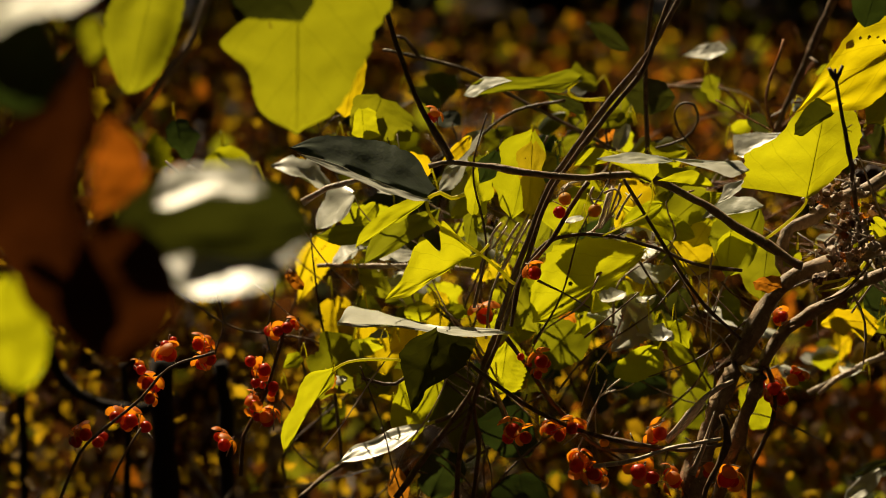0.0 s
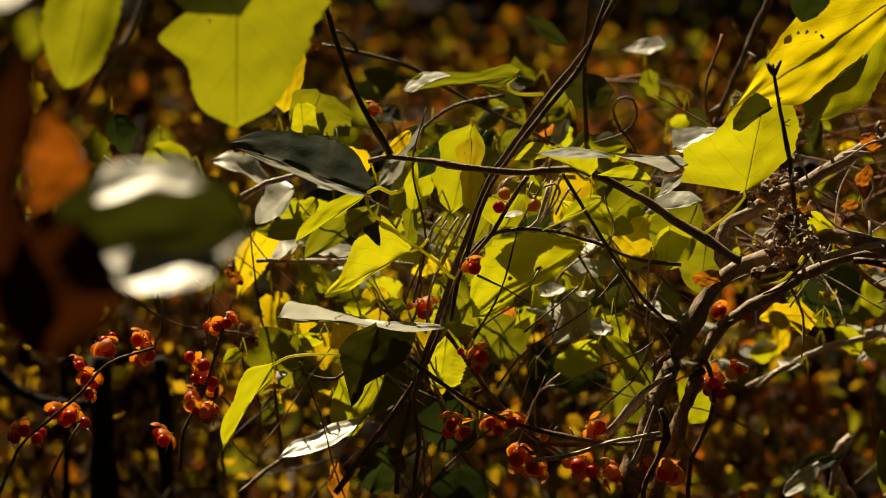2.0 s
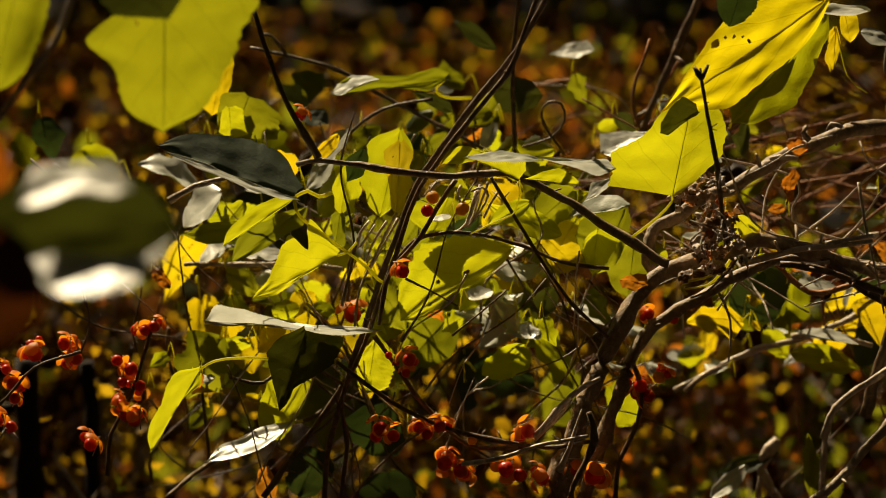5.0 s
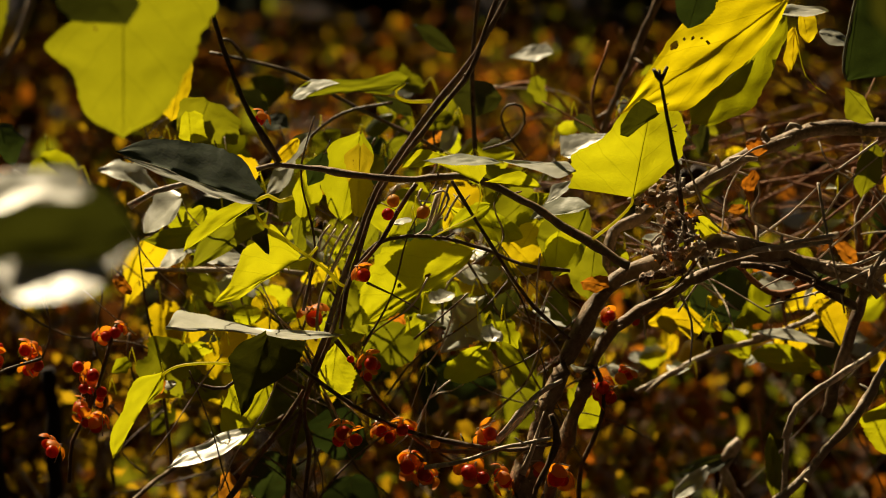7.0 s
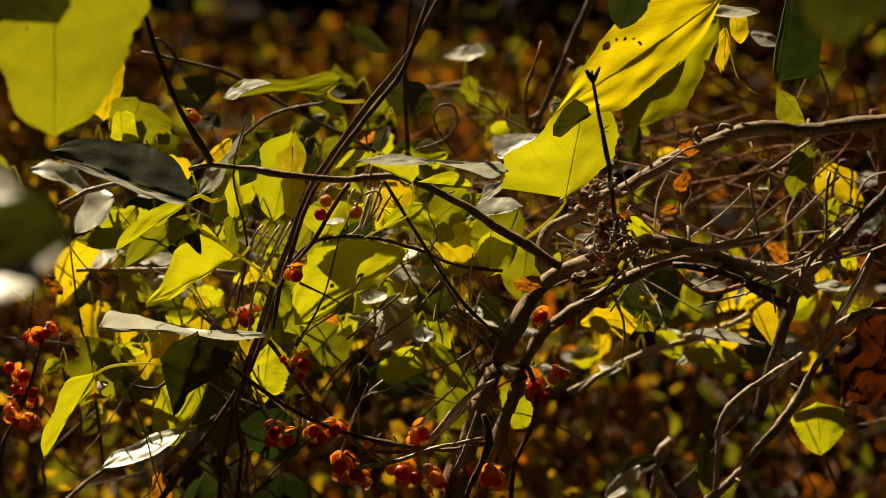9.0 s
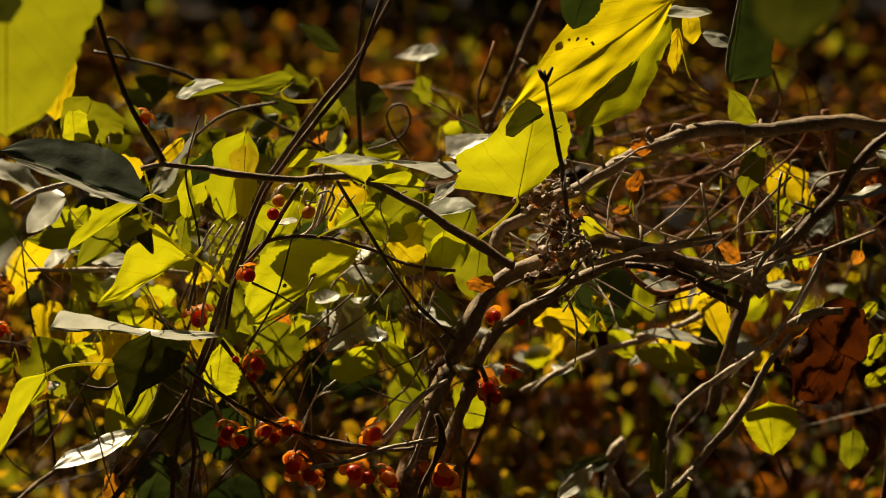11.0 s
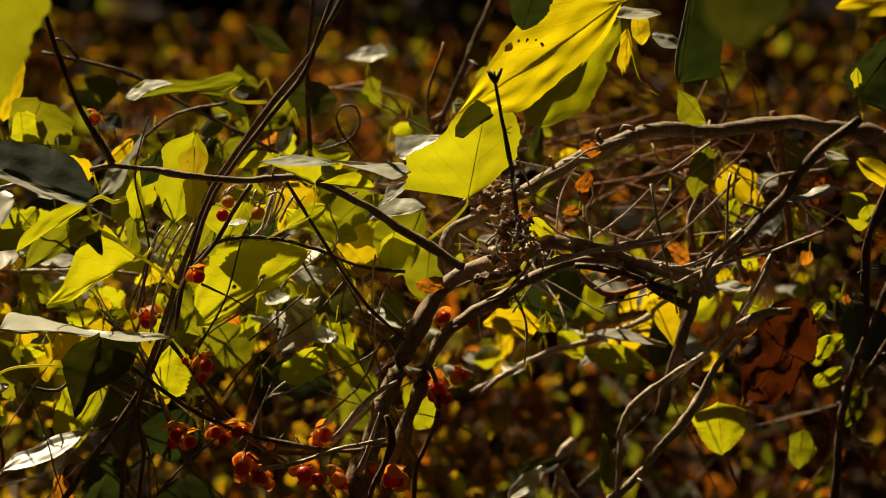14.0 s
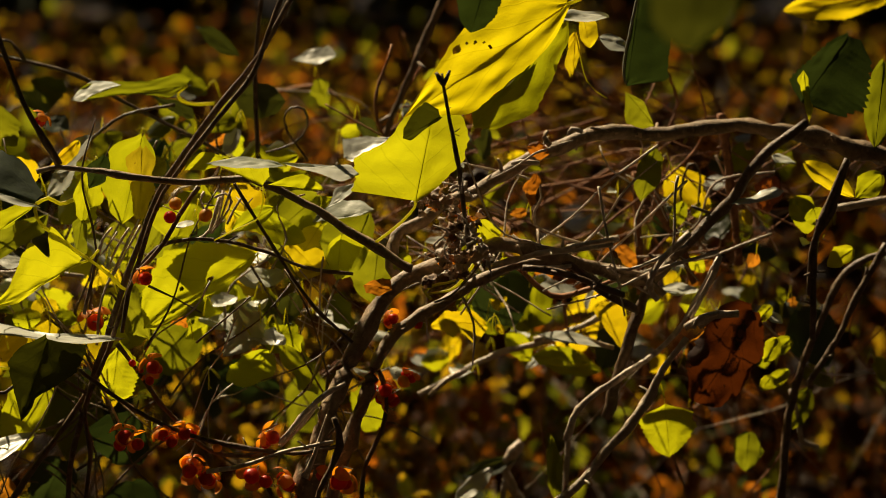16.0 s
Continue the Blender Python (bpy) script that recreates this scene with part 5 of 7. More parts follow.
leaf((0.1091, 0.8920, 0.7133), (0.0517, 0.8970, 0.6725), (-0.117, -0.992, 0.044), 0, 0, "goldleaf", "large golden leaf glowing in the backlight", left=(0.00, 0.07, 0.12, 0.14, 0.15, 0.16, 0.17, 0.17, 0.12, 0.04, 0.00), right=(0.02, 0.17, 0.21, 0.20, 0.19, 0.19, 0.16, 0.12, 0.08, 0.04, 0.00), fold=0.05, wave=0.02, calm=0.0, teeth=0.005, bites=[(0.579, -0.757, 0.025, 0.103), (0.519, -0.669, 0.008, 0.038), (0.483, -0.533, 0.01, 0.037), (0.448, -0.405, 0.008, 0.03), (0.434, -0.227, 0.007, 0.059)], stalk=[(0.1156, 0.8920, 0.7161), (0.1225, 0.8920, 0.7192)])
# shadow patch on the bright pair, laid in front as a dark leaf
leaf((0.0645, 0.8860, 0.6742), (0.0513, 0.8860, 0.6663), (-0.057, -0.994, 0.094), 0, 0, "deep", "shadow patch between two bright leaves, as a dark leaf", left=(0.04, 0.07, 0.06, 0.07, 0.08, 0.10, 0.12, 0.12, 0.00), right=(0.16, 0.43, 0.43, 0.43, 0.39, 0.32, 0.25, 0.18, 0.00), fold=0.0, teeth=0.006)
leaf((0.1110, 0.9150, 0.7063), (0.0785, 0.9150, 0.6672), (-0.094, -0.992, 0.079), 0, 0, "green", "green leaf behind with shadows across it", left=(0.01, 0.11, 0.14, 0.18, 0.21, 0.24, 0.26, 0.23, 0.17, 0.12, 0.00), right=(0.00, 0.03, 0.01, 0.00, 0.00, 0.00, 0.02, 0.04, 0.06, 0.09, 0.00), teeth=0.006)
# hidden leaves added sunward to throw shadow shapes on the green leaf
leaf((0.0963, 0.9213, 0.7007), (0.0741, 0.9213, 0.6762), (-0.092, -0.992, 0.083), 0, 0, "waxy", "hidden lobed leaf added to cast shadow on a lit one", left=(0.00, 0.06, 0.11, 0.13, 0.13, 0.11, 0.06, 0.05, 0.07, 0.08, 0.00), right=(0.00, 0.00, 0.00, 0.00, 0.03, 0.06, 0.08, 0.11, 0.14, 0.14, 0.00), calm=0.1, teeth=0.006)
leaf((0.1071, 0.9213, 0.7023), (0.0944, 0.9213, 0.6809), (-0.116, -0.991, 0.069), 0, 0, "waxy", "hidden torn leaf added to cast shadow on a lit one", left=(0.00, 0.00, 0.14, 0.18, 0.23, 0.28, 0.32, 0.35, 0.35, 0.35, 0.17, 0.11, 0.00), right=(0.00, 0.17, 0.13, 0.08, 0.04, 0.00, 0.00, 0.06, 0.13, 0.17, 0.20, 0.01, 0.00), calm=0.1, teeth=0.006, bites=[(0.724, 0.452, 0.073, 0.187)])
leaf((0.1166, 0.9300, 0.7011), (0.1154, 0.9300, 0.6845), (-0.127, -0.992, 0.009), 0, 0, "gold", "small golden leaf hanging on a shoot", left=(0.01, 0.06, 0.09, 0.12, 0.13, 0.10, 0.07, 0.03, 0.00), right=(0.01, 0.11, 0.11, 0.11, 0.11, 0.11, 0.10, 0.05, 0.00), teeth=0.006)
leaf((0.1158, 0.9200, 0.7017), (0.1151, 0.9200, 0.6863), (-0.127, -0.992, 0.006), 0, 0, "gold", "narrow golden leaf on a slanting shoot", left=(0.02, 0.07, 0.11, 0.14, 0.15, 0.11, 0.08, 0.04, 0.00), right=(0.00, 0.03, 0.10, 0.15, 0.17, 0.19, 0.20, 0.14, 0.00), teeth=0.006, stalk=[(0.1203, 0.9200, 0.6843), (0.1277, 0.9200, 0.6781)])
leaf((0.1302, 0.8600, 0.7194), (0.1261, 0.8600, 0.6867), (-0.152, -0.988, 0.019), 0, 0, "waxy", "dark leaf with a lit edge against the woods", left=(0.12, 0.32, 0.34, 0.37, 0.40, 0.40, 0.39, 0.38, 0.00), right=(0.00, 0.02, 0.03, 0.04, 0.05, 0.06, 0.06, 0.05, 0.00), teeth=0.015, rims=[(-1, 0.0006)])
leaf((0.2025, 0.8600, 0.7045), (0.1866, 0.8600, 0.6813), (-0.181, -0.976, 0.123), 0, 0, "waxy", "dark leaf against the light with a torn edge", left=(0.15, 0.41, 0.48, 0.55, 0.62, 0.66, 0.57, 0.47, 0.00), right=(0.03, 0.11, 0.17, 0.19, 0.22, 0.25, 0.27, 0.24, 0.00), teeth=0.06)
# light on the torn edge, added as a strip of brighter leaf
leaf((0.1866, 0.8570, 0.6921), (0.1891, 0.8570, 0.6747), (-0.200, -0.979, -0.029), 0, 0, "bright", "lit torn edge of a dark leaf, as a bright leaf", left=(0.00, 0.09, 0.06, 0.07, 0.08, 0.09, 0.08, 0.04, 0.00), right=(0.00, 0.17, 0.09, 0.08, 0.07, 0.06, 0.04, 0.02, 0.00), lobes=0.25, teeth=0.006)
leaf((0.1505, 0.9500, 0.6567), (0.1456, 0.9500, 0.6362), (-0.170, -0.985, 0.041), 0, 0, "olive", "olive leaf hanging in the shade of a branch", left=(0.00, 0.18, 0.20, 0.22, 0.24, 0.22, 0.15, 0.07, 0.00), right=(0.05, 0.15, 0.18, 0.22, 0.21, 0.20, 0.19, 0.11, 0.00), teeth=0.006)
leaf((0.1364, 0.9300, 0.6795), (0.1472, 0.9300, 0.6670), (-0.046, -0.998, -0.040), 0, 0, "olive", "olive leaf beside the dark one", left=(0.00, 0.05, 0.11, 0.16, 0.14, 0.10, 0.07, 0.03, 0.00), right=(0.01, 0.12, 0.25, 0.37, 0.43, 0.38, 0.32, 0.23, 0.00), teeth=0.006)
leaf((0.1360, 1.0000, 0.5880), (0.1489, 1.0000, 0.5695), (-0.015, -1.000, -0.010), 0, 0, "gold", "golden autumn leaf among the branches", left=(0.13, 0.34, 0.40, 0.38, 0.32, 0.27, 0.17, 0.05, 0.00), right=(0.05, 0.09, 0.07, 0.08, 0.08, 0.07, 0.07, 0.06, 0.00), teeth=0.006)
leaf((0.1103, 1.0000, 0.5994), (0.1286, 1.0000, 0.5944), (0.209, -0.614, 0.761), 0, 0, "pale", "grey-green leaf with sun glare put in its pale colour", left=(0.01, 0.13, 0.22, 0.17, 0.11, 0.09, 0.10, 0.11, 0.00), right=(0.01, 0.29, 0.38, 0.39, 0.39, 0.32, 0.26, 0.20, 0.00), teeth=0.006)
leaf((0.1112, 0.9900, 0.5787), (0.1377, 0.9900, 0.5732), (0.193, -0.307, 0.932), 0, 0, "pale", "grey-green leaf with sun glare put in its pale colour", left=(0.00, 0.08, 0.17, 0.20, 0.21, 0.22, 0.17, 0.08, 0.00), right=(0.00, 0.07, 0.12, 0.11, 0.10, 0.09, 0.06, 0.03, 0.00), teeth=0.006)
leaf((0.1113, 1.0000, 0.5684), (0.1330, 1.0000, 0.5649), (0.025, -0.987, 0.158), 0, 0, "green", "yellow-green vine leaf glowing in the backlight", left=(0.00, 0.10, 0.20, 0.23, 0.23, 0.24, 0.20, 0.10, 0.00), right=(0.01, 0.15, 0.14, 0.13, 0.12, 0.09, 0.06, 0.03, 0.00), teeth=0.006)
leaf((0.1791, 0.9500, 0.6363), (0.2007, 0.9500, 0.6407), (-0.182, -0.413, 0.892), 0, 0, "pale", "pale level leaf beside a branch", left=(0.00, 0.00, 0.00, 0.00, 0.06, 0.14, 0.13, 0.13, 0.00), right=(0.01, 0.18, 0.24, 0.24, 0.24, 0.22, 0.19, 0.16, 0.00), teeth=0.006)
leaf((0.1561, 0.9500, 0.5610), (0.1588, 0.9500, 0.5371), (-0.138, -0.990, -0.016), 0, 0, "bright", "bright yellow-green leaf low among the branches", left=(0.00, 0.00, 0.39, 0.43, 0.47, 0.38, 0.29, 0.16, 0.00), right=(0.00, 0.00, 0.31, 0.44, 0.39, 0.34, 0.27, 0.19, 0.00), teeth=0.03, stalk=[(0.1549, 0.9500, 0.5654), (0.1526, 0.9500, 0.5687)])
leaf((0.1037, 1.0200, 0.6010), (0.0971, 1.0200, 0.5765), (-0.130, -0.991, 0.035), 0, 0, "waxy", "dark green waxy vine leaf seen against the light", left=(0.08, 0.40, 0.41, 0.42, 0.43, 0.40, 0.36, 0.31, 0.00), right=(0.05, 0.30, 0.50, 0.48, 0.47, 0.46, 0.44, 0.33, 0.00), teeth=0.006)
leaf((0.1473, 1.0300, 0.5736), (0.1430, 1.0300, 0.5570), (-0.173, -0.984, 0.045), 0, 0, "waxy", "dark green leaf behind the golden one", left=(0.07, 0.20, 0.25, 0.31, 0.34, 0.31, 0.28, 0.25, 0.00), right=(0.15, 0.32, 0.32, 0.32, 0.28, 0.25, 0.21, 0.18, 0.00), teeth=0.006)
leaf((0.0823, 0.9300, 0.6318), (0.0907, 0.9300, 0.6234), (0.019, -1.000, 0.020), 0, 0, "bright", "yellow-green vine leaf glowing in the backlight", left=(0.00, 0.17, 0.20, 0.24, 0.27, 0.31, 0.25, 0.00, 0.00), right=(0.11, 0.34, 0.43, 0.52, 0.62, 0.59, 0.57, 0.00, 0.00), teeth=0.006)
leaf((0.0481, 0.8930, 0.6122), (0.0380, 0.8930, 0.6133), (0.015, -0.989, 0.146), 0, 0, "rust", "dry orange papery husk curled on the branch", left=(0.00, 0.09, 0.19, 0.28, 0.34, 0.31, 0.27, 0.24, 0.00), right=(0.00, 0.27, 0.29, 0.30, 0.27, 0.24, 0.16, 0.09, 0.00), crumple=0.08, name='dry_leaf', group='dry leaves', teeth=0.006)
leaf((-0.0268, 1.0000, 0.6763), (-0.0717, 0.9900, 0.6711), (0.206, -0.974, 0.095), 0, 0, "olive", "level leaf with a sunlit tip above the tangle", left=(0.00, 0.03, 0.08, 0.06, 0.04, 0.02, 0.02, 0.01, 0.01, 0.01, 0.02, 0.02, 0.00), right=(0.05, 0.11, 0.10, 0.09, 0.08, 0.09, 0.10, 0.11, 0.11, 0.12, 0.12, 0.08, 0.00), calm=0.1, teeth=0.006, stalk=[(-0.0304, 1.0000, 0.6732), (-0.0290, 1.0000, 0.6703), (-0.0242, 1.0000, 0.6690), (-0.0162, 1.0000, 0.6693)])
# shine on the leaf's tip, laid over it as a paler leaf
leaf((-0.0526, 0.9870, 0.6771), (-0.0715, 0.9870, 0.6714), (-0.230, -0.617, 0.752), 0, 0, "silver", "sunlit tip of a level leaf, as a paler leaf", left=(0.00, 0.01, 0.02, 0.03, 0.04, 0.09, 0.13, 0.09, 0.00), right=(0.01, 0.16, 0.25, 0.30, 0.35, 0.31, 0.25, 0.13, 0.00), calm=0.0, wave=0.0, fold=0.0, teeth=0.006)
leaf((-0.0400, 1.0100, 0.6710), (-0.0244, 1.0100, 0.6624), (0.042, -0.996, 0.076), 0, 0, "dusky", "dull grey-green leaf under a level one", left=(0.00, 0.05, 0.09, 0.14, 0.18, 0.17, 0.17, 0.17, 0.00), right=(0.00, 0.04, 0.08, 0.09, 0.09, 0.10, 0.09, 0.08, 0.00), teeth=0.006)
leaf((-0.0096, 1.0500, 0.6700), (0.0123, 1.0500, 0.6661), (0.013, -0.997, 0.075), 0, 0, "dusky", "dark green rounded leaf above the tangle", left=(0.00, 0.10, 0.21, 0.25, 0.25, 0.26, 0.23, 0.12, 0.00), right=(0.01, 0.21, 0.37, 0.40, 0.42, 0.38, 0.31, 0.25, 0.00), teeth=0.006)
leaf((-0.0249, 1.0800, 0.6948), (-0.0065, 1.0800, 0.6828), (0.030, -0.998, 0.046), 0, 0, "dusky", "dark green leaf above the tangle", left=(0.00, 0.11, 0.19, 0.18, 0.17, 0.15, 0.11, 0.06, 0.00), right=(0.00, 0.05, 0.10, 0.14, 0.15, 0.16, 0.13, 0.07, 0.00), teeth=0.006)
leaf((0.0343, 1.1000, 0.6818), (0.0153, 1.1000, 0.6800), (-0.076, -0.602, 0.795), 0, 0, "pale", "pale torn leaf above the tangle", left=(0.02, 0.10, 0.17, 0.23, 0.20, 0.16, 0.12, 0.06, 0.00), right=(0.06, 0.31, 0.29, 0.28, 0.26, 0.24, 0.16, 0.08, 0.00), teeth=0.1)
leaf((-0.0911, 1.0600, 0.6577), (-0.0771, 1.0600, 0.6531), (0.248, -0.620, 0.744), 0, 0, "dusky", "dull grey-green leaf above the tangle", left=(0.00, 0.00, 0.20, 0.29, 0.34, 0.39, 0.44, 0.33, 0.00), right=(0.00, 0.25, 0.27, 0.29, 0.31, 0.29, 0.19, 0.10, 0.00), teeth=0.006)
leaf((0.0524, 1.0000, 0.6555), (0.0345, 1.0000, 0.6477), (-0.311, -0.634, 0.708), 0, 0, "pale", "pale leaf beyond a bright one", left=(0.02, 0.11, 0.17, 0.19, 0.22, 0.24, 0.26, 0.17, 0.00), right=(0.02, 0.11, 0.19, 0.27, 0.31, 0.34, 0.37, 0.40, 0.00), teeth=0.006)
twig([(-0.0774, 0.9000, 0.6532), (-0.0684, 0.9000, 0.6546), (-0.0583, 0.9000, 0.6536), (-0.0433, 0.9000, 0.6509), (-0.0252, 0.9000, 0.6497), (-0.0091, 0.9000, 0.6507), (-0.0015, 0.9000, 0.6509), (0.0060, 0.9000, 0.6479), (0.0170, 0.9000, 0.6420), (0.0281, 0.9000, 0.6350), (0.0393, 0.9000, 0.6275), (0.0515, 0.9000, 0.6193), (0.0559, 0.9000, 0.6175)], 0.00090, 0.00170, "bark_old", name="branch", label="arching brown vine stem across the tangle", knots=6, spurs=2)
twig([(-0.0926, 0.9010, 0.7101), (-0.0898, 0.9010, 0.6996), (-0.0860, 0.9010, 0.6893), (-0.0797, 0.9010, 0.6734), (-0.0739, 0.9010, 0.6634), (-0.0691, 0.9010, 0.6554)], 0.00080, 0.00100, "bark", label="thin dark straight twig rising from a branch", knots=4)
twig([(0.0140, 0.9200, 0.7161), (0.0070, 0.9200, 0.7035), (0.0009, 0.9200, 0.6927), (-0.0138, 0.9200, 0.6749), (-0.0230, 0.9200, 0.6616), (-0.0325, 0.9200, 0.6486), (-0.0375, 0.9200, 0.6390), (-0.0416, 0.9200, 0.6280), (-0.0446, 0.9200, 0.6203), (-0.0486, 0.9200, 0.6078), (-0.0536, 0.9200, 0.5928), (-0.0604, 0.9200, 0.5708), (-0.0669, 0.9200, 0.5478), (-0.0688, 0.9200, 0.5266)], 0.00110, 0.00100, "bark", name="branch", label="dark twining vine stem leaning upright", knots=7, spurs=4)
twig([(0.1574, 0.9480, 0.6140), (0.1489, 0.9450, 0.6080), (0.1376, 0.9420, 0.6093), (0.1264, 0.9390, 0.6128), (0.1132, 0.9360, 0.6171), (0.1022, 0.9330, 0.6210), (0.0902, 0.9300, 0.6222), (0.0785, 0.9270, 0.6193), (0.0657, 0.9240, 0.6159), (0.0562, 0.9210, 0.6128), (0.0488, 0.9180, 0.6064), (0.0415, 0.9150, 0.5954), (0.0342, 0.9120, 0.5824), (0.0280, 0.9090, 0.5704), (0.0238, 0.9060, 0.5585), (0.0193, 0.9030, 0.5445), (0.0166, 0.9000, 0.5306)], 0.00200, 0.00380, "bark_old", name="branch", label="thick bent brown vine branch", knots=9, spurs=4)
twig([(0.1537, 0.9450, 0.6019), (0.1463, 0.9427, 0.6092), (0.1330, 0.9404, 0.6126), (0.1177, 0.9381, 0.6142), (0.1004, 0.9358, 0.6152), (0.0875, 0.9335, 0.6103), (0.0726, 0.9312, 0.6028), (0.0578, 0.9288, 0.5941), (0.0494, 0.9265, 0.5871), (0.0441, 0.9242, 0.5779), (0.0398, 0.9219, 0.5657), (0.0356, 0.9196, 0.5534), (0.0304, 0.9173, 0.5412), (0.0262, 0.9150, 0.5269)], 0.00130, 0.00280, "bark_old", name="branch", label="grey-brown vine branch with a lit upper side", knots=7, spurs=4)
# sunlit streak on the thick branch, laid on as a pale stem
twig([(0.0250, 0.8910, 0.5668), (0.0234, 0.8910, 0.5606), (0.0206, 0.8910, 0.5524), (0.0174, 0.8910, 0.5442)], 0.00020, 0.00120, "bark_pale", label="sunlit strip on a branch, as a pale thin stem", knots=3)
twig([(0.0525, 0.9300, 0.6115), (0.0495, 0.9327, 0.6179), (0.0517, 0.9353, 0.6249), (0.0550, 0.9380, 0.6278), (0.0615, 0.9407, 0.6306), (0.0711, 0.9433, 0.6377), (0.0841, 0.9460, 0.6417), (0.0960, 0.9487, 0.6489), (0.1080, 0.9513, 0.6551), (0.1190, 0.9540, 0.6591), (0.1323, 0.9567, 0.6610), (0.1565, 0.9593, 0.6617), (0.1832, 0.9620, 0.6633), (0.2058, 0.9647, 0.6609), (0.2242, 0.9673, 0.6563), (0.2518, 0.9700, 0.6501)], 0.00220, 0.00320, "bark_old", name="branch", label="thick grey-brown vine branch", knots=8, spurs=8)
twig([(0.1344, 0.9500, 0.5529), (0.1394, 0.9500, 0.5749), (0.1456, 0.9500, 0.5924), (0.1497, 0.9500, 0.6044), (0.1625, 0.9500, 0.6185), (0.1773, 0.9500, 0.6337), (0.1899, 0.9500, 0.6510), (0.1995, 0.9500, 0.6597), (0.2086, 0.9500, 0.6676)], 0.00200, 0.00180, "bark", name="branch", label="dark brown vine branch rising to the side", knots=6, spurs=4)
twig([(0.1473, 1.0200, 0.5914), (0.1434, 1.0200, 0.5832), (0.1331, 1.0200, 0.5762), (0.1169, 1.0200, 0.5704), (0.0937, 1.0200, 0.5634), (0.0660, 1.0200, 0.5483)], 0.00130, 0.00110, "bark_pale", label="thin pale shoot sagging across the gap", knots=4)
twig([(0.1742, 0.9400, 0.6167), (0.1665, 0.9400, 0.6027), (0.1582, 0.9400, 0.5875), (0.1466, 0.9400, 0.5767), (0.1295, 0.9400, 0.5659), (0.1210, 0.9400, 0.5583), (0.1169, 0.9400, 0.5463)], 0.00070, 0.00140, "bark_pale", knots=5, spurs=3)
twig([(0.1609, 0.9300, 0.5871), (0.1515, 0.9300, 0.5742), (0.1433, 0.9300, 0.5581), (0.1307, 0.9300, 0.5441), (0.1202, 0.9300, 0.5311), (0.1128, 0.9300, 0.5246)], 0.00120, 0.00190, "bark_pale", name="branch", label="vine branch slanting down, sunlight put in its pale bark", knots=6, spurs=3)
twig([(0.1588, 0.9250, 0.5922), (0.1651, 0.9250, 0.5954), (0.1725, 0.9250, 0.5975)], 0.00140, 0.00120, "bark_pale", knots=2)
twig([(0.0085, 0.9100, 0.5515), (0.0157, 0.9100, 0.5588), (0.0218, 0.9100, 0.5665)], 0.00090, 0.00090, "bark_pale", knots=2)
twig([(0.1034, 1.0400, 0.4994), (0.1045, 1.0400, 0.5103), (0.1091, 1.0400, 0.5200), (0.1114, 1.0400, 0.5236)], 0.00120, 0.00070, "bark_pale", knots=3)
twig([(0.0693, 1.0000, 0.5522), (0.0761, 1.0000, 0.5586), (0.0840, 1.0000, 0.5625)], 0.00090, 0.00090, "bark_pale", knots=2)
twig([(0.2176, 0.9200, 0.6563), (0.2117, 0.9200, 0.6416), (0.2069, 0.9200, 0.6268), (0.2062, 0.9200, 0.6142), (0.2069, 0.9200, 0.5887)], 0.00110, 0.00120, "bark", knots=4, spurs=4)
twig([(0.2432, 0.9600, 0.6193), (0.2332, 0.9600, 0.5994), (0.2248, 0.9600, 0.5816), (0.2142, 0.9600, 0.5638)], 0.00120, 0.00120, "bark", knots=4, spurs=2)
leaf((0.1096, 1.0600, 0.5930), (0.0894, 1.0600, 0.5701), (-0.164, -0.976, 0.144), 0, 0, "green", "broad green vine leaf in the gap between branches", left=(0.17, 0.42, 0.48, 0.53, 0.49, 0.44, 0.40, 0.29, 0.00), right=(0.01, 0.11, 0.22, 0.30, 0.38, 0.44, 0.38, 0.31, 0.00), teeth=0.006)
leaf((0.1237, 1.0900, 0.5910), (0.1192, 1.0900, 0.5636), (-0.343, -0.938, 0.057), 0, 0, "green", "yellow-green vine leaf hanging behind the branches", left=(0.01, 0.16, 0.27, 0.29, 0.30, 0.31, 0.32, 0.22, 0.00), right=(0.03, 0.26, 0.28, 0.27, 0.26, 0.24, 0.23, 0.15, 0.00), teeth=0.006)
leaf((0.1448, 1.0400, 0.5541), (0.1174, 1.0400, 0.5578), (0.075, -0.829, 0.555), 0, 0, "green", "yellow-green leaf level among the branches", left=(0.00, 0.06, 0.12, 0.13, 0.13, 0.14, 0.11, 0.04, 0.00), right=(0.00, 0.09, 0.18, 0.27, 0.27, 0.25, 0.24, 0.18, 0.00), teeth=0.006)
leaf((0.0242, 1.1500, 0.5340), (0.0165, 1.1500, 0.5062), (-0.068, -0.997, 0.019), 0, 0, "olive", "olive leaf low behind the vine", left=(0.10, 0.32, 0.42, 0.45, 0.45, 0.44, 0.44, 0.43, 0.00), right=(0.00, 0.17, 0.23, 0.28, 0.28, 0.23, 0.19, 0.13, 0.00), teeth=0.006)
leaf((0.0400, 1.0200, 0.5501), (0.0493, 1.0200, 0.5336), (0.054, -0.998, 0.030), 0, 0, "green", "green leaf behind a fruit cluster", left=(0.16, 0.39, 0.42, 0.46, 0.43, 0.38, 0.32, 0.27, 0.00), right=(0.06, 0.17, 0.21, 0.25, 0.29, 0.29, 0.26, 0.24, 0.00), teeth=0.006)
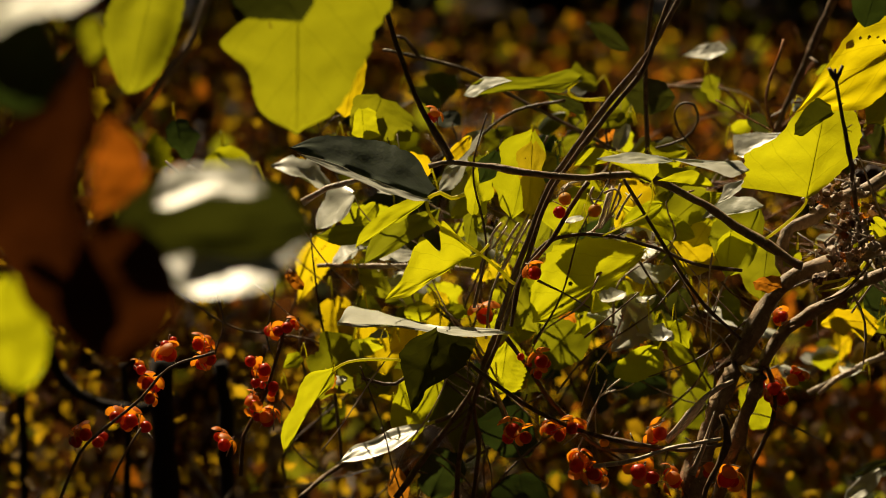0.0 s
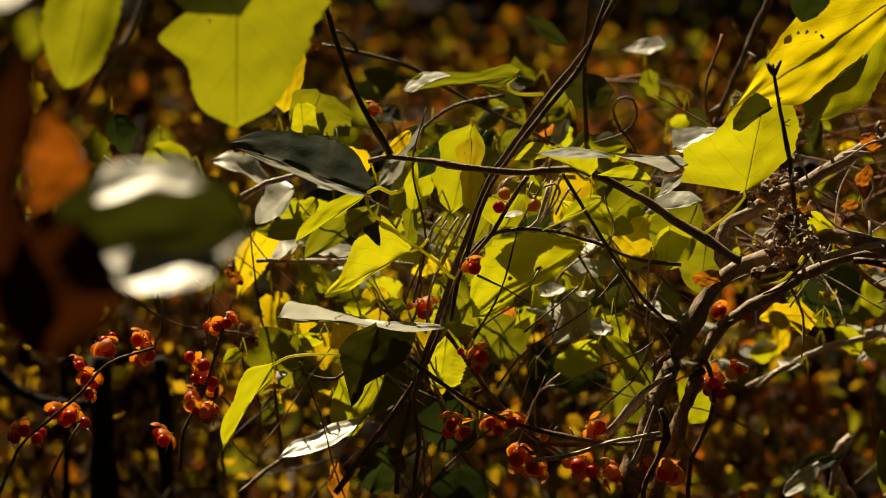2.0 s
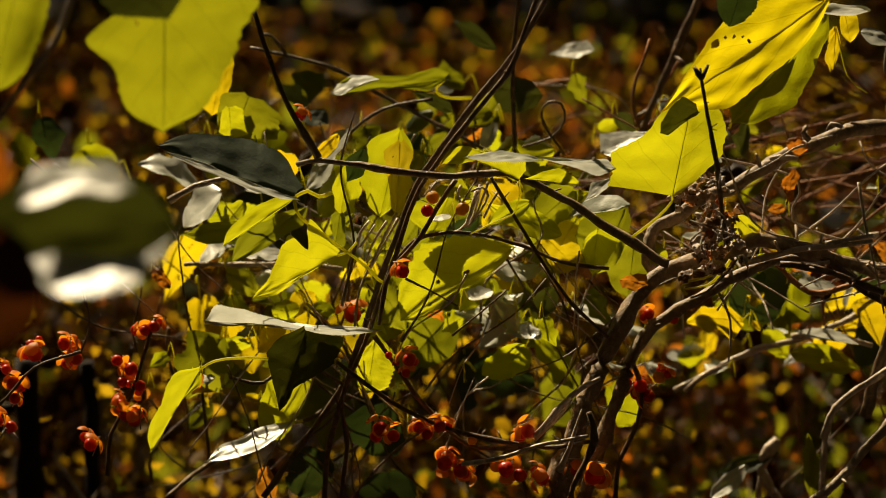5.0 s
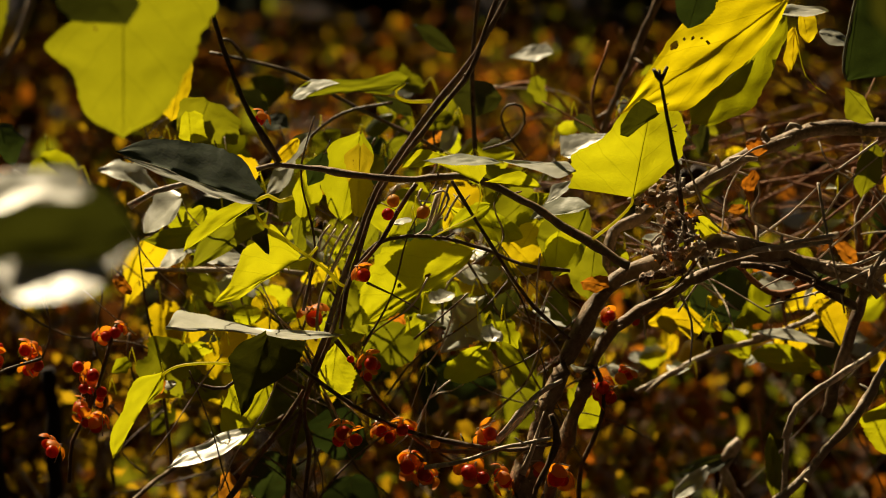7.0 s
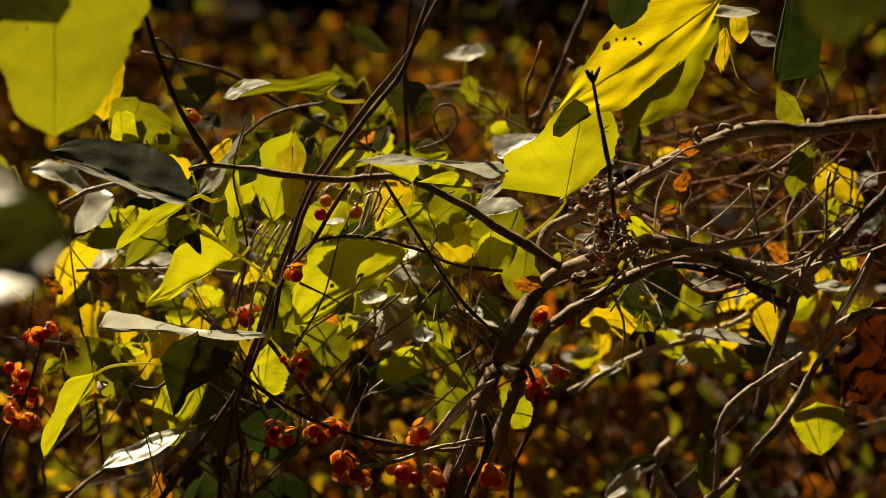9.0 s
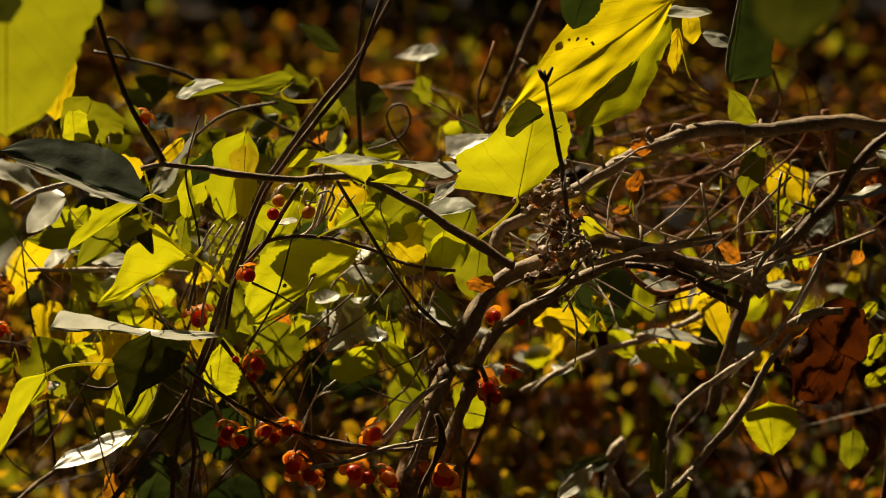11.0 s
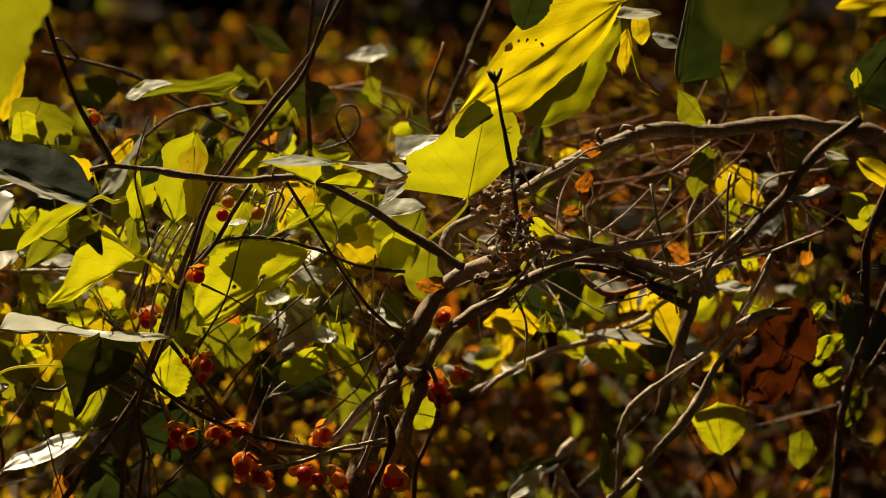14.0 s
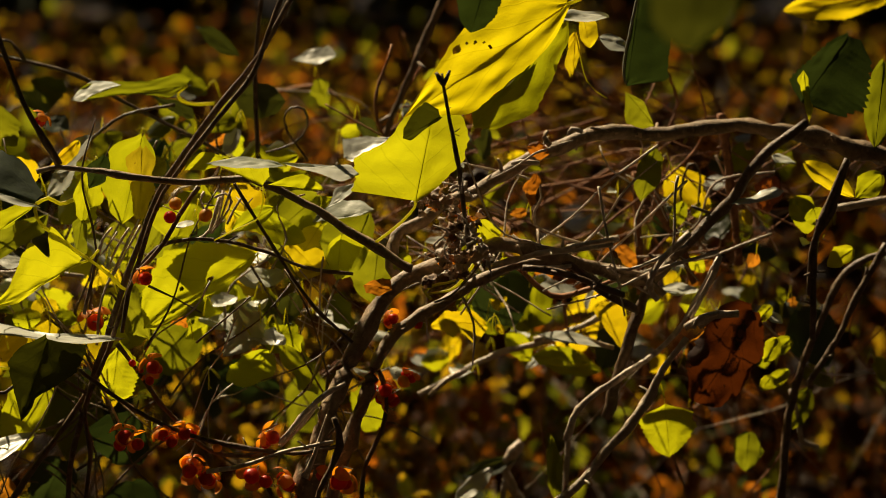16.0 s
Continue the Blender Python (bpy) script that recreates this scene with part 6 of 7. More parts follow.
leaf((0.1120, 1.0400, 0.5193), (0.0859, 1.0400, 0.5098), (-0.183, -0.845, 0.502), 0, 0, "dusky", "dull grey-green leaf low among the branches", left=(0.00, 0.05, 0.10, 0.15, 0.17, 0.16, 0.15, 0.14, 0.00), right=(0.00, 0.03, 0.06, 0.08, 0.10, 0.11, 0.10, 0.06, 0.00), teeth=0.006)
twig([(0.0100, 0.9150, 0.7163), (0.0042, 0.9150, 0.7008), (-0.0007, 0.9150, 0.6876), (-0.0113, 0.9150, 0.6743), (-0.0207, 0.9150, 0.6617), (-0.0305, 0.9150, 0.6486), (-0.0359, 0.9150, 0.6387), (-0.0398, 0.9150, 0.6282), (-0.0425, 0.9150, 0.6190), (-0.0496, 0.9150, 0.5989), (-0.0551, 0.9150, 0.5822), (-0.0622, 0.9150, 0.5657), (-0.0604, 0.9150, 0.5468), (-0.0626, 0.9150, 0.5278)], 0.00090, 0.00080, "bark", label="second thin stem twined round a leaning one", knots=6, spurs=3)
twig([(-0.0090, 0.9280, 0.6441), (-0.0111, 0.9280, 0.6378), (-0.0132, 0.9280, 0.6321), (-0.0161, 0.9280, 0.6273)], 0.00050, 0.00035, "bark_pale", name="tendril", label="thin pale curled dry tendril", category="tendril", knots=1, group="tendrils")
twig([(-0.0188, 0.9280, 0.6428), (-0.0202, 0.9280, 0.6395), (-0.0186, 0.9280, 0.6361), (-0.0169, 0.9280, 0.6391)], 0.00050, 0.00035, "bark_pale", name="tendril", label="thin pale curled dry tendril", category="tendril", knots=1, group="tendrils")
twig([(-0.0152, 0.9280, 0.6405), (-0.0111, 0.9280, 0.6420), (-0.0090, 0.9280, 0.6390), (-0.0115, 0.9280, 0.6338), (-0.0144, 0.9280, 0.6294)], 0.00050, 0.00035, "bark_pale", name="tendril", label="thin pale curled dry tendril", category="tendril", knots=1, group="tendrils")
twig([(-0.0053, 0.9280, 0.6405), (-0.0082, 0.9280, 0.6357), (-0.0105, 0.9280, 0.6307)], 0.00050, 0.00035, "bark_pale", name="tendril", label="thin pale curled dry tendril", category="tendril", knots=1, group="tendrils")
twig([(-0.0527, 0.9280, 0.6295), (-0.0561, 0.9280, 0.6248), (-0.0569, 0.9280, 0.6192), (-0.0540, 0.9280, 0.6227), (-0.0506, 0.9280, 0.6282)], 0.00050, 0.00035, "bark_pale", name="tendril", label="thin pale curled dry tendril", category="tendril", knots=1, group="tendrils")
twig([(-0.0465, 0.9280, 0.6295), (-0.0507, 0.9280, 0.6227), (-0.0541, 0.9280, 0.6143)], 0.00050, 0.00035, "bark_pale", name="tendril", label="thin pale curled dry tendril", category="tendril", knots=1, group="tendrils")
twig([(-0.0423, 0.9280, 0.6305), (-0.0465, 0.9280, 0.6227), (-0.0499, 0.9280, 0.6160), (-0.0533, 0.9280, 0.6097)], 0.00050, 0.00035, "bark_pale", name="tendril", label="thin pale curled dry tendril", category="tendril", knots=1, group="tendrils")
twig([(-0.0281, 0.9280, 0.6437), (-0.0302, 0.9280, 0.6405), (-0.0277, 0.9280, 0.6391)], 0.00050, 0.00035, "bark_pale", name="tendril", label="thin pale curled dry tendril", category="tendril", knots=1, group="tendrils")
twig([(-0.0394, 0.9250, 0.6085), (-0.0303, 0.9250, 0.6042), (-0.0199, 0.9250, 0.5983)], 0.00040, 0.00030, "bark", knots=2)
twig([(-0.0220, 0.9250, 0.5873), (-0.0116, 0.9250, 0.5958), (-0.0022, 0.9250, 0.6042)], 0.00040, 0.00030, "bark", knots=2)
twig([(0.0280, 0.9250, 0.6084), (0.0321, 0.9250, 0.6042), (0.0384, 0.9250, 0.5999), (0.0416, 0.9250, 0.5957)], 0.00040, 0.00030, "bark", knots=2)
twig([(0.0655, 0.9250, 0.6020), (0.0717, 0.9250, 0.6045), (0.0779, 0.9250, 0.6104), (0.0824, 0.9250, 0.6163)], 0.00040, 0.00030, "bark", knots=2)
twig([(0.0641, 0.9200, 0.6039), (0.0620, 0.9200, 0.6066), (0.0651, 0.9200, 0.6091), (0.0702, 0.9200, 0.6101), (0.0764, 0.9200, 0.6128)], 0.00060, 0.00040, "stalk", name="tendril", label="green curling tendril on the branch", category="tendril", group="tendrils")
twig([(0.0791, 0.9150, 0.6177), (0.0750, 0.9150, 0.6119), (0.0709, 0.9150, 0.6082), (0.0627, 0.9150, 0.6067)], 0.00050, 0.00040, "stalk", name="tendril", label="green curling tendril on the branch", category="tendril", group="tendrils")
twig([(0.1094, 0.9380, 0.6595), (0.1072, 0.9380, 0.6625), (0.1087, 0.9380, 0.6648)], 0.00100, 0.00070, "bark_old", label="short knotted stub on a branch", knots=2)
twig([(0.1048, 0.9360, 0.6528), (0.0980, 0.9360, 0.6532), (0.0945, 0.9360, 0.6526)], 0.00090, 0.00060, "bark_pale", label="short broken stub on a branch", knots=2)
twig([(0.1213, 0.9380, 0.6641), (0.1171, 0.9380, 0.6654), (0.1157, 0.9380, 0.6629)], 0.00070, 0.00050, "bark_pale", label="short broken stub on a branch", knots=2)
# lit ridges of the thick branch, laid on as pale thin stems
twig([(0.0847, 0.9280, 0.6469), (0.0906, 0.9280, 0.6496), (0.0968, 0.9280, 0.6530), (0.1026, 0.9280, 0.6571), (0.1068, 0.9280, 0.6584)], 0.00020, 0.00050, "bark_pale", label="lit ridge of a branch, as a pale thin stem", knots=2)
twig([(0.1116, 0.9300, 0.6601), (0.1168, 0.9300, 0.6615)], 0.00050, 0.00030, "bark_pale", label="lit ridge of a branch, as a pale thin stem", knots=1)
twig([(0.1023, 0.9250, 0.6153), (0.1095, 0.9250, 0.6151), (0.1162, 0.9250, 0.6157)], 0.00080, 0.00050, "bark_pale", knots=2)
twig([(0.1138, 0.9300, 0.6211), (0.1226, 0.9300, 0.6232), (0.1327, 0.9300, 0.6251)], 0.00090, 0.00060, "bark_pale", knots=2)
twig([(0.1616, 0.9200, 0.5928), (0.1640, 0.9200, 0.5970), (0.1716, 0.9200, 0.5985)], 0.00100, 0.00060, "bark_pale", knots=2)
leaf((0.1586, 0.9700, 0.5986), (0.1723, 0.9700, 0.5999), (-0.080, -0.509, 0.857), 0, 0, "pale", "pale level leaf between the branches", left=(0.00, 0.13, 0.06, 0.00, 0.02, 0.04, 0.06, 0.08, 0.00), right=(0.00, 0.11, 0.25, 0.24, 0.23, 0.23, 0.22, 0.21, 0.00), teeth=0.006)
leaf((0.1092, 1.0200, 0.6001), (0.1012, 1.0200, 0.5850), (-0.142, -0.987, 0.075), 0, 0, "olive", "olive leaf beside a pale one", left=(0.02, 0.18, 0.30, 0.31, 0.31, 0.32, 0.32, 0.33, 0.00), right=(0.03, 0.21, 0.36, 0.44, 0.44, 0.43, 0.43, 0.28, 0.00), teeth=0.006)

# the withered flower head on the dead shoot: many small curled husks
husk_rng = random.Random(77)
for husk_at, husk_spread, husk_count in (((0.0656, 0.908, 0.6410), 0.0042, 22), ((0.0743, 0.908, 0.6328), 0.0036, 26), ((0.0757, 0.908, 0.6246), 0.0042, 30), ((0.0692, 0.908, 0.6201), 0.0030, 12)):
    for i in range(husk_count):
        husk_b = Vector(husk_at) + Vector([husk_rng.gauss(0, husk_spread) for _ in range(3)])
        husk_d = Vector((husk_rng.gauss(0, 1), husk_rng.gauss(0, 0.6), husk_rng.gauss(0.1, 0.8))).normalized() * husk_rng.uniform(0.0028, 0.0070)
        husk_w = husk_d.length * husk_rng.uniform(0.22, 0.5)
        leaf(husk_b, husk_b + husk_d, (husk_rng.gauss(0, 0.6), -0.7, husk_rng.uniform(-0.2, 1.4)), husk_w, husk_w * husk_rng.uniform(0.5, 1.0),
             husk_rng.choice(("husk", "husk", "crust", "crust", "rust")), "crumpled dry husk withered on the dead shoot", crumple=0.25, curl=0.9, bend=0.2, lobes=0.25,
             name="dry_leaf", group="dry leaves")

twig([(0.0652, 0.8530, 0.6286), (0.0641, 0.8530, 0.6306), (0.0640, 0.8530, 0.6338)], 0.00042, 0.00023, "bark_pale", knots=2)
twig([(0.0609, 0.8530, 0.6317), (0.0604, 0.8530, 0.6336), (0.0640, 0.8530, 0.6367)], 0.00042, 0.00023, "bark_pale", knots=2)
twig([(0.0719, 0.8530, 0.6393), (0.0714, 0.8530, 0.6413), (0.0683, 0.8530, 0.6440)], 0.00042, 0.00023, "bark_pale", knots=2)
twig([(0.0694, 0.8530, 0.6510), (0.0698, 0.8530, 0.6530), (0.0700, 0.8530, 0.6561)], 0.00042, 0.00023, "bark_pale", knots=2)
twig([(0.0714, 0.8530, 0.6312), (0.0718, 0.8530, 0.6332), (0.0675, 0.8530, 0.6369)], 0.00042, 0.00023, "bark_pale", knots=2)
twig([(0.0715, 0.8530, 0.6333), (0.0745, 0.8530, 0.6352), (0.0691, 0.8530, 0.6368)], 0.00042, 0.00023, "bark_pale", knots=2)
twig([(0.0661, 0.8530, 0.6515), (0.0686, 0.8530, 0.6534), (0.0628, 0.8530, 0.6546)], 0.00042, 0.00023, "bark_pale", knots=2)
twig([(0.0647, 0.8530, 0.6365), (0.0644, 0.8530, 0.6384), (0.0600, 0.8530, 0.6402)], 0.00042, 0.00023, "bark_pale", knots=2)
twig([(0.0718, 0.8530, 0.6357), (0.0709, 0.8530, 0.6376), (0.0710, 0.8530, 0.6403)], 0.00042, 0.00023, "bark_pale", knots=2)
twig([(-0.0207, 0.9050, 0.6473), (-0.0272, 0.9050, 0.6372), (-0.0328, 0.9050, 0.6270), (-0.0440, 0.9050, 0.6128), (-0.0482, 0.9050, 0.5943)], 0.00090, 0.00070, "bark")
twig([(0.0023, 1.0000, 0.7121), (-0.0002, 1.0000, 0.6812), (0.0007, 1.0000, 0.6460)], 0.00078, 0.00089, "bark")
twig([(-0.1057, 1.0200, 0.6872), (-0.0924, 1.0200, 0.6844), (-0.0702, 1.0200, 0.6784), (-0.0524, 1.0200, 0.6683), (-0.0278, 1.0200, 0.6552), (-0.0120, 1.0200, 0.6469), (0.0016, 1.0200, 0.6412)], 0.00068, 0.00079, "bark", spurs=4)
twig([(-0.0913, 1.0200, 0.6844), (-0.0967, 1.0200, 0.6917), (-0.1012, 1.0200, 0.6924)], 0.00068, 0.00045, "bark")
twig([(-0.0780, 1.0000, 0.6454), (-0.0669, 1.0000, 0.6532), (-0.0514, 1.0000, 0.6644), (-0.0316, 1.0000, 0.6689)], 0.00056, 0.00056, "bark", spurs=3)
twig([(0.0038, 1.0000, 0.6500), (0.0149, 1.0000, 0.6534), (0.0204, 1.0000, 0.6601), (0.0189, 1.0000, 0.6668), (0.0138, 1.0000, 0.6674), (0.0111, 1.0000, 0.6630), (0.0138, 1.0000, 0.6556), (0.0205, 1.0000, 0.6467)], 0.00044, 0.00044, "bark", name="tendril", label="curled brown vine tendril", category="tendril")
twig([(0.0631, 0.8600, 0.6911), (0.0659, 0.8600, 0.6747), (0.0690, 0.8600, 0.6583), (0.0711, 0.8600, 0.6428), (0.0731, 0.8600, 0.6311)], 0.00050, 0.00086, "bark", name="branch", label="dead upright stub of a vine shoot", knots=5, spurs=6)
twig([(0.0637, 0.8600, 0.6872), (0.0610, 0.8600, 0.6914)], 0.00067, 0.00057, "bark")
twig([(0.0637, 0.8600, 0.6872), (0.0658, 0.8600, 0.6922)], 0.00057, 0.00048, "bark")
twig([(-0.0077, 0.9100, 0.6478), (0.0014, 0.9100, 0.6325), (0.0116, 0.9100, 0.6160), (0.0218, 0.9100, 0.6019), (0.0351, 0.9100, 0.5900)], 0.00061, 0.00061, "bark", spurs=3)
twig([(-0.0468, 0.9200, 0.6105), (-0.0385, 0.9200, 0.6208), (-0.0314, 0.9200, 0.6250), (-0.0150, 0.9200, 0.6262), (0.0035, 0.9200, 0.6218), (0.0179, 0.9200, 0.6156), (0.0354, 0.9200, 0.6134)], 0.00082, 0.00061, "bark", spurs=2)
twig([(-0.0630, 0.9000, 0.5819), (-0.0431, 0.9000, 0.5668), (-0.0250, 0.9000, 0.5584), (-0.0068, 0.9000, 0.5534), (0.0135, 0.9000, 0.5511), (0.0298, 0.9000, 0.5535)], 0.00080, 0.00080, "bark", spurs=6)
twig([(0.0084, 0.9000, 0.5547), (0.0216, 0.9000, 0.5698), (0.0318, 0.9000, 0.5763)], 0.00100, 0.00080, "bark_pale")
twig([(-0.0178, 0.8900, 0.5468), (-0.0047, 0.8900, 0.5487), (0.0093, 0.8900, 0.5538), (0.0274, 0.8900, 0.5574)], 0.00079, 0.00059, "bark_pale", spurs=2)
twig([(0.0791, 1.0600, 0.7126), (0.0687, 1.0600, 0.6867), (0.0601, 1.0600, 0.6678), (0.0531, 1.0600, 0.6484)], 0.00165, 0.00118, "bark", spurs=3)
twig([(0.2176, 0.9200, 0.6552), (0.2119, 0.9200, 0.6353), (0.2058, 0.9200, 0.6247), (0.2047, 0.9200, 0.6057)], 0.00102, 0.00102, "bark", spurs=2)
twig([(0.2510, 0.9800, 0.6143), (0.2332, 0.9800, 0.6053), (0.2204, 0.9800, 0.5782), (0.2121, 0.9800, 0.5508), (0.2086, 0.9800, 0.5095)], 0.00131, 0.00174, "bark", spurs=2)
twig([(0.1102, 1.0400, 0.5248), (0.1039, 1.0400, 0.5164), (0.1069, 1.0400, 0.5055), (0.1142, 1.0400, 0.4957)], 0.00162, 0.00162, "bark_pale")
twig([(0.1254, 1.0000, 0.5380), (0.1247, 1.0000, 0.5100)], 0.00111, 0.00111, "bark_pale")
twig([(0.2162, 1.0000, 0.5538), (0.2193, 1.0000, 0.5433), (0.2214, 1.0000, 0.5327), (0.2285, 1.0000, 0.5303)], 0.00089, 0.00089, "bark_pale")
twig([(0.0450, 0.9300, 0.5769), (0.0486, 0.9300, 0.5662), (0.0466, 0.9300, 0.5533), (0.0403, 0.9300, 0.5383), (0.0393, 0.9300, 0.5231)], 0.00083, 0.00083, "bark", spurs=2)
twig([(0.0274, 0.8900, 0.5660), (0.0295, 0.8900, 0.5557), (0.0224, 0.8900, 0.5392), (0.0214, 0.8900, 0.5330)], 0.00099, 0.00099, "bark", spurs=2)
twig([(-0.1310, 0.9600, 0.6322), (-0.1211, 0.9600, 0.6377), (-0.1070, 0.9600, 0.6421)], 0.00128, 0.00085, "bark_pale")
twig([(-0.1297, 0.9900, 0.6037), (-0.1117, 0.9900, 0.6034), (-0.0848, 0.9900, 0.6041), (-0.0669, 0.9900, 0.6020)], 0.00088, 0.00088, "bark_pale")
twig([(-0.1042, 0.9200, 0.5719), (-0.0916, 0.9200, 0.5699), (-0.0789, 0.9200, 0.5786), (-0.0602, 0.9200, 0.5682)], 0.00061, 0.00061, "bark", spurs=3)
twig([(-0.1292, 0.9300, 0.5237), (-0.1143, 0.9680, 0.5313), (-0.0965, 0.9680, 0.5426), (-0.0765, 0.9680, 0.5474), (-0.0633, 0.9680, 0.5610)], 0.00083, 0.00083, "bark", spurs=3)
twig([(-0.0928, 0.9300, 0.5243), (-0.0799, 0.9300, 0.5423), (-0.0650, 0.9300, 0.5640), (-0.0545, 0.9300, 0.5834)], 0.00103, 0.00103, "bark", spurs=3)
twig([(-0.0502, 0.9100, 0.5895), (-0.0420, 0.9100, 0.5787), (-0.0317, 0.9100, 0.5642), (-0.0162, 0.9100, 0.5497), (0.0023, 0.9100, 0.5479)], 0.00081, 0.00081, "bark", spurs=3)
twig([(-0.0777, 0.9100, 0.6683), (-0.0747, 0.9100, 0.6632), (-0.0700, 0.9100, 0.6536)], 0.00071, 0.00081, "bark")
twig([(0.0872, 0.9300, 0.6144), (0.0987, 0.9300, 0.6182), (0.1092, 0.9300, 0.6203), (0.1218, 0.9300, 0.6212), (0.1324, 0.9300, 0.6229)], 0.00124, 0.00083, "bark_pale", knots=4, spurs=3)
twig([(0.1617, 0.9300, 0.5952), (0.1688, 0.9300, 0.6081), (0.1728, 0.9300, 0.6187)], 0.00103, 0.00083, "bark_pale", knots=3)
twig([(0.1641, 0.9250, 0.5929), (0.1704, 0.9250, 0.5969), (0.1799, 0.9250, 0.5978)], 0.00144, 0.00123, "bark_pale", knots=3)
twig([(0.1498, 0.9300, 0.6017), (0.1465, 0.9300, 0.6081), (0.1505, 0.9300, 0.6166), (0.1609, 0.9300, 0.6272)], 0.00124, 0.00103, "bark_pale", knots=3)
twig([(0.1112, 1.0000, 0.5744), (0.1249, 1.0000, 0.5762), (0.1432, 1.0000, 0.5716)], 0.00111, 0.00111, "bark_pale")
twig([(0.0977, 0.9200, 0.6158), (0.1123, 0.9200, 0.6142), (0.1250, 0.9200, 0.6096), (0.1356, 0.9200, 0.6054)], 0.00123, 0.00102, "bark", knots=4, spurs=4)
twig([(0.1045, 0.9350, 0.6209), (0.1184, 0.9350, 0.6137), (0.1314, 0.9350, 0.6030), (0.1422, 0.9350, 0.5976)], 0.00145, 0.00145, "bark", knots=4, spurs=4)
twig([(0.0987, 0.9500, 0.6115), (0.1118, 0.9500, 0.6006), (0.1248, 0.9500, 0.6028), (0.1420, 0.9500, 0.6093)], 0.00106, 0.00084, "bark_red", knots=3, spurs=3)
leaf((0.1388, 0.9600, 0.6184), (0.1456, 0.9600, 0.6101), (-0.020, -1.000, -0.016), 0.0034, 0.0030, "rust", "dry orange-brown crumpled leaf", crumple=0.1, name="dry_leaf", group="dry leaves")
leaf((0.1573, 0.9700, 0.5993), (0.1706, 0.9700, 0.6002), (-0.059, -0.478, 0.876), 0.0035, 0.0035, "pale", "grey-green leaf with sun glare put in its pale colour")
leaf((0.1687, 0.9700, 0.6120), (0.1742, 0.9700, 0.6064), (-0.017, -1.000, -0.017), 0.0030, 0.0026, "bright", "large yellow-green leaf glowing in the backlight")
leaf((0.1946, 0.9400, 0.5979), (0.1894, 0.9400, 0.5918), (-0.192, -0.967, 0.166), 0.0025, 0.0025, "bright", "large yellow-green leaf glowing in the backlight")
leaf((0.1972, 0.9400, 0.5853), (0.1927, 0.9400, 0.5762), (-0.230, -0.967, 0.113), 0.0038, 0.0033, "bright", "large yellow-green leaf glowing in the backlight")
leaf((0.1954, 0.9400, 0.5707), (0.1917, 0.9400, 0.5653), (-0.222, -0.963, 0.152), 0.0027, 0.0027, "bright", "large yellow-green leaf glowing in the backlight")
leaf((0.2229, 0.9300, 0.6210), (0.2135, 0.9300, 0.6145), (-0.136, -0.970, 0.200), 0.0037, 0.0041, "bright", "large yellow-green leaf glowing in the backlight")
twig([(0.1229, 0.9900, 0.6133), (0.1342, 0.9900, 0.6152), (0.1431, 0.9900, 0.6174)], 0.00132, 0.00110, "bark_pale")
twig([(0.2242, 0.9800, 0.6293), (0.2399, 0.9800, 0.6324), (0.2556, 0.9800, 0.6343)], 0.00131, 0.00152, "bark_pale")
twig([(0.1568, 1.0000, 0.6379), (0.1614, 1.0000, 0.6259), (0.1692, 1.0000, 0.6134), (0.1751, 1.0000, 0.5974)], 0.00200, 0.00133, "bark_red")
twig([(0.1847, 1.0000, 0.6656), (0.1883, 1.0000, 0.6431), (0.1918, 1.0000, 0.6249), (0.1933, 1.0000, 0.6043)], 0.00156, 0.00156, "bark_red", spurs=2)
twig([(0.1718, 1.0000, 0.6203), (0.1692, 1.0000, 0.6339), (0.1723, 1.0000, 0.6453), (0.1769, 1.0000, 0.6430), (0.1766, 1.0000, 0.6294)], 0.00056, 0.00044, "bark", name="tendril", label="curled brown vine tendril", category="tendril")
twig([(0.1553, 1.0300, 0.6397), (0.1570, 1.0300, 0.6163), (0.1583, 1.0300, 0.5881)], 0.00137, 0.00137, "bark_red")
twig([(-0.0593, 0.9400, 0.5837), (-0.0572, 0.9400, 0.6009), (-0.0497, 0.9400, 0.6181), (-0.0434, 0.9400, 0.6309)], 0.00052, 0.00042, "bark_pale", spurs=3)
twig([(-0.0696, 0.9500, 0.5731), (-0.0621, 0.9500, 0.5950), (-0.0620, 0.9500, 0.6101), (-0.0578, 0.9500, 0.6209)], 0.00046, 0.00042, "bark", spurs=3)
twig([(-0.0129, 0.9300, 0.6407), (-0.0169, 0.9300, 0.6282), (-0.0211, 0.9300, 0.6250)], 0.00072, 0.00052, "bark_pale")
twig([(-0.0119, 0.9350, 0.6423), (-0.0139, 0.9350, 0.6317), (-0.0170, 0.9350, 0.6264)], 0.00052, 0.00042, "bark_pale")
twig([(-0.2058, 0.8600, 0.5357), (-0.1972, 0.8600, 0.5551), (-0.1900, 0.8600, 0.5627), (-0.1747, 0.8600, 0.5756), (-0.1646, 0.8600, 0.5867), (-0.1486, 0.8600, 0.5919)], 0.00057, 0.00048, "bark", spurs=2)
twig([(-0.1900, 0.8600, 0.5360), (-0.1822, 0.8600, 0.5533), (-0.1750, 0.8600, 0.5649)], 0.00042, 0.00038, "bark")
twig([(-0.1419, 0.8700, 0.5461), (-0.1403, 0.8700, 0.5608), (-0.1325, 0.8700, 0.5751), (-0.1287, 0.8700, 0.5873), (-0.1242, 0.8700, 0.6024)], 0.00068, 0.00058, "bark", spurs=3)
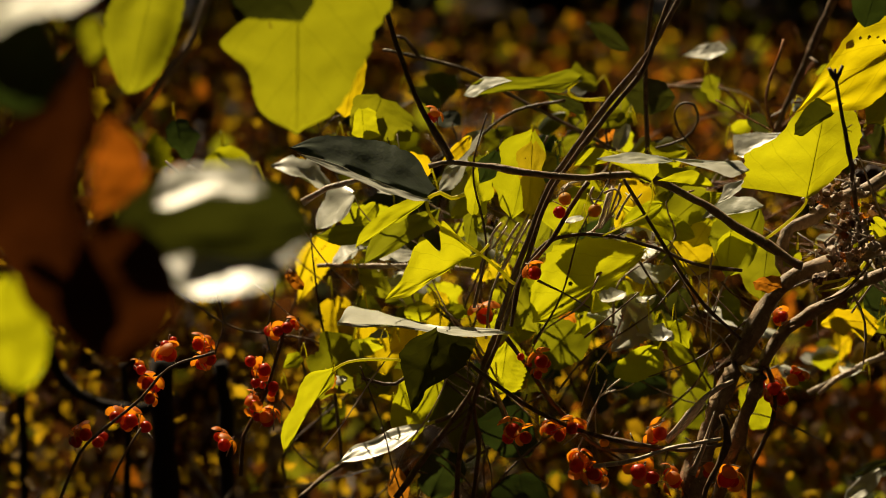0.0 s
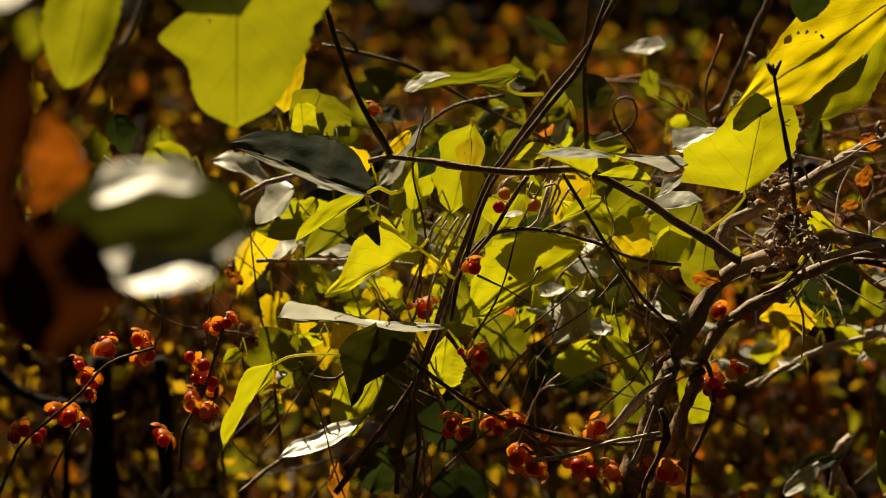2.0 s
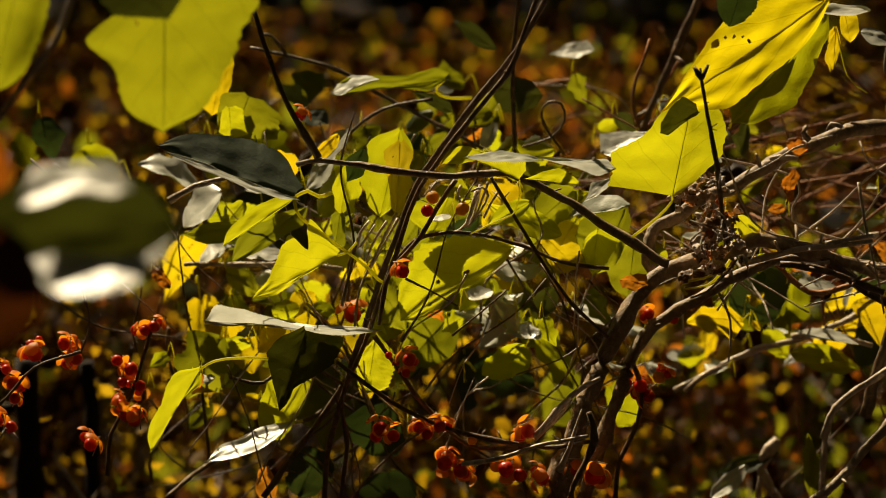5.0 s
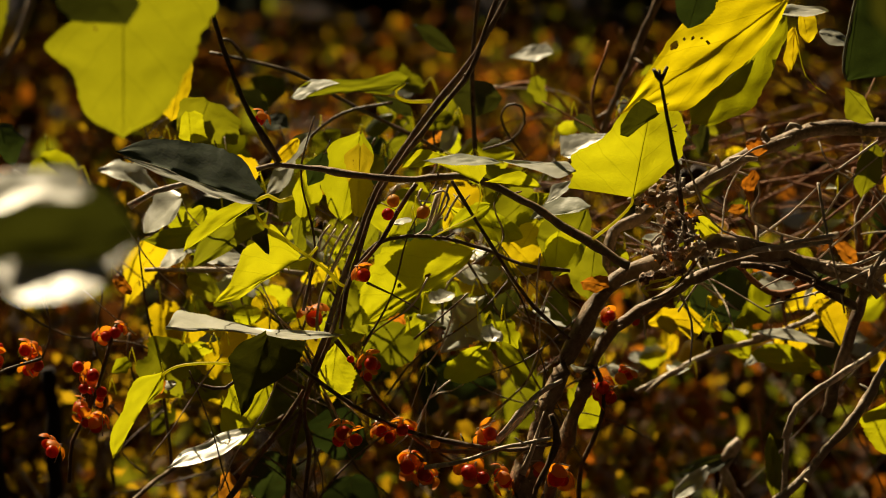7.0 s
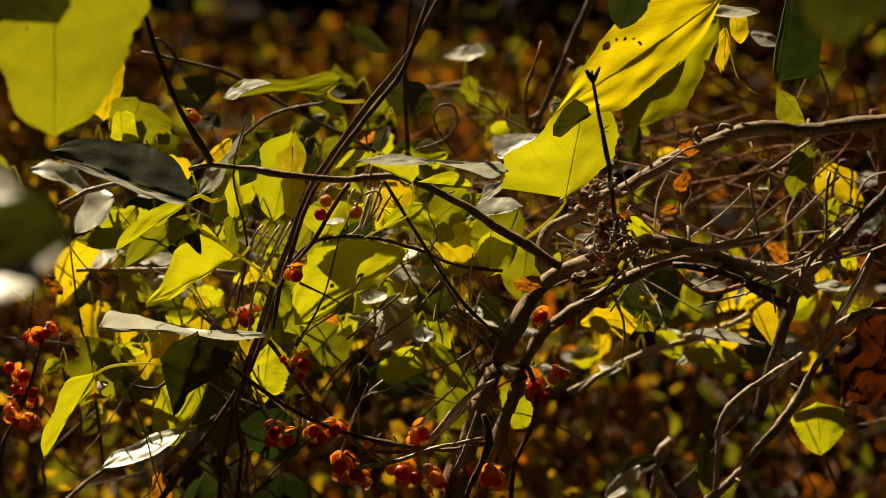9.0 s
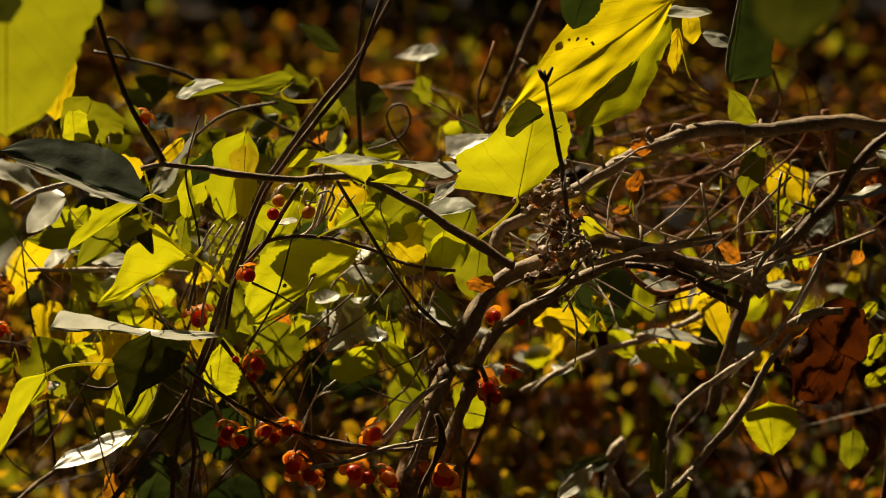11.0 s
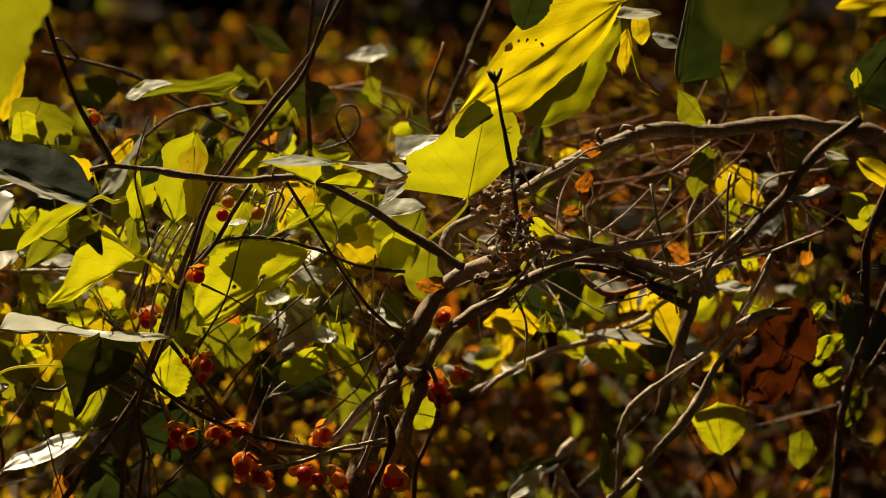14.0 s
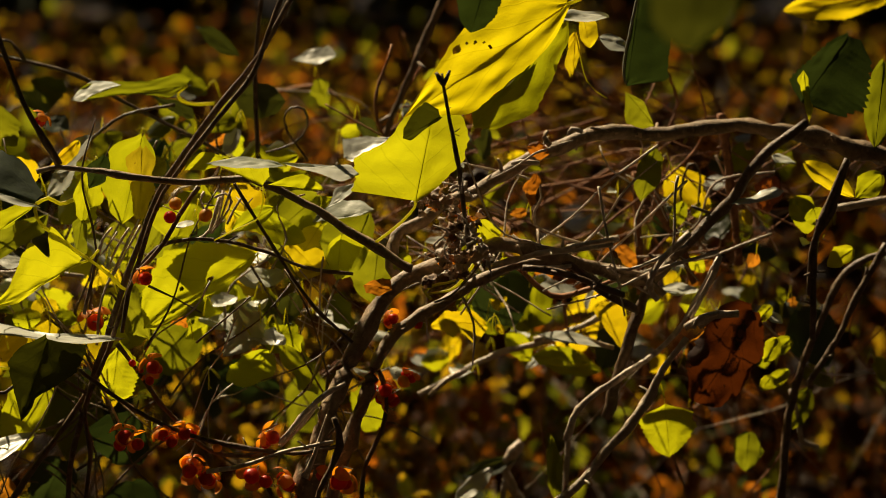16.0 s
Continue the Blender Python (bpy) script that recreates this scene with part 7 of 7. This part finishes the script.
twig([(-0.2982, 1.2200, 0.5347), (-0.2874, 1.2200, 0.5121), (-0.2763, 1.2200, 0.5014), (-0.2579, 1.2200, 0.4976), (-0.2375, 1.2200, 0.4999)], 0.00271, 0.00217, "trunk", name="bough", label="bough of a young tree, shade put in its black bark", category="bough")
twig([(-0.2378, 1.2150, 0.5221), (-0.2365, 1.2150, 0.4995), (-0.2361, 1.2150, 0.4767), (-0.2375, 1.2150, 0.4481), (-0.2386, 1.2150, 0.3903)], 0.00559, 0.00621, "trunk", name="sapling", label="trunk of a young tree, shade put in its black bark", category="sapling", group="saplings")
twig([(-0.2078, 1.2200, 0.5215), (-0.2064, 1.2200, 0.4988), (-0.2059, 1.2200, 0.4760), (-0.2072, 1.2200, 0.4474), (-0.2081, 1.2200, 0.3895)], 0.00317, 0.00352, "trunk", name="sapling", label="trunk of a young tree, shade put in its black bark", category="sapling", group="saplings")
twig([(-0.3139, 1.2400, 0.5166), (-0.3128, 1.2400, 0.4934), (-0.3125, 1.2400, 0.4701), (-0.3142, 1.2400, 0.4407), (-0.3158, 1.2400, 0.3815)], 0.00198, 0.00220, "trunk", name="sapling", label="trunk of a young tree, shade put in its black bark", category="sapling", group="saplings")
twig([(-0.2584, 1.2300, 0.5191), (-0.2572, 1.2300, 0.4961), (-0.2568, 1.2300, 0.4731), (-0.2582, 1.2300, 0.4441), (-0.2595, 1.2300, 0.3856)], 0.00172, 0.00191, "trunk", name="sapling", label="trunk of a young tree, shade put in its black bark", category="sapling", group="saplings")
fruit((-0.0600, 0.9450, 0.5915), (0.10, -0.02, -0.62), 0.0036, "open", stalk=(-0.0575, 0.9450, 0.5850))
fruit((-0.0393, 0.9000, 0.6148), (0.79, -0.66, -0.73), 0.0028, "open", stalk=(-0.0393, 0.9000, 0.6179))
fruit((-0.0305, 0.9000, 0.6369), (-0.94, -0.30, -0.16), 0.0023, "red", stalk=(-0.0330, 0.9000, 0.6410))
fruit((-0.0285, 0.9000, 0.6417), (0.18, -0.77, -0.27), 0.0024, "closed", stalk=(-0.0298, 0.9000, 0.6454))
fruit((-0.0178, 0.9000, 0.6376), (-0.43, -0.04, -0.43), 0.0024, "closed", stalk=(-0.0192, 0.9000, 0.6418))
fruit((-0.0442, 0.9000, 0.5843), (0.56, -0.46, -0.71), 0.0014, "red", stalk=(-0.0461, 0.9000, 0.5883))
fruit((-0.0414, 0.9060, 0.5805), (0.62, -0.36, -0.45), 0.0012, "open", stalk=(-0.0445, 0.9060, 0.5865))
fruit((-0.0368, 0.9000, 0.5827), (0.43, -0.77, -0.59), 0.0028, "open", stalk=(-0.0373, 0.9000, 0.5862))
fruit((-0.0354, 0.9060, 0.5810), (0.33, 0.16, 0.05), 0.0021, "open", stalk=(-0.0371, 0.9060, 0.5850))
fruit((-0.0380, 0.9000, 0.5778), (0.52, -0.73, 0.09), 0.0017, "red", stalk=(-0.0388, 0.9000, 0.5830))
fruit((-0.0387, 0.9060, 0.5774), (0.38, -0.04, -0.51), 0.0014, "open", stalk=(-0.0383, 0.9060, 0.5800))
fruit((-0.0470, 0.9000, 0.5573), (0.15, -0.44, -0.42), 0.0031, "open", stalk=(-0.0460, 0.9000, 0.5619))
fruit((-0.0491, 0.9060, 0.5532), (-0.04, -0.77, -0.34), 0.0024, "red", stalk=(-0.0473, 0.9060, 0.5594))
fruit((-0.0425, 0.9000, 0.5547), (0.85, -0.49, -0.77), 0.0026, "open", stalk=(-0.0401, 0.9000, 0.5596))
fruit((-0.0333, 0.9000, 0.5579), (-0.77, -0.71, -0.13), 0.0024, "open", stalk=(-0.0322, 0.9000, 0.5615))
fruit((-0.0345, 0.9060, 0.5565), (0.68, -0.00, -0.38), 0.0019, "open", stalk=(-0.0336, 0.9060, 0.5600))
fruit((-0.0303, 0.9000, 0.5555), (0.32, 0.21, -0.18), 0.0022, "red", stalk=(-0.0283, 0.9000, 0.5590))
fruit((-0.0301, 0.9060, 0.5560), (-0.59, 0.25, -0.00), 0.0016, "open", stalk=(-0.0305, 0.9060, 0.5575))
fruit((-0.0258, 0.9000, 0.5584), (0.01, -0.61, -0.61), 0.0026, "open", stalk=(-0.0276, 0.9000, 0.5626))
fruit((-0.0233, 0.9060, 0.5572), (0.22, -0.67, -0.95), 0.0022, "open", stalk=(-0.0260, 0.9060, 0.5605))
fruit((-0.0140, 0.9000, 0.5534), (-0.49, -0.50, -0.67), 0.0018, "closed", stalk=(-0.0111, 0.9000, 0.5582))
fruit((0.0059, 0.9000, 0.5568), (0.99, -0.41, -0.29), 0.0029, "open", stalk=(0.0078, 0.9000, 0.5618))
fruit((0.0034, 0.9060, 0.5534), (0.67, -0.61, -0.66), 0.0022, "open", stalk=(0.0059, 0.9060, 0.5588))
fruit((-0.0241, 0.9000, 0.5447), (-0.32, -0.73, 0.12), 0.0031, "open", stalk=(-0.0230, 0.9000, 0.5479))
fruit((-0.0226, 0.9060, 0.5454), (0.12, 0.21, -0.88), 0.0028, "open", stalk=(-0.0243, 0.9060, 0.5467))
fruit((-0.0180, 0.9000, 0.5419), (0.30, -0.46, 0.09), 0.0029, "open", stalk=(-0.0185, 0.9000, 0.5460))
fruit((-0.0167, 0.9060, 0.5395), (-0.59, -0.54, 0.08), 0.0025, "open", stalk=(-0.0181, 0.9060, 0.5439))
fruit((-0.0017, 0.9000, 0.5428), (-0.04, -0.48, 0.08), 0.0033, "open", stalk=(0.0009, 0.9000, 0.5465))
fruit((0.0034, 0.9000, 0.5407), (0.66, 0.13, -0.59), 0.0025, "red", stalk=(0.0010, 0.9000, 0.5456))
fruit((0.0029, 0.9060, 0.5391), (0.59, -0.38, -0.47), 0.0018, "open", stalk=(0.0034, 0.9060, 0.5427))
fruit((0.0115, 0.9000, 0.5394), (0.71, 0.27, -0.06), 0.0028, "open", stalk=(0.0093, 0.9000, 0.5437))
fruit((0.0091, 0.9060, 0.5408), (-0.39, -0.23, -0.80), 0.0021, "open", stalk=(0.0116, 0.9060, 0.5414))
fruit((0.0177, 0.9000, 0.5362), (0.66, -0.72, -0.38), 0.0026, "open", stalk=(0.0203, 0.9000, 0.5404))
fruit((0.0204, 0.9060, 0.5351), (-0.57, -0.34, -0.84), 0.0019, "open", stalk=(0.0177, 0.9060, 0.5381))
fruit((0.0222, 0.9000, 0.5425), (0.23, 0.28, -0.62), 0.0029, "open", stalk=(0.0250, 0.9000, 0.5468))
fruit((0.0217, 0.9060, 0.5394), (-0.69, -0.55, -0.68), 0.0025, "red", stalk=(0.0224, 0.9060, 0.5444))
fruit((0.0298, 0.9000, 0.5405), (-0.94, -0.29, -0.79), 0.0035, "open", stalk=(0.0296, 0.9000, 0.5459))
fruit((0.0320, 0.9060, 0.5387), (0.23, -0.60, -0.03), 0.0031, "open", stalk=(0.0299, 0.9060, 0.5425))
fruit((0.0428, 0.9300, 0.5690), (0.59, -0.10, -0.01), 0.0021, "red", stalk=(0.0420, 0.9300, 0.5725))
fruit((0.0441, 0.9360, 0.5708), (0.40, -0.18, -0.20), 0.0018, "open", stalk=(0.0430, 0.9360, 0.5712))
fruit((0.0480, 0.9300, 0.5680), (-0.99, -0.53, -0.08), 0.0029, "open", stalk=(0.0453, 0.9300, 0.5724))
fruit((0.0469, 0.9360, 0.5638), (0.07, 0.13, -0.20), 0.0027, "open", stalk=(0.0482, 0.9360, 0.5702))
fruit((0.0511, 0.9300, 0.5642), (0.69, -0.35, 0.11), 0.0027, "open", stalk=(0.0539, 0.9300, 0.5689))
fruit((0.0548, 0.9300, 0.5714), (0.66, -0.10, -0.56), 0.0023, "closed", stalk=(0.0524, 0.9300, 0.5751))
fruit((0.0555, 0.9360, 0.5731), (-0.50, 0.19, -0.55), 0.0016, "open", stalk=(0.0551, 0.9360, 0.5737))
fruit((0.0579, 0.9300, 0.5723), (-0.17, 0.01, -0.38), 0.0019, "open", stalk=(0.0552, 0.9300, 0.5760))
fruit((0.0576, 0.9360, 0.5724), (-0.54, 0.19, -0.03), 0.0018, "red", stalk=(0.0582, 0.9360, 0.5746))
fruit((0.0507, 0.9300, 0.5951), (0.95, -0.74, -0.30), 0.0023, "open", stalk=(0.0502, 0.9300, 0.5981))
fruit((0.0486, 0.9300, 0.5940), (0.79, -0.20, 0.09), 0.0016, "red", stalk=(0.0507, 0.9300, 0.5980))
fruit((0.0600, 0.9300, 0.5931), (-0.91, -0.50, -0.18), 0.0019, "red", stalk=(0.0607, 0.9300, 0.5965))
fruit((-0.2004, 0.8700, 0.5574), (0.23, -0.17, -0.08), 0.0021, "red", stalk=(-0.2001, 0.8700, 0.5529))
fruit((-0.2030, 0.8760, 0.5565), (0.40, -0.31, -0.46), 0.0017, "red", stalk=(-0.2019, 0.8760, 0.5540))
fruit((-0.1969, 0.8700, 0.5601), (0.44, -0.11, -0.47), 0.0026, "open", stalk=(-0.1947, 0.8700, 0.5583))
fruit((-0.2004, 0.8760, 0.5595), (-0.03, 0.18, -0.49), 0.0020, "open", stalk=(-0.1983, 0.8760, 0.5567))
fruit((-0.1925, 0.8700, 0.5575), (0.25, -0.50, 0.22), 0.0022, "red", stalk=(-0.1914, 0.8700, 0.5543))
fruit((-0.1920, 0.8760, 0.5582), (0.01, -0.26, -0.17), 0.0019, "red", stalk=(-0.1939, 0.8760, 0.5541))
fruit((-0.1860, 0.8700, 0.5667), (-0.21, -0.38, -0.56), 0.0026, "open", stalk=(-0.1857, 0.8700, 0.5649))
fruit((-0.1871, 0.8760, 0.5653), (-0.90, -0.19, -0.45), 0.0022, "open", stalk=(-0.1873, 0.8760, 0.5634))
fruit((-0.1806, 0.8700, 0.5654), (-0.72, -0.75, -0.84), 0.0028, "open", stalk=(-0.1783, 0.8700, 0.5611))
fruit((-0.1839, 0.8760, 0.5628), (-0.07, -0.79, -0.49), 0.0023, "open", stalk=(-0.1819, 0.8760, 0.5621))
fruit((-0.1754, 0.8700, 0.5632), (0.15, -0.58, 0.20), 0.0022, "red", stalk=(-0.1730, 0.8700, 0.5593))
fruit((-0.1771, 0.8760, 0.5612), (-0.31, -0.37, -0.97), 0.0017, "open", stalk=(-0.1766, 0.8760, 0.5599))
fruit((-0.1766, 0.8700, 0.5837), (0.21, -0.12, -0.09), 0.0019, "red", stalk=(-0.1758, 0.8700, 0.5816))
fruit((-0.1791, 0.8760, 0.5837), (-0.11, -0.26, -0.63), 0.0017, "open", stalk=(-0.1778, 0.8760, 0.5805))
fruit((-0.1742, 0.8700, 0.5787), (-0.08, -0.38, -0.20), 0.0028, "open", stalk=(-0.1766, 0.8700, 0.5767))
fruit((-0.1729, 0.8760, 0.5763), (0.44, -0.27, -0.89), 0.0020, "red", stalk=(-0.1755, 0.8760, 0.5754))
fruit((-0.1739, 0.8700, 0.5734), (-0.43, -0.21, -0.73), 0.0021, "red", stalk=(-0.1747, 0.8700, 0.5704))
fruit((-0.1752, 0.8760, 0.5720), (-0.49, -0.63, -0.29), 0.0018, "open", stalk=(-0.1752, 0.8760, 0.5701))
fruit((-0.1664, 0.8700, 0.5893), (0.43, 0.04, -0.59), 0.0031, "open", stalk=(-0.1642, 0.8700, 0.5861))
fruit((-0.1703, 0.8760, 0.5880), (0.37, -0.22, -0.56), 0.0023, "open", stalk=(-0.1676, 0.8760, 0.5861))
fruit((-0.1679, 0.8700, 0.5925), (-0.42, -0.64, -0.13), 0.0019, "red", stalk=(-0.1682, 0.8700, 0.5906))
fruit((-0.1661, 0.8760, 0.5934), (0.78, -0.63, -0.88), 0.0014, "red", stalk=(-0.1691, 0.8760, 0.5894))
fruit((-0.1563, 0.8700, 0.5930), (-0.37, -0.44, -0.58), 0.0024, "open", stalk=(-0.1542, 0.8700, 0.5907))
fruit((-0.1544, 0.8760, 0.5916), (-0.22, 0.28, -0.19), 0.0019, "open", stalk=(-0.1574, 0.8760, 0.5899))
fruit((-0.1520, 0.8700, 0.5878), (0.93, 0.18, -0.27), 0.0026, "open", stalk=(-0.1537, 0.8700, 0.5842))
fruit((-0.1562, 0.8760, 0.5849), (-0.03, -0.62, -0.61), 0.0024, "open", stalk=(-0.1530, 0.8760, 0.5847))
fruit((-0.1377, 0.8700, 0.5872), (0.58, -0.66, -0.18), 0.0021, "red", stalk=(-0.1371, 0.8700, 0.5849))
fruit((-0.1375, 0.8760, 0.5852), (-0.65, 0.06, 0.05), 0.0015, "open", stalk=(-0.1387, 0.8760, 0.5840))
fruit((-0.1328, 0.8700, 0.5842), (0.57, -0.26, 0.13), 0.0026, "open", stalk=(-0.1348, 0.8700, 0.5813))
fruit((-0.1345, 0.8760, 0.5823), (-0.46, 0.26, 0.05), 0.0020, "open", stalk=(-0.1337, 0.8760, 0.5810))
fruit((-0.1360, 0.8700, 0.5795), (0.03, -0.23, -0.04), 0.0019, "red", stalk=(-0.1373, 0.8700, 0.5753))
fruit((-0.1345, 0.8760, 0.5776), (-0.65, -0.54, -0.79), 0.0014, "red", stalk=(-0.1370, 0.8760, 0.5763))
fruit((-0.1297, 0.8700, 0.5782), (0.69, 0.19, -0.37), 0.0021, "red", stalk=(-0.1320, 0.8700, 0.5753))
fruit((-0.1311, 0.8760, 0.5749), (0.29, -0.35, 0.08), 0.0017, "open", stalk=(-0.1306, 0.8760, 0.5750))
fruit((-0.1366, 0.8700, 0.5714), (0.08, 0.18, 0.01), 0.0022, "open", stalk=(-0.1369, 0.8700, 0.5674))
fruit((-0.1389, 0.8760, 0.5722), (-0.89, 0.17, -0.98), 0.0020, "open", stalk=(-0.1375, 0.8760, 0.5682))
fruit((-0.1356, 0.8700, 0.5674), (-0.69, -0.22, -0.08), 0.0017, "red", stalk=(-0.1348, 0.8700, 0.5632))
fruit((-0.1386, 0.8760, 0.5676), (-0.12, -0.25, 0.22), 0.0013, "red", stalk=(-0.1366, 0.8760, 0.5641))
fruit((-0.1320, 0.8700, 0.5660), (-0.19, 0.01, -0.36), 0.0026, "open", stalk=(-0.1298, 0.8700, 0.5626))
fruit((-0.1313, 0.8760, 0.5667), (-0.06, -0.47, -0.64), 0.0020, "open", stalk=(-0.1330, 0.8760, 0.5627))
fruit((-0.1246, 0.8700, 0.5994), (0.95, 0.02, 0.28), 0.0022, "red", stalk=(-0.1252, 0.8700, 0.5952))
fruit((-0.1238, 0.8760, 0.5996), (-0.46, -0.08, -0.36), 0.0018, "open", stalk=(-0.1255, 0.8760, 0.5963))
fruit((-0.1278, 0.8700, 0.5981), (0.84, -0.36, -0.21), 0.0022, "open", stalk=(-0.1269, 0.8700, 0.5962))
fruit((-0.1318, 0.8760, 0.5971), (-0.74, -0.45, -0.82), 0.0021, "red", stalk=(-0.1287, 0.8760, 0.5951))
fruit((-0.1476, 0.8700, 0.5571), (-0.91, -0.78, -0.71), 0.0026, "open", stalk=(-0.1469, 0.8700, 0.5530))
fruit((-0.1505, 0.8760, 0.5586), (-0.48, 0.16, -0.68), 0.0020, "open", stalk=(-0.1487, 0.8760, 0.5537))
fruit((-0.0801, 0.9500, 0.6662), (-0.71, 0.11, -0.90), 0.0024, "open", stalk=(-0.0783, 0.9500, 0.6631))
